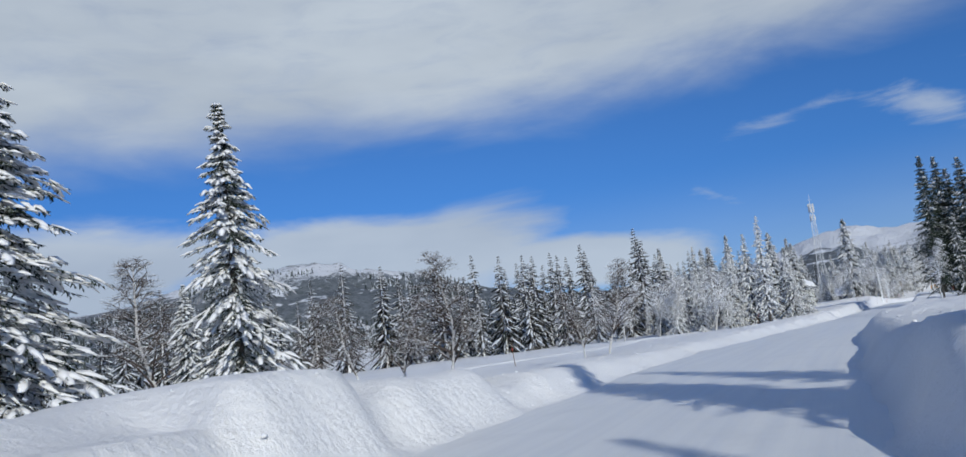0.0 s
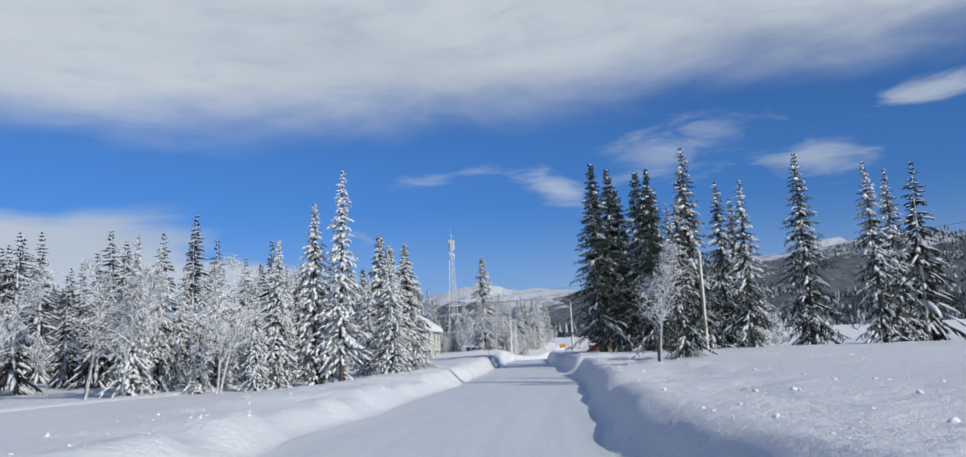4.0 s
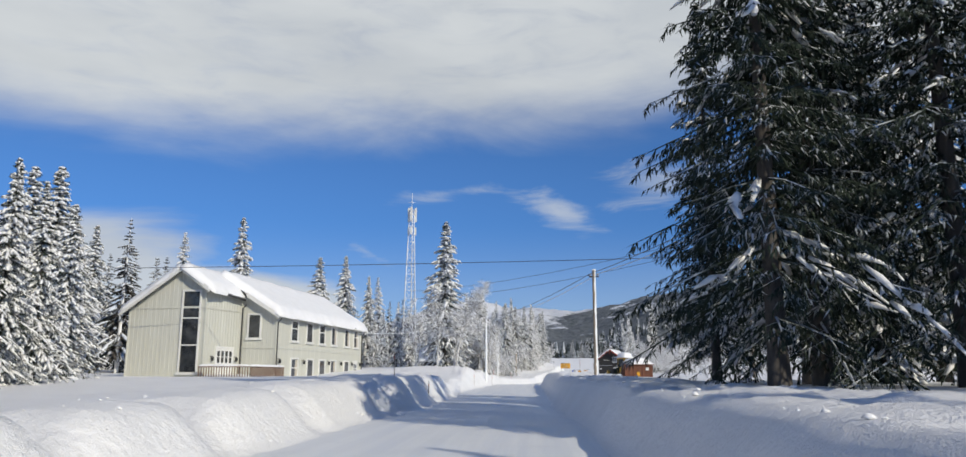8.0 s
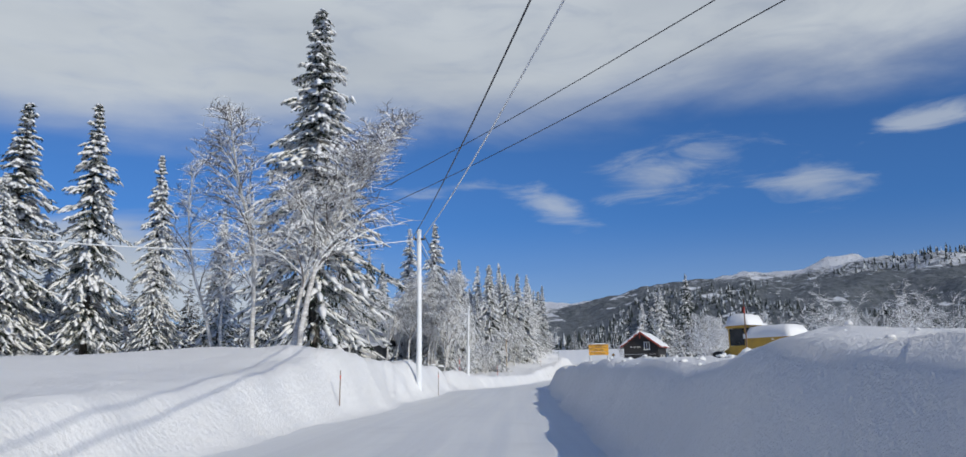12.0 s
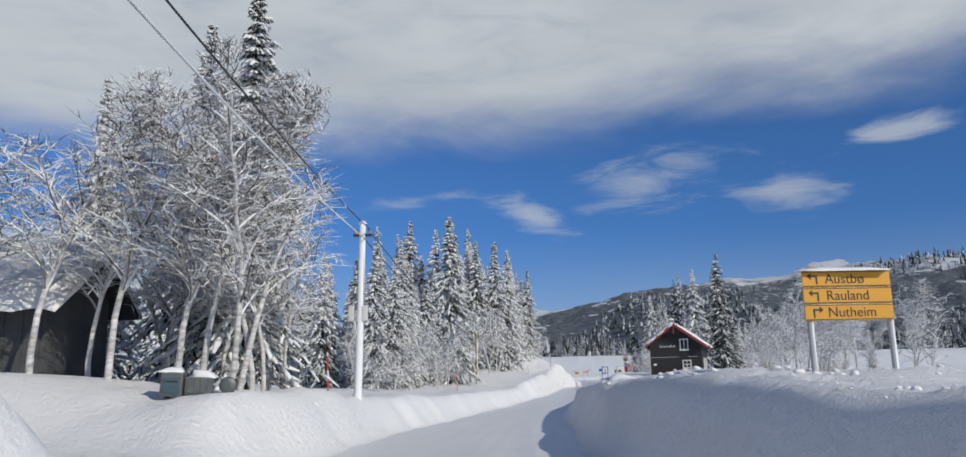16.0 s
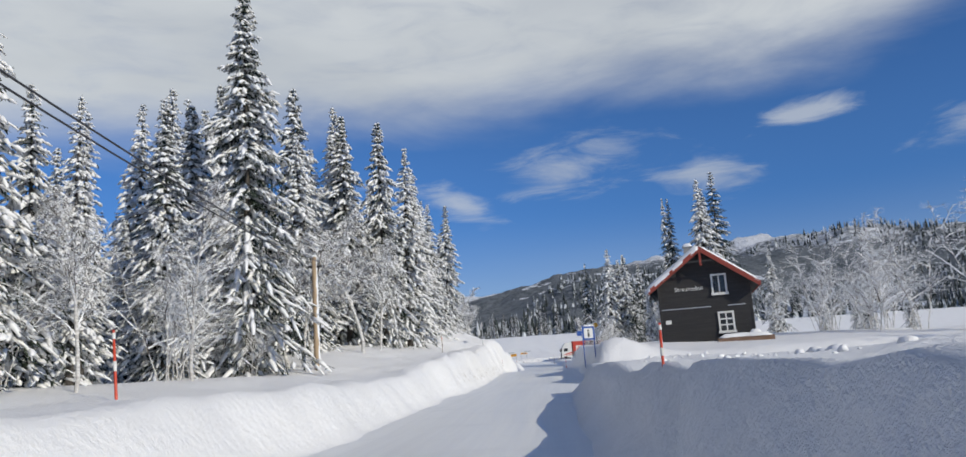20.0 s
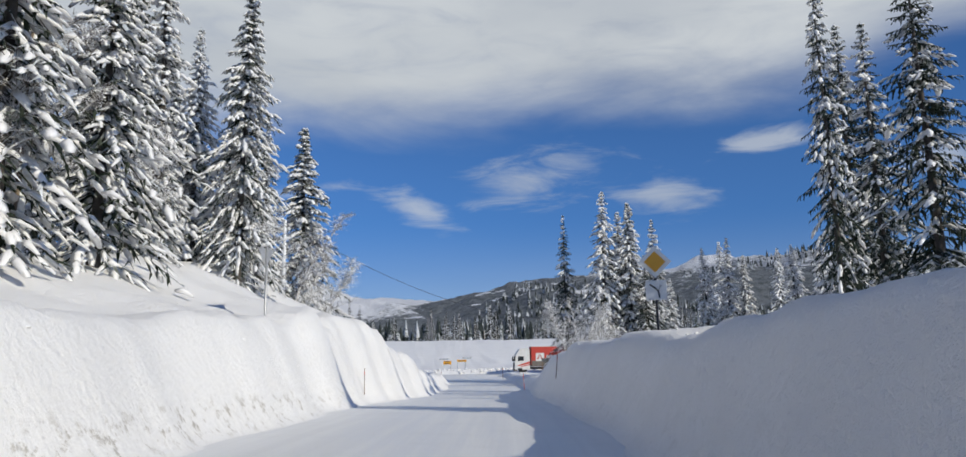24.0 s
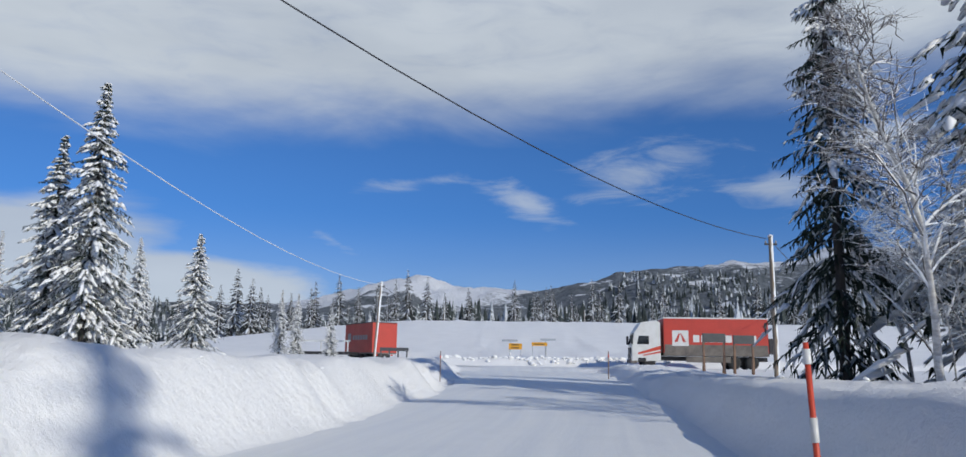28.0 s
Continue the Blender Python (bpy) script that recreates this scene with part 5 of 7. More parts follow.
def pale_house():
    """A long wing with a narrower front block, whose road side runs askew."""
    root = new("house")
    xl, xr, ya, yb, ye, foot = -4.52, 4.05, 0.0, 4.16, 23.5, 0.6
    xa, xb = 0.9, 1.45                                       # road side of the front block: at the gable, at the wing
    xf, zf, sf = -0.77, 8.5, 0.70                              # ridge and pitch of the front block
    xw, zw, sw = -0.3, 8.5, 0.62                              # ridge and pitch of the wing
    roof_f, roof_w = (lambda x: zf - sf * abs(x - xf)), (lambda x: zw - sw * abs(x - xw))
    under_f, under_w = (lambda x: roof_f(x) - 0.15), (lambda x: roof_w(x) - 0.16)
    skew = math.atan2(xb - xa, yb - ya)
    side = lambda y: xa + (xb - xa) * (y - ya) / (yb - ya)
    along = Matrix.Translation((xa, ya, 0)) @ Euler((0, 0, -skew)).to_matrix().to_4x4()
    length = math.hypot(xb - xa, yb - ya)
    gable = lambda x: [(xl, foot), (x, foot), (x, under_f(x)), (xf, under_f(xf)), (xl, under_f(xl))]
    front = loft("wall", gable(xa), gable(xb), ya, yb, PALE_BOARD, root, "pale grey-beige boarded gable")
    back = prism("wall", [(xl, foot), (xr, foot), (xr, under_w(xr)), (xw, under_w(xw)), (xl, under_w(xl))], "y", yb + 0.003, ye, PALE_BOARD, root, "pale grey-beige boarded long wall")
    bat = bpy.data.meshes.new("batten")
    bm = bmesh.new()
    box_bm(bm, -0.025, 0.025, -0.012, 0.012, 0, 1)
    bm.to_mesh(bat)
    bm.free()
    bat.materials.append(PALE_BOARD)

    def batten(x, y, z0, z1, par, turn):
        ob = child("batten", bat, par)
        ob.matrix_basis = Matrix.LocRotScale((x, y, z0), Euler((0, 0, turn)), (1, 1, z1 - z0))

    for x in np.arange(xl + 0.03, xa, 0.30):
        batten(x, ya - 0.01, foot, under_f(x) - 0.02, front, 0)
    for y in np.arange(ya + 0.2, yb, 0.30):
        batten(side(y) + 0.01, y, foot, under_f(side(y)) - 0.02, front, radians(90) - skew)
    for x in np.arange(xb + 0.15, xr, 0.30):
        batten(x, yb - 0.008, foot, under_w(x) - 0.02, back, 0)
    for y in np.arange(yb + 0.03, ye, 0.30):
        batten(xr + 0.01, y, foot, under_w(xr) - 0.02, back, radians(90))
    box("trim_board", xl - 0.02, xa + 0.03, ya - 0.05, ya - 0.003, 5.72, 5.86, PALE_BOARD, root)
    box("trim_board", 0.003, 0.05, 0.0, length - 0.03, 5.72, 5.86, PALE_BOARD, root).matrix_basis = along
    box("trim_board", xr + 0.003, xr + 0.03, yb, ye, 3.22, 3.36, PALE_BOARD, root)
    box("trim_board", xb + 0.2, xr, yb - 0.05, yb - 0.003, 3.22, 3.36, PALE_BOARD, root)
    for x, y, top in ((xl, ya, under_f(xl)), (xa, ya, under_f(xa)), (xr, yb, under_w(xr)), (xr, ye, under_w(xr))):
        box("corner_board", x - 0.07, x + 0.03, y - 0.04, y + 0.07, foot, top - 0.03, PALE_BOARD, root)

    # roofs with their eaves, and the snow on them
    def slab(top, x0, xm, x1):
        out = [(x0, top(x0)), (xm, top(xm)), (x1, top(x1))]
        return out + [(x, z - 0.16) for x, z in out[::-1]]

    loft("roof", slab(roof_f, xl - 0.5, xf, xa + 0.42), slab(roof_f, xl - 0.5, xf, xb + 0.42), ya - 0.45, yb - 0.47, DARK_STEEL, root, "dark roof under the snow")
    prism("roof", slab(roof_w, xl - 0.5, xw, xr + 0.38), "y", yb - 0.45, ye + 0.45, DARK_STEEL, root, "dark roof under the snow")
    for top, x0, x1, y in ((roof_f, xl - 0.5, xf, ya - 0.5), (roof_f, xf, xa + 0.42, ya - 0.5), (roof_w, xb + 0.45, xr + 0.38, yb - 0.5), (roof_w, xl - 0.5, xw, ye + 0.45), (roof_w, xw, xr + 0.38, ye + 0.45)):
        prism("barge_board", [(x0, top(x0) - 0.28), (x1, top(x1) - 0.28), (x1, top(x1) + 0.02), (x0, top(x0) + 0.02)], "y", y, y + 0.045, WHITE_PAINT, root, "white board along the verge")
        n = int(abs(x1 - x0) / 0.16)
        for i in range(n):                                      # the scalloped lower edge of the verge
            u = x0 + (x1 - x0) * (i + 0.5) / n
            prism("scallop", [(u - 0.07, top(u) - 0.28), (u + 0.07, top(u) - 0.28), (u, top(u) - 0.37)], "y", y + 0.006, y + 0.036, PALE_BOARD, root)
    box("gutter", xr + 0.383, xr + 0.47, yb - 0.4, ye + 0.4, roof_w(xr + 0.38) - 0.17, roof_w(xr + 0.38) - 0.08, WHITE_PAINT, root, "white gutter", 0.02)
    skin_f, skin_w = (lambda x, y: zf - sf * np.abs(x - xf) + 0.004), (lambda x, y: zw - sw * np.abs(x - xw) + 0.004)
    for x0, x1, y0, y1, k, h, drop, skin in ((xl - 0.62, xf + 0.02, ya - 0.55, yb + 0.1, 3, 0.42, 0.10, skin_f), (xf - 0.02, xb + 0.2, ya - 0.55, yb - 0.1, 4, 0.42, 0.12, skin_f),
                                             (xl - 0.62, xw + 0.02, yb - 0.52, ye + 0.5, 5, 0.46, 0.10, skin_w), (xw - 0.02, xr + 0.5, yb - 0.52, ye + 0.5, 6, 0.50, 0.08, skin_w)):
        lumpy("roof_snow", x0, x1, y0, y1, 0, h, SNOW_LOAD, root, "thick white snow sliding over the eaves", k, drop, skin, 0.3)
    # windows
    window(root, "-y", ya, -0.70, 0.46, 1.55, 6.85, (1, 3))
    window(root, "-y", yb, 1.98, 2.82, 3.98, 5.58, (1, 1))
    for i, y in enumerate((7.33, 10.3, 13.0, 15.8, 19.15, 21.65)):
        window(root, "+x", xr, y - 0.58, y + 0.58, 3.9, 5.32, (1, 2) if i in (0, 2, 5) else (1, 1), curtain=i in (3, 4, 5), mid=0.62)
    for i, y in enumerate((7.5, 10.6, 13.2, 15.75, 19.2)):
        window(root, "+x", xr, y - 0.58, y + 0.58, 1.15, 2.55, (1, 2) if i == 0 else (1, 1), curtain=i in (0, 3), mid=0.55)
    # doors
    for at, lo, hi, z0, z1, m in ((0.0, 1.4, 3.2, 1.2, 3.15, along), (xr, 21.15, 22.1, 0.75, 2.55, None)):
        d = new("door")
        d.parent = root
        box("leaf", at - 0.05, at + 0.035, lo, hi, z0, z1, WHITE_PAINT, d, "white painted leaf")
        n = 4 if hi - lo > 1.5 else 2
        for i in range(n):
            a = lo + (hi - lo) * (i + 0.2) / n
            for j in range(2):
                box("pane", at + 0.036, at + 0.042, a, a + (hi - lo) * 0.6 / n, z1 - 0.95 + j * 0.42, z1 - 0.58 + j * 0.42, GLASS, d, "small dark pane", 0)
        box("handle", at + 0.04, at + 0.09, (lo + hi) / 2 + 0.05, (lo + hi) / 2 + 0.08, z0 + 0.98, z0 + 1.02, STEEL, d, "steel handle")
        for a, b, c, e in ((lo - 0.12, lo, z0, z1), (hi, hi + 0.12, z0, z1), (lo - 0.14, hi + 0.14, z1, z1 + 0.14)):
            box("frame", at - 0.03, at + 0.06, a, b, c, e, WHITE_PAINT, d, "white casing")
        if m:
            d.matrix_basis = m
    for y in (4.6, 9.1, 14.5, 17.5, 20.4, 22.7):
        lantern(root, xr, y, 2.2)
    for y in (0.8, 3.5):
        lantern(root, 0.0, y, 2.3, along)
    for x, y, top in ((xb + 0.07, yb - 0.14, 6.3), (xr + 0.07, yb + 0.09, 5.3), (xr + 0.07, ye - 0.12, 5.3)):
        rod("downpipe", [(x, y, foot), (x, y, top - 0.25), (x + 0.25, y, top)], 0.045, BLACK, root, "black downpipe")
    # terrace with its rail
    deck = new("terrace")
    deck.parent = root
    x0, x1, y0 = xa + 0.12, xr + 0.5, ya - 0.6
    box("floor", x0, x1, y0, yb - 0.06, 1.0, 1.12, DECK_WOOD, deck)
    lumpy("snow", x0 + 0.05, x1, y0, yb - 0.1, 1.12, 0.3, SNOW_LOAD, deck, "snow lying on the terrace", 8)
    rail = [(x0, y0 - 0.02), (x1, y0 - 0.02), (x1, yb + 0.4)]
    for (x0, y0), (x1, y1) in zip(rail, rail[1:]):
        n = max(2, int(math.hypot(x1 - x0, y1 - y0) / 0.17))
        for i in range(n + 1):
            x, y = x0 + (x1 - x0) * i / n, y0 + (y1 - y0) * i / n
            box("baluster", x - 0.022, x + 0.022, y - 0.022, y + 0.022, 1.1, 1.88, DECK_WOOD, deck, bevel=0)
        box("handrail", x0 - 0.05, x1 + 0.05, y0 - 0.05, y1 + 0.05, 1.88, 1.95, DECK_WOOD, deck)
        lumpy("rail_snow", x0 - 0.08, x1 + 0.08, y0 - 0.08, y1 + 0.08, 1.95, 0.13, SNOW_LOAD, deck, "ridge of snow along the rail", 12)
    root.matrix_basis = pose(-22.4, 90.1, 0, 0, 0, -5)
    tagged(root, "pale two-storey boarded house under a snow-laden roof", "house")


pale_house()

# ---------------------------------------------------------------- the dark cabin


def cabin():
    root = new("cabin")
    w, ln, foot, eave, apex = 5.45, 8.0, 0.35, 4.95, 6.95
    sl = (apex - eave) / (w / 2)
    prism("wall", [(0, foot), (w, foot), (w, eave - 0.1), (w / 2, apex - 0.1), (0, eave - 0.1)], "y", 0, ln, DARK_BOARD, root, "dark stained boarded wall")
    z = foot + 0.05
    while z < apex - 0.35:
        inset = max(0, (z + 0.02 - eave + 0.1) / sl)
        if w - 2 * inset > 0.3:
            box("board", inset + 0.02, w - inset - 0.02, -0.022, -0.002, z, z + 0.165, DARK_BOARD, root, bevel=0)
        if z < eave - 0.3:
            box("board", w + 0.002, w + 0.022, 0.02, ln, z, z + 0.165, DARK_BOARD, root, bevel=0)
        z += 0.18
    for x in (-0.03, w - 0.09):
        box("corner_board", x, x + 0.12, -0.045, 0.06, foot, eave - 0.12, DARK_BOARD, root)
    box("band", 0.1, w * 0.56, -0.06, -0.023, 3.28, 3.34, STEEL, root, "pale strip between the storeys")
    box("band", w * 0.74, w * 0.93, -0.06, -0.023, 3.28, 3.34, STEEL, root, "pale strip between the storeys")
    o, ov = 0.55, 0.75
    out = [(-o, eave - sl * o), (w / 2, apex), (w + o, eave - sl * o)]
    prism("roof", out + [(x, q - 0.14) for x, q in out[::-1]], "y", -ov, ln + 0.5, DARK_STEEL, root, "dark roof under snow")
    for x0, z0, x1, z1 in ((-o, eave - sl * o, w / 2, apex), (w / 2, apex, w + o, eave - sl * o)):
        prism("barge_board", [(x0, z0 - 0.3), (x1, z1 - 0.3), (x1, z1 + 0.03), (x0, z0 + 0.03)], "y", -ov - 0.05, -ov - 0.003, RED_PAINT, root, "red painted verge board")
        prism("soffit", [(x0, z0 - 0.17), (x1, z1 - 0.17), (x1, z1 - 0.145), (x0, z0 - 0.145)], "y", -ov + 0.003, -0.03, RED_PAINT, root, "red painted soffit")
    box("fascia", w + o - 0.02, w + o + 0.04, -ov, ln + 0.5, eave - sl * o - 0.2, eave - sl * o + 0.02, RED_PAINT, root, "red painted eaves board")
    box("king_post", w / 2 - 0.06, w / 2 + 0.06, -ov - 0.03, -ov + 0.06, apex - 1.15, apex - 0.2, RED_PAINT, root, "carved gable post")
    box("tie_beam", w / 2 - 0.95, w / 2 + 0.95, -ov - 0.02, -ov + 0.05, apex - 0.95, apex - 0.83, DARK_BOARD, root)
    skin = lambda x, y: apex - sl * np.abs(x - w / 2) + 0.004
    lumpy("roof_snow", w / 2 - 0.02, w + o + 0.06, -ov - 0.02, ln + 0.5, 0, 0.17, SNOW_LOAD, root, "even layer of snow on the roof", 5, 0.03, skin)
    lumpy("roof_snow", -o - 0.12, w / 2 + 0.02, -ov - 0.02, ln + 0.5, 0, 0.3, SNOW_LOAD, root, "thick snow sliding off the eaves", 9, 0.12, skin)
    ch = new("chimney")
    ch.parent = root
    box("stack", w * 0.33, w * 0.33 + 0.55, 3.4, 3.95, apex - 1.2, apex + 0.55, CONCRETE, ch, "grey rendered stack")
    box("cap", w * 0.33 - 0.06, w * 0.33 + 0.61, 3.34, 4.01, apex + 0.55, apex + 0.62, CONCRETE, ch)
    lumpy("snow", w * 0.33 - 0.06, w * 0.33 + 0.61, 3.34, 4.01, apex + 0.62, 0.22, SNOW_LOAD, ch, "cap of snow", 2)
    window(root, "-y", -0.022, 3.32, 4.02, 4.12, 5.16, (2, 1))
    window(root, "-y", -0.022, 3.5, 4.22, 1.8, 2.85, (2, 3))
    for y in (2.0, 4.6):
        window(root, "+x", w + 0.022, y, y + 0.9, 1.9, 3.1, (2, 1))
    box("plaque", 0.28, 0.62, -0.06, -0.023, 2.42, 2.66, WHITE_PAINT, root, "small white plaque")
    lettering("name_letters", "Straumebui", 0.37, WHITE_PAINT, root, Matrix.Translation((1.0, -0.032, 4.38)) @ Euler((radians(90), 0, 0)).to_matrix().to_4x4())
    deck = new("terrace")
    deck.parent = root
    for i in range(9):
        box("plank", 3.2, 6.3, -2.0 + i * 0.2, -1.82 + i * 0.2, 1.28, 1.34, DECK_WOOD, deck, bevel=0.005)
    box("skirt", 3.2, 6.3, -2.05, -2.003, 0.6, 1.28, DECK_WOOD, deck)
    lumpy("snow", 3.3, 6.2, -2.0, -0.3, 1.34, 0.22, SNOW_LOAD, deck, "snow on the terrace", 14)
    lumpy("bench_snow", 5.0, 5.7, -1.5, -1.0, 1.55, 0.2, SNOW_LOAD, deck, "snow heaped on a bench", 15)
    root.matrix_basis = Matrix.LocRotScale((14.2, 222.0, 0.35), Euler((0, 0, radians(-18))), None)
    tagged(root, "dark stained two-storey cabin with red verges and snowy roof", "cabin")


cabin()

# ---------------------------------------------------------------- mast, hut, sheds


def mast():
    root = new("radio_mast")
    x, y, z0, top = -19.1, 157.4, 1.6, 26.7
    for i in range(3):
        a = radians(90 + 120 * i)
        leg = lambda q: Vector((x + math.cos(a) * (1.35 - 0.95 * q), y + math.sin(a) * (1.35 - 0.95 * q), z0 + (top - z0) * q))
        rod("leg", [leg(0), leg(0.5), leg(1)], [0.11, 0.085, 0.06], SNOWY_STEEL, root, "rimed steel leg", 6)
    corner = lambda i, q: Vector((x + math.cos(radians(90 + 120 * i)) * (1.35 - 0.95 * q), y + math.sin(radians(90 + 120 * i)) * (1.35 - 0.95 * q), z0 + (top - z0) * q))
    n = 20
    for k in range(n):
        for i in range(3):
            j = (i + 1) % 3
            rod("brace", [corner(i, k / n), corner(j, (k + 1) / n)], 0.03, SNOWY_STEEL, root, sides=4)
            rod("rung", [corner(i, (k + 1) / n), corner(j, (k + 1) / n)], 0.028, SNOWY_STEEL, root, sides=4)
    for i in range(3):
        a = radians(30 + 120 * i)
        cx, cy = x + math.cos(a) * 0.62, y + math.sin(a) * 0.62
        box("antenna_panel", cx - 0.17, cx + 0.17, cy - 0.12, cy + 0.12, 24.9, 27.1, TRUCK_WHITE, root, "white antenna panel", 0.04)
        box("antenna_panel", cx - 0.14, cx + 0.14, cy - 0.1, cy + 0.1, 22.8, 24.0, TRUCK_WHITE, root, "white antenna panel", 0.04)
    rod("whip", [(x, y, top), (x, y, 29.5)], [0.05, 0.02], SNOWY_STEEL, root, "thin whip aerial")
    rod("cross_arm", [(x - 0.5, y, 28.0), (x + 0.5, y, 28.0)], 0.025, SNOWY_STEEL, root)
    turned("dish", [(0.05, 0.35), (0.55, 0.28), (0.68, 0.1), (0.7, 0.0), (0.6, -0.12), (0.3, -0.2), (0.04, -0.22)], TRUCK_WHITE, root, "white drum dish", at=(x + 0.1, y - 1.55, 6.55), axis="y", sides=24)
    rod("dish_arm", [(x + 0.1, y - 1.35, 6.55), (x, y + 0.4, 6.55)], 0.06, SNOWY_STEEL, root)
    tagged(root, "tall rimed lattice radio mast with white antennas and a dish", "mast")


mast()


def hut():
    root = new("hut")
    x0, x1, y0, y1, foot, eave, ridge = -16.1, -11.9, 152.6, 155.4, 1.5, 3.95, 5.0
    ym = (y0 + y1) / 2
    prism("wall", [(y0, foot), (y1, foot), (y1, eave), (ym, ridge - 0.15), (y0, eave)], "x", x0, x1, GREY_BOARD, root, "dark grey boarded wall")
    sl = (ridge - eave) / (ym - y0)
    out = [(y0 - 0.6, eave - sl * 0.6), (ym, ridge), (y1 + 0.5, eave - sl * 0.5)]
    prism("roof", out + [(a, b - 0.13) for a, b in out[::-1]], "x", x0 - 0.7, x1 + 0.6, DARK_STEEL, root)
    lumpy("roof_snow", x0 - 0.8, x1 + 0.7, y0 - 0.7, y1 + 0.6, 0, 0.42, SNOW_LOAD, root, "thick snow on the roof", 7, 0.06, lambda x, y: ridge - sl * np.abs(y - ym) + 0.004)
    for i in range(9):
        x = x0 + 0.1 + i * 0.45
        box("board", x, x + 0.4, y0 - 0.02, y0 - 0.002, foot, eave - 0.05, GREY_BOARD, root, bevel=0)
    d = new("door")
    d.parent = root
    box("leaf", -14.35, -13.35, y0 - 0.06, y0 - 0.022, foot, 3.3, CONCRETE, d, "pale grey leaf")
    box("handle", -13.55, -13.47, y0 - 0.1, y0 - 0.06, 2.55, 2.6, STEEL, d)
    turned("wall_lamp", [(0.03, 0), (0.16, 0.03), (0.19, 0.12), (0.1, 0.2)], TRUCK_WHITE, root, "round white lamp", at=(-13.95, y0 - 0.12, 3.72), axis="y", sides=14)
    tagged(root, "dark grey equipment hut under deep snow", "hut")


hut()


def skip_shed():
    root = new("container")
    bm = bmesh.new()
    box_bm(bm, 0, 2.0, 0, 2.0, 0, 1.4)
    part("body", bm, BROWN_METAL, root, "rust-brown steel body")
    for i in range(7):
        box("rib", 0.02 + i * 0.31, 0.12 + i * 0.31, -0.05, -0.002, 0.05, 1.35, BROWN_METAL, root, bevel=0.008)
    for i in range(6):
        box("rib", -0.05, -0.002, 0.1 + i * 0.33, 0.2 + i * 0.33, 0.05, 1.35, BROWN_METAL, root, bevel=0.008)
    box("lid", -0.08, 2.08, -0.1, 2.08, 1.403, 1.48, BROWN_METAL, root, "overhanging lid")
    box("placard", 0.85, 1.08, -0.07, -0.052, 0.62, 0.92, SIGN_YELLOW, root, "yellow warning placard")
    box("placard", 1.5, 1.72, -0.07, -0.052, 1.05, 1.25, WHITE_PAINT, root, "small white notice")
    lumpy("snow", -0.05, 2.05, -0.05, 2.0, 1.48, 0.24, SNOW_LOAD, root, "slab of snow on the lid", 21)
    root.matrix_basis = Matrix.LocRotScale((6.55, 97.7, 0.75), Euler((0, 0, 0)), None)
    tagged(root, "rust-brown ribbed container with a slab of snow on top", "container")


skip_shed()


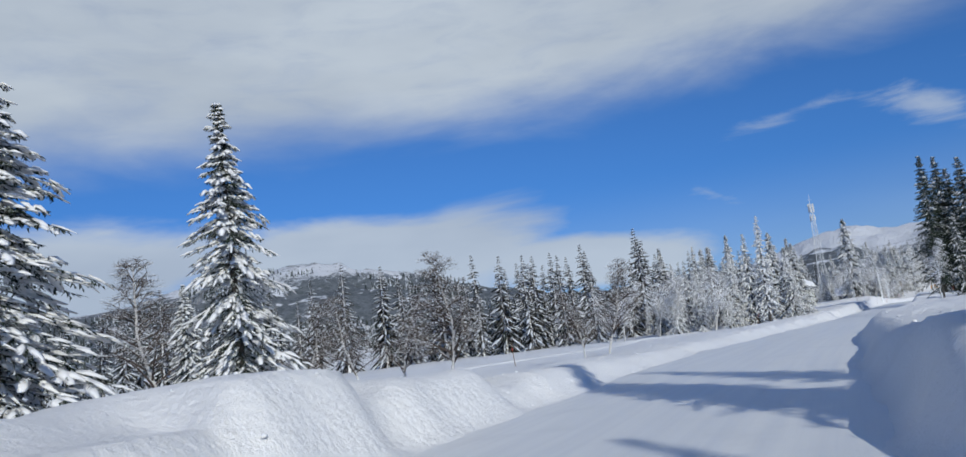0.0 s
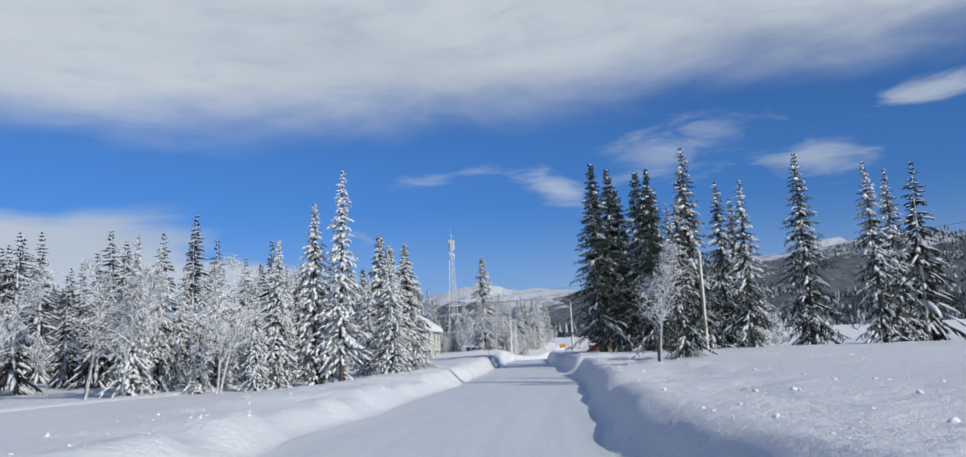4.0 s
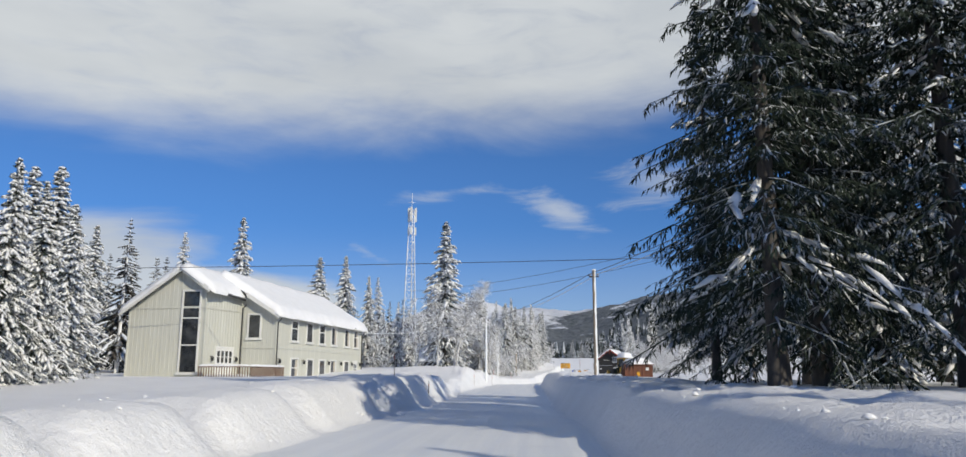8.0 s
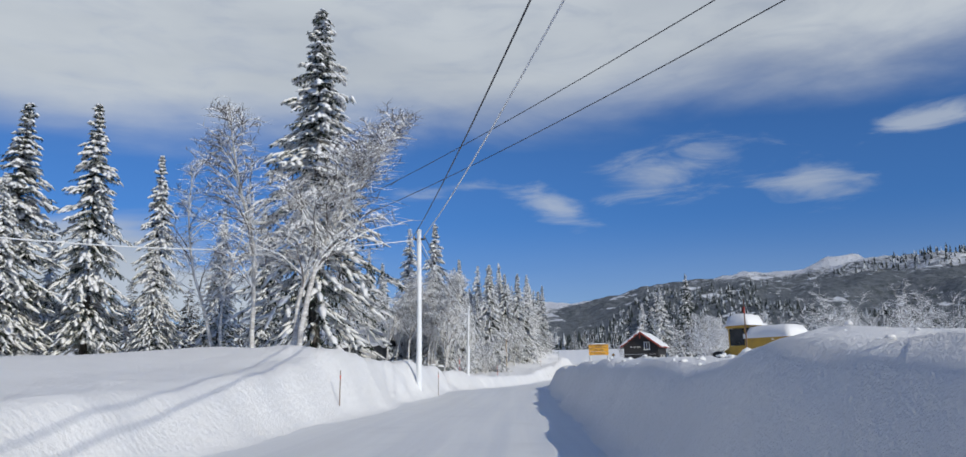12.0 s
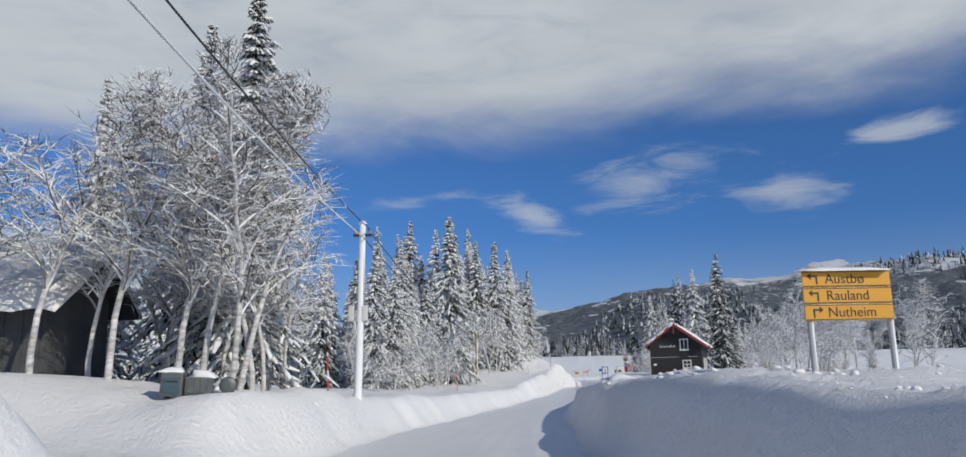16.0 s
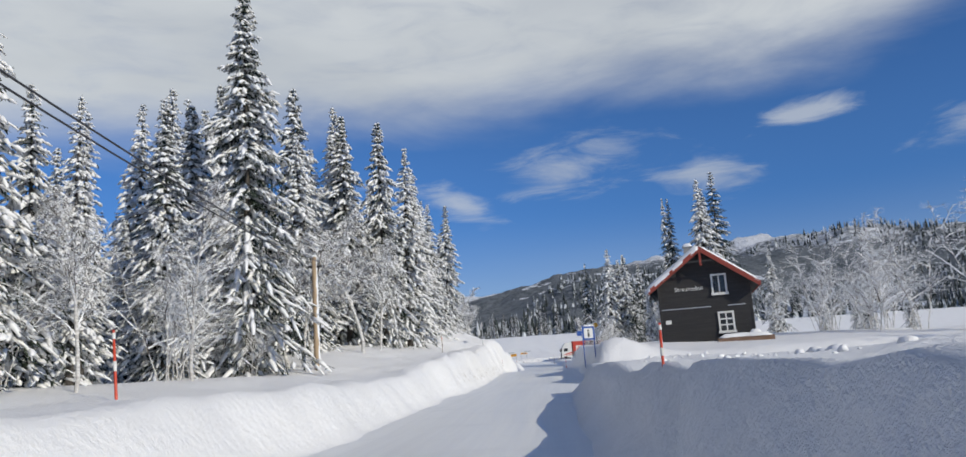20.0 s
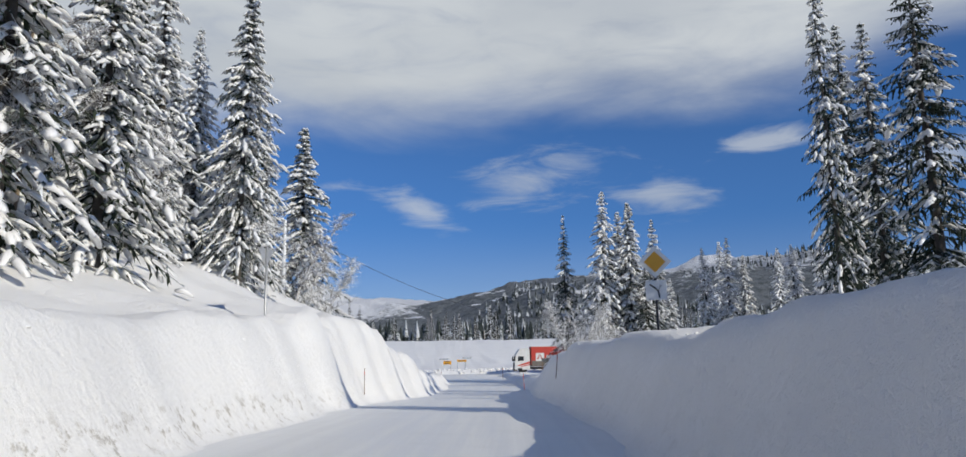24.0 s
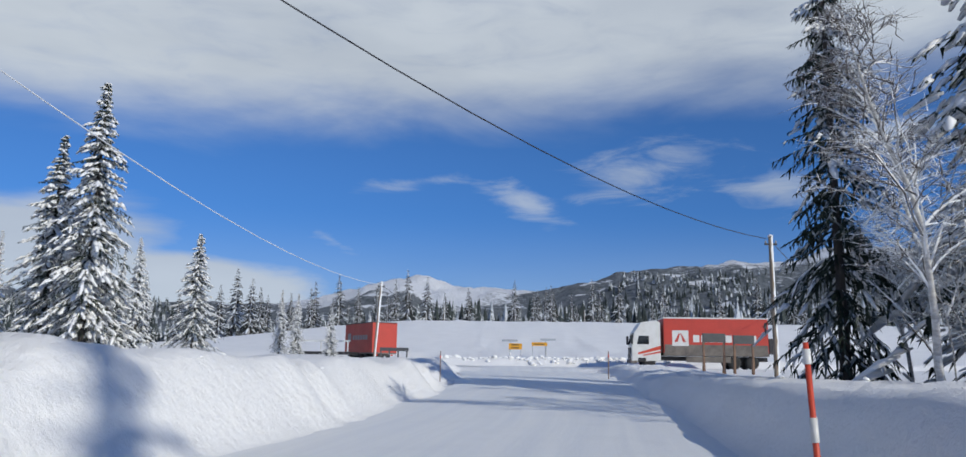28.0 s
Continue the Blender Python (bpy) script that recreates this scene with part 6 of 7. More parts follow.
def loader():
    """A yellow wheel loader, snowed in."""
    root = new("wheel_loader")
    prism("body", [(-2.6, 0.75), (0.4, 0.75), (0.4, 2.1), (-0.4, 2.3), (-2.5, 2.2), (-2.75, 1.6)], "x", -0.85, 0.85, YELLOW, root, "yellow engine cover", 0.05)
    cab = new("cab")
    cab.parent = root
    prism("shell", [(0.4, 1.0), (1.75, 1.0), (1.75, 1.7), (0.4, 1.7)], "x", -0.72, 0.72, YELLOW, cab, "yellow lower cab", 0.03)
    for x in (-0.72, 0.64):
        for y in (0.42, 1.65):
            box("pillar", x, x + 0.08, y, y + 0.09, 1.7, 2.75, YELLOW, cab)
    box("pane", -0.63, 0.63, 0.46, 0.475, 1.72, 2.72, GLASS, cab, "cab glass", 0)
    box("pane", -0.63, 0.63, 1.68, 1.695, 1.72, 2.72, GLASS, cab, "cab glass", 0)
    for x in (-0.70, 0.685):
        box("pane", x, x + 0.015, 0.52, 1.64, 1.72, 2.72, GLASS, cab, "cab glass", 0)
    box("roof", -0.82, 0.82, 0.3, 1.85, 2.75, 2.9, YELLOW, cab, "yellow cab roof", 0.04)
    lumpy("roof_snow", -0.95, 0.95, 0.15, 2.0, 2.9, 0.75, SNOW_LOAD, cab, "dome of snow on the cab", 31)
    lumpy("snow", -1.0, 1.0, -2.85, 0.38, 2.3, 0.5, SNOW_LOAD, root, "deep snow on the engine cover", 33, 0.2)
    for x in (-1.0, 1.0):
        for y in (-1.7, 2.3):
            wheel = new("wheel")
            wheel.parent = root
            turned("tyre", [(0.4, -0.25), (0.62, -0.25), (0.7, -0.14), (0.7, 0.14), (0.62, 0.25), (0.4, 0.25)], RUBBER, wheel, at=(x, y, 0.7), axis="x", sides=22)
            turned("rim", [(0.1, -0.12), (0.4, -0.2), (0.42, 0.2), (0.1, 0.12)], YELLOW, wheel, at=(x, y, 0.7), axis="x", sides=16)
    for x in (-0.55, 0.45):
        prism("lift_arm", [(1.7, 1.35), (1.9, 1.6), (3.5, 0.75), (3.4, 0.5)], "x", x, x + 0.12, YELLOW, root, "yellow lift arm", 0.015)
    prism("bucket", [(3.3, 0.15), (4.4, 0.1), (4.45, 0.16), (3.6, 0.3), (3.5, 1.05), (3.35, 1.1)], "x", -1.3, 1.3, YELLOW, root, "yellow bucket", 0.01)
    lumpy("bucket_snow", -1.25, 1.25, 3.45, 4.4, 0.25, 0.75, SNOW_LOAD, root, "snow filling the bucket", 35)
    root.matrix_basis = Matrix.LocRotScale((11.2, 134.6, gz(11.2, 134.6) - 0.35), Euler((0, 0, radians(35))), (0.85, 0.85, 0.85))
    tagged(root, "yellow wheel loader snowed in behind the bank", "wheel loader")


loader()

# ---------------------------------------------------------------- poles and wires
POLES = {}


def utility_pole(key, x, y, top, arm=True, lean=0.0, box_on=False):
    root = new("utility_pole")
    z = gz(x, y) - 0.6
    tip = Vector((x + lean, y, top))
    rod("shaft", [(x, y, z), (x + lean * 0.5, y, (z + top) / 2), tip], [0.135, 0.12, 0.105], WHITE_POLE if key in "bcf" else WOOD_POLE if key == "d" else SNOWY_POLE, root, "wooden shaft plastered with snow", 12)
    turned("cap", [(0.13, 0.0), (0.135, 0.03), (0.07, 0.1)], SNOW_LOAD, root, "cap of snow", at=(x + lean, y, top))
    if arm:
        box("bracket", x + lean - 0.3, x + lean + 0.3, y - 0.05, y + 0.05, top - 0.42, top - 0.34, DARK_STEEL, root)
        for s in (-0.25, 0.25):
            turned("insulator", [(0.03, 0), (0.05, 0.03), (0.03, 0.07), (0.05, 0.1), (0.02, 0.14)], CONCRETE, root, at=(x + lean + s, y, top - 0.34), sides=8)
    if box_on:
        for s in (-1, 1):
            box("junction_box", x + s * 0.22 - 0.09, x + s * 0.22 + 0.09, y - 0.12, y + 0.1, top - 3.2, top - 2.7, TRUCK_WHITE, root, "white junction box", 0.03)
        rod("cable_down", [(x + 0.16, y - 0.05, top - 0.3), (x + 0.19, y - 0.06, top - 1.6), (x + 0.18, y - 0.05, top - 2.7)], 0.02, TRUCK_WHITE, root, "cable down the pole", 5)
        rod("cable_down", [(x - 0.1, y - 0.17, top - 3.2), (x - 0.02, y - 0.2, top - 3.6), (x - 0.3, y - 0.15, top - 4.0), (x - 0.16, y - 0.12, top - 4.6)], 0.025, TRUCK_WHITE, root, "loop of cable", 5)
    tagged(root, "wooden utility pole plastered with snow", "utility pole", "utility poles")
    POLES[key] = tip


for row in (("back", 11.8, 45.0, 8.1), ("far_right", 15.8, 98.0, 12.4), ("a", 3.9, 89.35, 7.95), ("b", -5.65, 130.4, 8.07), ("c", -5.88, 159.6, 6.75, True, 0.12, True), ("d", -4.3, 205.8, 5.85),
            ("e", -1.2, 247.1, 10.25), ("f", 0.55, 280.6, 11.85), ("g", 4.3, 347.8, 8.15, True, 0.5), ("h", 28.7, 318.3, 7.6), ("i", 3.0, 447.5, 13.3, False), ("j", 34, 455, 13.5, False)):
    utility_pole(*row)


def wire(a, b, sag, mat=WIRE, r=0.017):
    a, b = Vector(a), Vector(b)
    root = new("overhead_wire")
    pts = [a.lerp(b, i / 16) - Vector((0, 0, sag * 4 * (i / 16) * (1 - i / 16))) for i in range(17)]
    rod("strand", pts, r, mat, root, sides=5)
    tagged(root, "thin overhead cable white with rime" if mat is RIMED_WIRE else "thin dark overhead cable between poles", "cable", "overhead cables")


off = lambda k, dx, dz=-0.2: POLES[k] + Vector((dx, 0, dz))
for a, b, s, m in ((off("back", -0.25), off("a", -0.25), 0.5, WIRE), (off("back", 0.25), off("a", 0.25), 0.6, RIMED_WIRE), (off("a", -0.25), off("b", -0.25), 0.5, WIRE), (off("a", 0.25), off("b", 0.25), 0.6, RIMED_WIRE),
                   (off("far_right", -0.25), (-19.1, 157.0, 14.0), 0.9, WIRE), (off("far_right", 0.25, -0.9), (-18.9, 157.0, 12.8), 1.0, WIRE), (off("far_right", 0), (48, 40, 12), 1.0, WIRE), (off("far_right", 0.2, -0.6), (48, 40, 11), 1.0, WIRE),
                   ((45, 84.4, 9.2), (-24.3, 86.2, 7.9), 0.35, WIRE), (off("b", -0.25), off("c", -0.25), 0.5, WIRE), (off("b", 0.25), off("c", 0.25), 0.5, WIRE), (off("b", 0.1, -0.55), off("c", 0.1, -0.5), 0.55, RIMED_WIRE),
                   (off("b", -0.2, -0.4), (-16.15, 113.2, 5.3), 0.5, RIMED_WIRE), (off("c", -0.2), off("d", -0.2), 0.7, WIRE), (off("c", 0.2), off("d", 0.2), 0.8, WIRE), (off("d", 0), off("e", 0), 0.8, WIRE), (off("e", 0), off("f", 0), 0.7, WIRE),
                   (off("f", 0.1), off("h", -0.2, -0.1), 2.0, WIRE), (off("f", -0.1), off("g", 0), 2.2, RIMED_WIRE), (off("g", 0), off("i", 0), 1.4, WIRE), (off("h", 0), (60, 380, 10), 1.0, WIRE)):
    wire(a, b, s, m, 0.022 if m is RIMED_WIRE else 0.019)

# ---------------------------------------------------------------- signs and markers


def direction_sign():
    root = new("direction_sign")
    for i, word in enumerate(("Nutheim", "Rauland", "Austbø")):
        z = 0.24 * i
        p = box("panel", -0.65, 0.65, -0.02, 0.0, z, z + 0.23, SIGN_YELLOW, root, "yellow panel with black lettering", 0.006)
        for a, b, c, d in ((-0.64, 0.64, z + 0.008, z + 0.018), (-0.64, 0.64, z + 0.212, z + 0.222)):
            box("border", a, b, -0.024, -0.0205, c, d, BLACK, p, bevel=0)
        lettering("letters", word, 0.2, BLACK, p, Matrix.Translation((-0.32, -0.0225, z + 0.05)) @ Euler((radians(90), 0, 0)).to_matrix().to_4x4(), 0.0015)
        k = -1 if i else 1
        x = -0.48
        box("arrow", x - 0.012 - 0.04 * k, x + 0.012 - 0.04 * k, -0.024, -0.0205, z + 0.04, z + 0.15, BLACK, p, bevel=0)
        box("arrow", min(x - 0.052 * k, x + 0.05 * k), max(x - 0.052 * k, x + 0.05 * k), -0.0245, -0.021, z + 0.14, z + 0.165, BLACK, p, bevel=0)
        prism("arrow", [(x + 0.04 * k, z + 0.105), (x + 0.1 * k, z + 0.152), (x + 0.04 * k, z + 0.2)], "y", -0.024, -0.0205, BLACK, p)
    for x in (-0.56, 0.62):
        rod("post", [(x, 0.05, -1.9), (x, 0.05, 0.74)], 0.045, SNOWY_STEEL, root, "steel post white with snow")
    lumpy("snow", -0.66, 0.7, -0.05, 0.09, 0.71, 0.06, SNOW_LOAD, root, "ridge of snow on the edge", 3)
    root.matrix_basis = Matrix.LocRotScale((3.95, 146.0, 2.33), Euler((0, 0, radians(5))), None)
    tagged(root, "yellow direction sign with three place names on snowy posts", "road sign")


direction_sign()


def info_sign():
    root = new("information_sign")
    box("board", -0.34, 0.34, -0.015, 0.015, 0, 0.72, BLUE, root, "blue board", 0.01)
    box("field", -0.24, 0.24, -0.022, -0.0155, 0.1, 0.62, WHITE_PAINT, root, "white field", 0.004)
    box("symbol_stem", -0.05, 0.05, -0.028, -0.0225, 0.17, 0.4, BLACK, root, "black letter i", 0)
    box("symbol_dot", -0.05, 0.05, -0.028, -0.0225, 0.45, 0.54, BLACK, root, "dot of the letter", 0)
    for x in (-0.3, 0.3):
        rod("post", [(x, 0.04, -1.4), (x, 0.04, 0.75)], 0.03, BLUE, root, "blue post")
    box("side_arrow", -0.62, -0.36, -0.015, 0.015, 0.25, 0.5, BLUE, root, "small blue arrow plate", 0.006)
    lumpy("snow", -0.35, 0.35, -0.06, 0.06, 0.73, 0.07, SNOW_LOAD, root, "snow on the edge", 4)
    x, y = 8.3, 215.0
    root.matrix_basis = Matrix.LocRotScale((x, y, 2.0), Euler((0, 0, radians(8))), None)
    tagged(root, "blue information sign with a white field on two posts", "road sign")


info_sign()


def priority_sign():
    root = new("priority_sign")
    d = 0.42
    prism("plate", [(0, -d), (d, 0), (0, d), (-d, 0)], "y", -0.012, 0.0, WHITE_PAINT, root, "white diamond plate")
    prism("rim", [(0, -d), (d, 0), (0, d), (-d, 0)], "y", -0.004, 0.008, BLACK, root, "black back and rim")
    q = d * 0.66
    prism("centre", [(0, -q), (q, 0), (0, q), (-q, 0)], "y", -0.018, -0.0125, SIGN_YELLOW, root, "yellow diamond")
    box("under_plate", -0.27, 0.27, -0.012, 0.0, -0.98, -0.48, WHITE_PAINT, root, "white plate with the course of the main road", 0.006)
    rod("course", [(0.08, -0.018, -0.93), (0.06, -0.018, -0.78), (-0.02, -0.018, -0.68), (-0.16, -0.018, -0.58)], 0.022, BLACK, root, "black road line", 5)
    rod("course_side", [(0.05, -0.018, -0.76), (0.12, -0.018, -0.6)], 0.011, BLACK, root, "thin side road line", 5)
    rod("post", [(0, 0.03, -2.9), (0, 0.03, 0.2)], 0.033, DARK_STEEL, root, "grey post")
    root.matrix_basis = Matrix.LocRotScale((14.8, 246.1, 4.06), Euler((0, 0, radians(-10))), None)
    tagged(root, "yellow and white diamond priority sign with a plate below", "road sign")


priority_sign()


def turned_sign():
    root = new("road_sign")
    prism("plate", [(0, -0.32), (0.36, 0.26), (-0.36, 0.26)], "y", 0, 0.012, STEEL, root, "bare grey back of a warning sign")
    rod("post", [(0, -0.03, -2.2), (0, -0.03, 0.35)], 0.035, STEEL, root, "grey post")
    turned("cap", [(0.06, 0), (0.07, 0.05), (0.03, 0.11)], SNOW_LOAD, root, "cap of snow", at=(0, -0.03, 0.35))
    root.matrix_basis = Matrix.LocRotScale((4.4, 250.0, gz(4.4, 250.0) + 1.75), Euler((0, 0, radians(60))), None)
    tagged(root, "grey back of a road sign on its post in the snow", "road sign")


turned_sign()


def yellow_board(x0, x1, y, z0, z1, foot, thin, seed):
    root = new("direction_board")
    box("panel", x0, x1, y - 0.02, y, z0, z1, SIGN_YELLOW, root, "yellow panel", 0.008)
    n = 1 if thin else 2
    for i in range(n):
        z = z0 + (z1 - z0) * (i + 0.35) / n
        box("text_bar", x0 + 0.25, x1 - 0.3, y - 0.026, y - 0.0205, z, z + 0.1, BLACK, root, "black line of writing", 0)
    for x in (x0 + 0.1, x1 - 0.1):
        rod("post", [(x, y + 0.05, foot), (x, y + 0.05, z1 + 0.02)], 0.04, STEEL, root, "grey post")
    box("upper_plate", x0 - 0.7 if not thin else x0 + 0.9, x0 + 0.9 if not thin else x1 + 0.9, y + 0.1, y + 0.115, z1 + 0.18, z1 + 0.4, STEEL, root, "pale plate behind", 0.006)
    rod("upper_post", [(x0 + 0.15 if not thin else x1 - 0.2, y + 0.13, foot), (x0 + 0.15 if not thin else x1 - 0.2, y + 0.13, z1 + 0.42)], 0.035, STEEL, root)
    tagged(root, "yellow direction board on two posts beyond the junction", "road sign", "boards at the junction")


yellow_board(16.15, 17.5, 360.0, 2.75, 3.35, gz(17, 360) - 0.4, False, 1)
yellow_board(18.5, 20.1, 360.3, 3.15, 3.5, gz(19, 360) - 0.4, True, 2)


def marker(x, y, h, thick=0.017, lean=(0.0, 0.0), bands=False):
    root = new("snow_marker")
    z = gz(x, y) - 0.35
    at = lambda q: Vector((x + lean[0] * q, y + lean[1] * q, z + (h + 0.35) * q))
    rod("stake", [at(0), at(1)], [thick, thick * 0.8], RED_STICK if bands else DECK_WOOD, root, "red plastic stake" if bands else "dark reddish stake", 8)
    if bands:
        for a, b in ((0.55, 0.66), (0.9, 0.97)):
            rod("band", [at(a), at(b)], thick * 1.15, TRUCK_WHITE, root, "white reflective band", 8)
    else:
        rod("band", [at(0.82), at(0.9)], thick * 1.1, RED_STICK, root, "red reflective band", 8)
    tagged(root, "red and white snow marker at the road edge" if bands else "thin wooden snow marker leaning in the bank", "snow marker", "snow markers")


for row in [(-13.5, -18, 1.0, 0.02, (-0.1, 0)), (-9.6, 20.0, 0.95, 0.02, (0.22, 0)), (-5.2, 79.8, 1.0, 0.02, (0.02, 0)),
            (-5.7, 73, 1.3, 0.016), (-5.9, 116.5, 1.0, 0.018, (0.02, 0)), (-5.2, 134, 1.2, 0.016), (-6.35, 157.7, 1.35, 0.026, (-0.06, 0), True), (-4.75, 188, 1.2, 0.028, (-0.08, 0), True), (3.15, 182.9, 0.45, 0.018, (0.01, 0), True),
            (0.6, 222, 1.2, 0.018), (6.9, 260, 1.1, 0.016), (14.5, 258, 1.25, 0.018, (0.16, 0)), (7.6, 288, 0.5, 0.02, (0, 0), True), (20.7, 319, 1.4, 0.03), (17.95, 286.5, 1.4, 0.03, (-0.08, 0), True), (13.0, 311, 1.2, 0.018), (4.0, 110, 1.2, 0.016),
            (4.6, 41, 1.1, 0.016, (0.1, 0))]:
    marker(*row)


def mailboxes():
    """Two dented boxes that the plough has half buried."""
    root = new("mailbox_stand")
    near = box("box", -0.50, -0.10, -0.30, 0.16, 0.86, 1.32, BOX_GREY, root, "dark grey sheet-metal box", 0.02)
    box("flap", -0.46, -0.14, -0.318, -0.303, 0.92, 1.22, BLUE_GREY, near, "bluish front flap", 0.006)
    box("slot", -0.42, -0.18, -0.324, -0.319, 1.13, 1.16, BLACK, near, "", 0)
    far = box("box", -0.07, 0.44, -0.18, 0.22, 0.92, 1.24, BOX_GREY, root, "long grey sheet-metal box", 0.02)
    for i in range(4):
        box("rib", -0.02 + 0.12 * i, 0.02 + 0.12 * i, -0.194, -0.182, 0.94, 1.22, BOX_GREY, far, "", 0.004)
    for x in (-0.4, 0.35):
        rod("post", [(x, 0, -0.4), (x, 0, 0.9)], 0.05, POLE_WOOD, root)
    lumpy("snow", -0.5, -0.08, -0.24, 0.18, 1.32, 0.09, SNOW_LOAD, root, "thin snow on the lid", 6)
    lumpy("snow", -0.09, 0.46, -0.16, 0.24, 1.24, 0.12, SNOW_LOAD, root, "thin snow on the lid", 7)
    turned("round_plate", [(0.02, 0.02), (0.15, 0.03), (0.17, 0.0), (0.15, -0.03), (0.02, -0.02)], BOX_GREY, root, "round grey tube end", at=(0.72, -0.05, 1.1), axis="y", sides=18)
    rod("arm", [(0.44, 0, 1.1), (0.72, -0.03, 1.1)], 0.03, STEEL, root)
    root.matrix_basis = Matrix.LocRotScale((-7.3, 149.9, 0.55), Euler((0.05, 0.06, 0.25)), None)
    tagged(root, "dark grey mailboxes half buried in the snow bank", "mailbox")


mailboxes()


def thin_mast():
    root = new("weather_mast")
    rod("tube", [(9.4, 105, 0.8), (9.4, 105, 4.2)], 0.045, SNOWY_STEEL, root, "white tube")
    box("crossbar", 9.29, 9.51, 104.96, 105.04, 4.2, 4.26, TRUCK_WHITE, root, "short white crossbar", 0.01)
    box("sensor", 9.28, 9.36, 104.95, 105.05, 4.262, 4.72, TRUCK_WHITE, root, "white sensor head", 0.02)
    box("sensor", 9.44, 9.52, 104.95, 105.05, 4.262, 4.62, TRUCK_WHITE, root, "white sensor head", 0.02)
    tagged(root, "slim white mast with an instrument head", "mast")


thin_mast()


def notice_stand(x, y, w, turn):
    root = new("notice_board")
    box("board", -w / 2, w / 2, -0.03, 0.03, 1.55, 2.0, GREY_BOARD, root, "dark back of the board")
    for s in (-1, 1):
        box("post", s * w / 2 * 0.9 - 0.05, s * w / 2 * 0.9 + 0.05, 0.03, 0.12, -0.5, 2.0, DECK_WOOD, root)
        rod("strut", [(s * w / 2 * 0.9, 0.08, 1.4), (s * w / 2 * 0.9 + 0.25, 0.9, -0.3)], 0.035, DECK_WOOD, root, sides=6)
    root.matrix_basis = Matrix.LocRotScale((x, y, gz(x, y)), Euler((0, 0, turn)), None)
    tagged(root, "dark wooden notice board seen from behind", "notice board")


notice_stand(26.2, 320.0, 1.2, 0.15)
notice_stand(28.0, 321.0, 1.1, 0.1)

# ---------------------------------------------------------------- lorries at the junction


def wheels(root, places, r=0.5, w=0.3):
    for x, y in places:
        wheel = new("wheel")
        wheel.parent = root
        turned("tyre", [(r * 0.55, -w / 2), (r * 0.9, -w / 2), (r, -w * 0.3), (r, w * 0.3), (r * 0.9, w / 2), (r * 0.55, w / 2)], RUBBER, wheel, at=(x, y, r), axis="y", sides=24)
        turned("rim", [(0.08, -w * 0.3), (r * 0.5, -w * 0.45), (r * 0.56, w * 0.45), (0.08, w * 0.3)], STEEL, wheel, at=(x, y, r), axis="y", sides=18)


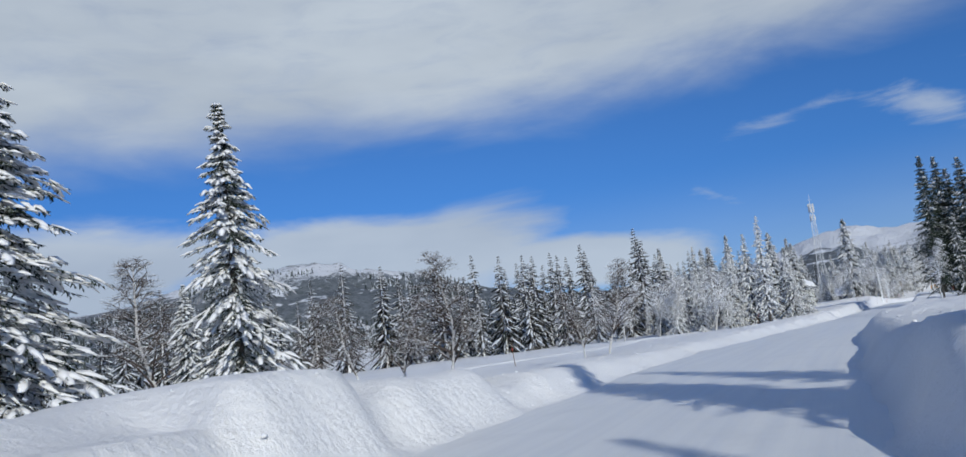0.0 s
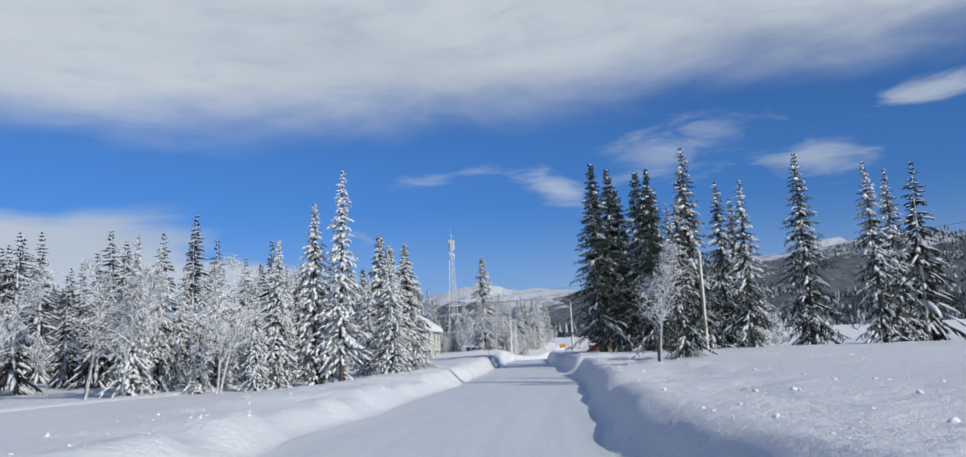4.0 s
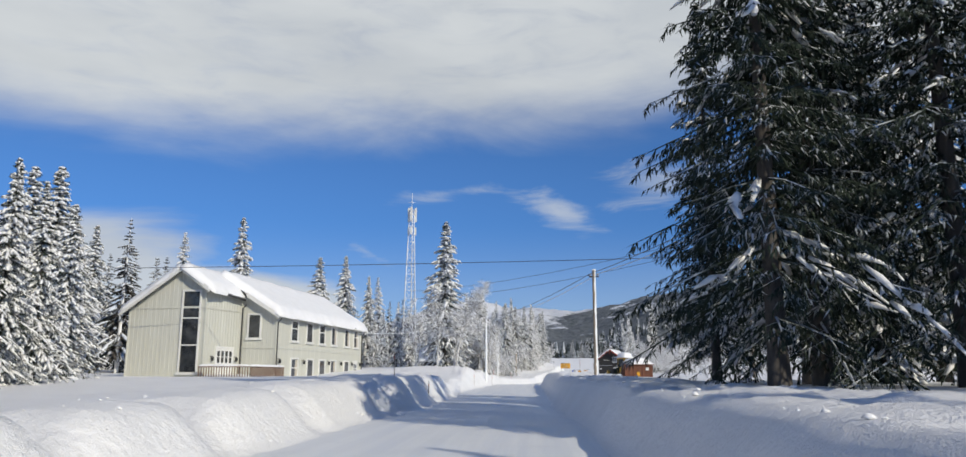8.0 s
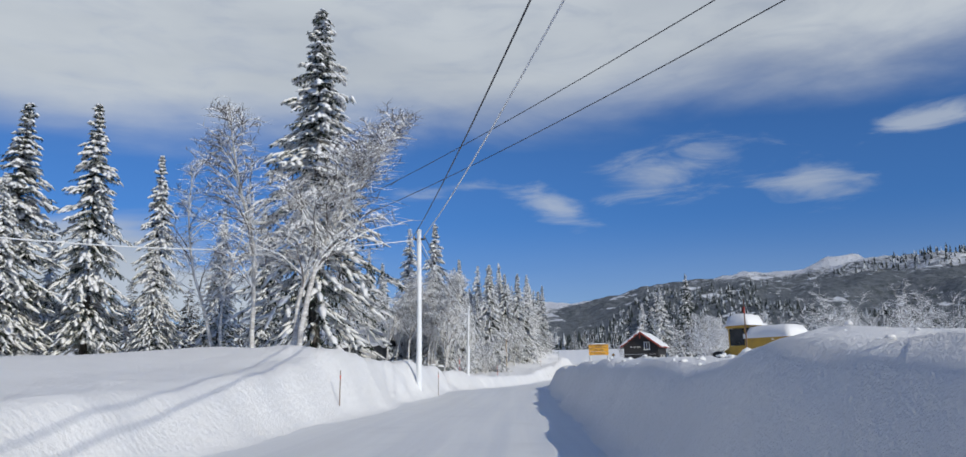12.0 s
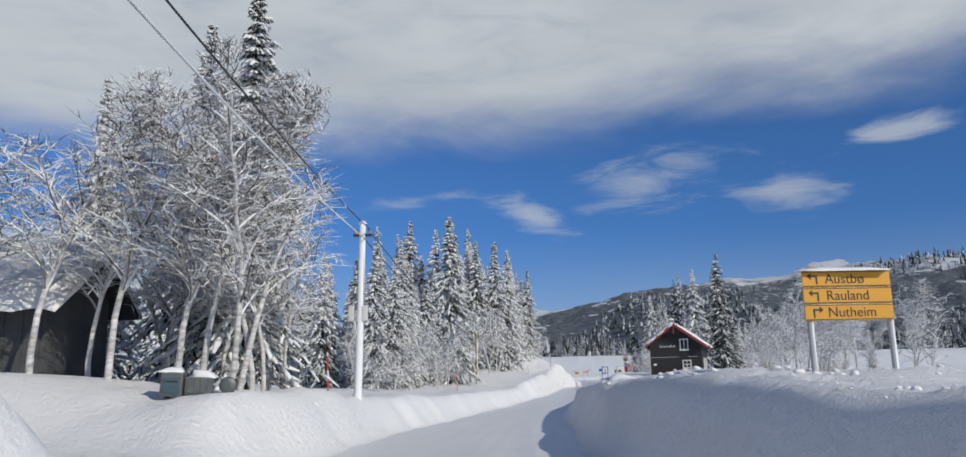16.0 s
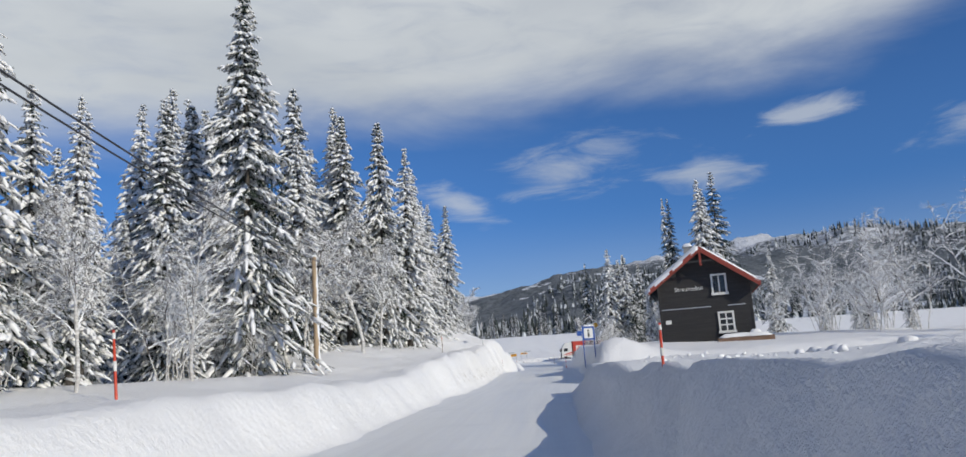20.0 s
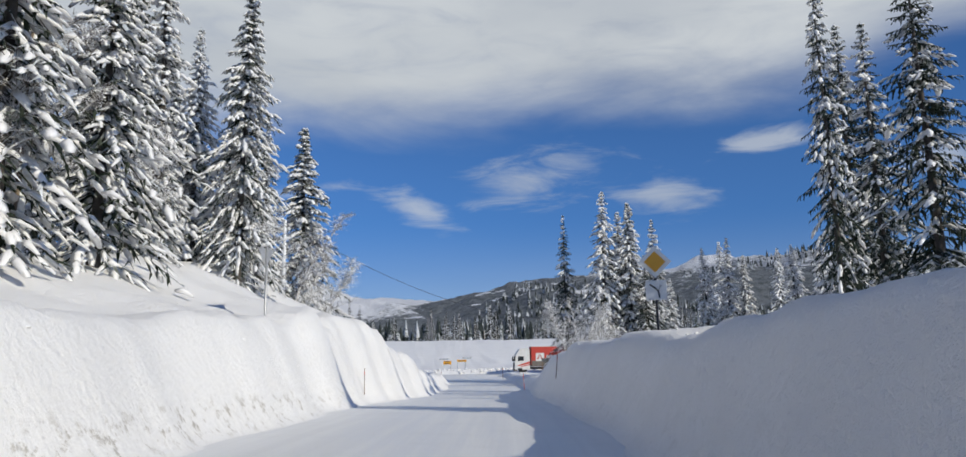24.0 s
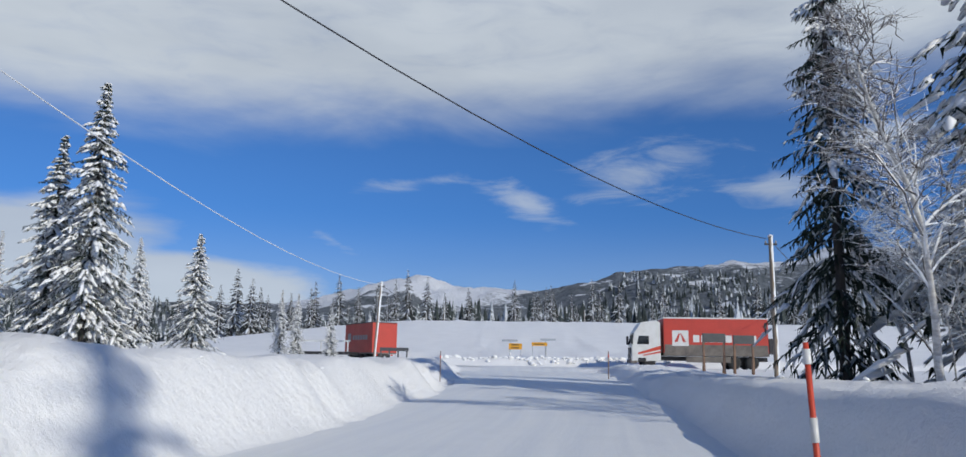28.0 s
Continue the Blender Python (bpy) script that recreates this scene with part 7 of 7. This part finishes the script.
def lorry():
    """A lorry that faces -x; its left side is turned to -y."""
    root = new("lorry")
    box("chassis", 0.6, 10.6, -0.45, 0.45, 0.62, 0.95, DARK_STEEL, root)
    cab = new("cab")
    cab.parent = root
    prism("shell", [(0.0, 0.55), (2.25, 0.55), (2.25, 3.55), (1.9, 3.72), (0.75, 3.55), (0.22, 2.75), (0.06, 1.7)], "y", -1.22, 1.22, TRUCK_WHITE, cab, "white cab with a roof fairing", 0.06)
    prism("windscreen", [(0.12, 1.85), (0.05, 1.85), (0.2, 2.72), (0.28, 2.72)], "y", -1.08, 1.08, GLASS, cab, "dark windscreen")
    for s in (-1, 1):
        prism("side_window", [(0.42, 1.85), (1.35, 1.85), (1.35, 2.5), (0.58, 2.5)], "y", s * 1.222, s * 1.234, GLASS, cab, "dark side window")
        prism("stripe", [(0.5, 1.05), (2.24, 1.45), (2.24, 1.75), (0.5, 1.2)], "y", s * 1.222, s * 1.228, RED_STICK, cab, "red stripe")
        prism("stripe", [(0.9, 0.95), (2.24, 1.2), (2.24, 1.34), (0.9, 1.04)], "y", s * 1.222, s * 1.228, RED_STICK, cab, "red stripe")
        box("mirror", -0.08, 0.1, s * 1.28, s * 1.45, 1.85, 2.55, BLACK, cab, "black mirror housing", 0.03)
        box("headlight", -0.03, 0.08, s * 0.75, s * 1.12, 0.85, 1.1, STEEL, cab, "headlight", 0.02)
        box("step", 0.5, 1.1, s * 1.2, s * 1.26, 0.5, 0.8, BLACK, cab)
    box("grille", -0.03, 0.05, -0.7, 0.7, 0.75, 1.6, BLACK, cab, "dark grille", 0.02)
    box("bumper", -0.08, 0.4, -1.2, 1.2, 0.38, 0.72, GRIME, cab, "grimy bumper", 0.04)
    body = new("cargo_body")
    body.parent = root
    box("box", 2.5, 10.5, -1.27, 1.27, 1.12, 3.9, RED_TARP, body, "red tarpaulin sides", 0.04)
    box("top_rail", 2.48, 10.52, -1.29, 1.29, 3.86, 3.97, TRUCK_WHITE, body, "pale top rail", 0.02)
    box("bottom_rail", 2.48, 10.52, -1.29, 1.29, 1.0, 1.22, GRIME, body, "grimy bottom rail", 0.02)
    box("grime_band", 2.55, 10.45, -1.278, -1.272, 1.22, 1.85, GRIME, body, "band of road grime", 0)
    for i in range(9):
        box("strap", 3.0 + i * 0.85, 3.05 + i * 0.85, -1.295, -1.275, 1.0, 1.35, GRIME, body, bevel=0)
    box("emblem", 3.15, 4.4, -1.284, -1.279, 1.75, 2.95, TRUCK_WHITE, body, "white square emblem", 0)
    prism("emblem_mark", [(3.3, 2.05), (3.55, 2.05), (3.75, 2.7), (3.68, 2.75)], "y", -1.290, -1.2845, RED_TARP, body)
    prism("emblem_mark", [(3.85, 2.7), (3.78, 2.75), (3.95, 2.05), (4.2, 2.05)], "y", -1.290, -1.2845, RED_TARP, body)
    for i in range(8):
        x = 4.75 + i * 0.62
        box("emblem_bar", x, x + 0.48, -1.284, -1.279, 2.05, 2.6, TRUCK_WHITE, body, "white block of the trade mark", 0)
    box("rear_frame", 10.55, 10.9, -1.2, 1.2, 1.2, 2.4, DARK_STEEL, root, "tail lift folded up", 0.03)
    box("side_guard", 4.2, 7.6, -1.2, -1.14, 0.5, 0.95, GRIME, root)
    wheels(root, [(1.35, s) for s in (-1.05, 1.05)] + [(x, s) for x in (7.9, 9.25) for s in (-1.0, 1.0)])
    root.matrix_basis = Matrix.LocRotScale((25.6, 342.6, 1.06), Euler((0, 0, radians(-2))), None)
    tagged(root, "white lorry with a red tarpaulin body on the main road", "lorry")


lorry()


def parked_lorry():
    """Seen from its rear corner; it faces +x in its own frame."""
    root = new("box_trailer")
    box("box", -6.5, 0, -1.25, 1.25, 1.1, 3.95, RED_TARP, root, "dark red sides and bright red rear", 0.04)
    for s in (-1.26, 1.22):
        box("rear_post", -0.02, 0.03, s, s + 0.06, 1.05, 3.97, RED_STICK, root, "red corner post")
    box("top_rail", -6.5, 0.03, -1.27, 1.27, 3.9, 3.99, DARK_STEEL, root)
    box("chassis", -6.8, -0.1, -0.5, 0.5, 0.7, 1.05, DARK_STEEL, root)
    box("bottom_rail", -6.5, 0.03, -1.27, 1.27, 1.02, 1.14, GRIME, root)
    box("emblem", -5.8, -5.0, -1.262, -1.256, 2.2, 3.0, CONCRETE, root, "pale square emblem", 0)
    for i in range(6):
        box("emblem_bar", -4.6 + i * 0.6, -4.15 + i * 0.6, -1.262, -1.256, 2.35, 2.8, CONCRETE, root, "pale block of the trade mark", 0)
    for s in (-0.9, 0.7):
        box("tail_light", 0.0, 0.05, s, s + 0.2, 0.85, 0.98, RED_STICK, root, "red tail light")
    wheels(root, [(x, s) for x in (-1.5, -2.8, -5.6) for s in (-1.0, 1.0)])
    root.matrix_basis = Matrix.LocRotScale((4.35, 353.6, 1.0), Euler((0, 0, radians(-56))), None)
    tagged(root, "red box trailer parked beyond the junction, its side in shade", "trailer")
    flat = new("flatbed_trailer")
    box("bed", -5.5, 0, -1.2, 1.2, 0.9, 1.15, DARK_STEEL, flat, "dark low bed")
    for x in (-5.4, -2.8, -0.2):
        box("stake", x - 0.05, x + 0.05, -1.22, -1.12, 1.15, 2.2, TRUCK_WHITE, flat, "pale side stake")
    box("rail", -5.5, 0, -1.22, -1.14, 2.05, 2.2, TRUCK_WHITE, flat, "pale side rail")
    wheels(flat, [(x, s) for x in (-1.5, -4.2) for s in (-0.9, 0.9)], 0.4)
    flat.matrix_basis = Matrix.LocRotScale((1.6, 353.0, 1.0), Euler((0, 0, radians(-8))), None)
    tagged(flat, "dark low flatbed trailer with pale rails in the snow", "trailer")


parked_lorry()


def stub_fence():
    root = new("post_fence")
    for i in range(4):
        x = 5.0 + i * 0.75
        box("post", x - 0.06, x + 0.06, 347.4, 347.5, 0.6, 2.5, GREY_BOARD, root)
    box("rail", 4.9, 7.4, 347.38, 347.42, 2.2, 2.5, GREY_BOARD, root)
    tagged(root, "short dark post fence beside the main road", "fence")


stub_fence()

# ---------------------------------------------------------------- lumps of snow thrown up by the plough


def clods():
    rnd = random.Random(17)
    s = Soup()
    for a, b, n, side in ((70, 203, 4200, 1), (-45, 70, 1300, 1), (213, 300, 500, 1), (-45, 85, 1300, -1), (290, 330, 150, -1), (300, 330, 120, 1), (210, 262, 160, -1)):
        for i in range(n):
            y = rnd.uniform(a, b)
            edge = float(lerp_table(y, SIDES, 5 if side > 0 else 1))
            d = edge + (rnd.uniform(1.0, 4.6) if y > 70 or side < 0 else 1.0 + 9.0 * rnd.random() ** 1.5) - (0.7 if side < 0 else 0.0)
            x = float(lane(y)) + side * d
            q = (0.014 + 0.07 * rnd.random() ** 4) * (0.6 if side < 0 else 0.65 if y < 70 else 0.85)
            z = gz(x, y)
            s.pad(Vector((x, y, z)), Vector((q, q * rnd.uniform(-0.3, 0.3), 0)) * 1.2, Vector((q * rnd.uniform(-0.3, 0.3), q, 0)), Vector((q * rnd.uniform(-0.4, 0.4), q * rnd.uniform(-0.4, 0.4), q * rnd.uniform(0.5, 1.0))), rnd, 5)
    for i in range(260):
        y, x = rnd.uniform(347.5, 352), rnd.uniform(10, 30)
        q = 0.1 + 0.25 * rnd.random() ** 2
        s.pad(Vector((x, y, gz(x, y))), Vector((q, 0, 0)), Vector((0, q, 0)), Vector((0, 0, q * 0.8)), rnd)
    me = mesh_of("snow_clods", s.v, s.f, SNOW_LOAD, False)
    tagged(new("snow_clods", me), "loose clods of snow thrown up by the plough", "snow", kind="stuff")


clods()
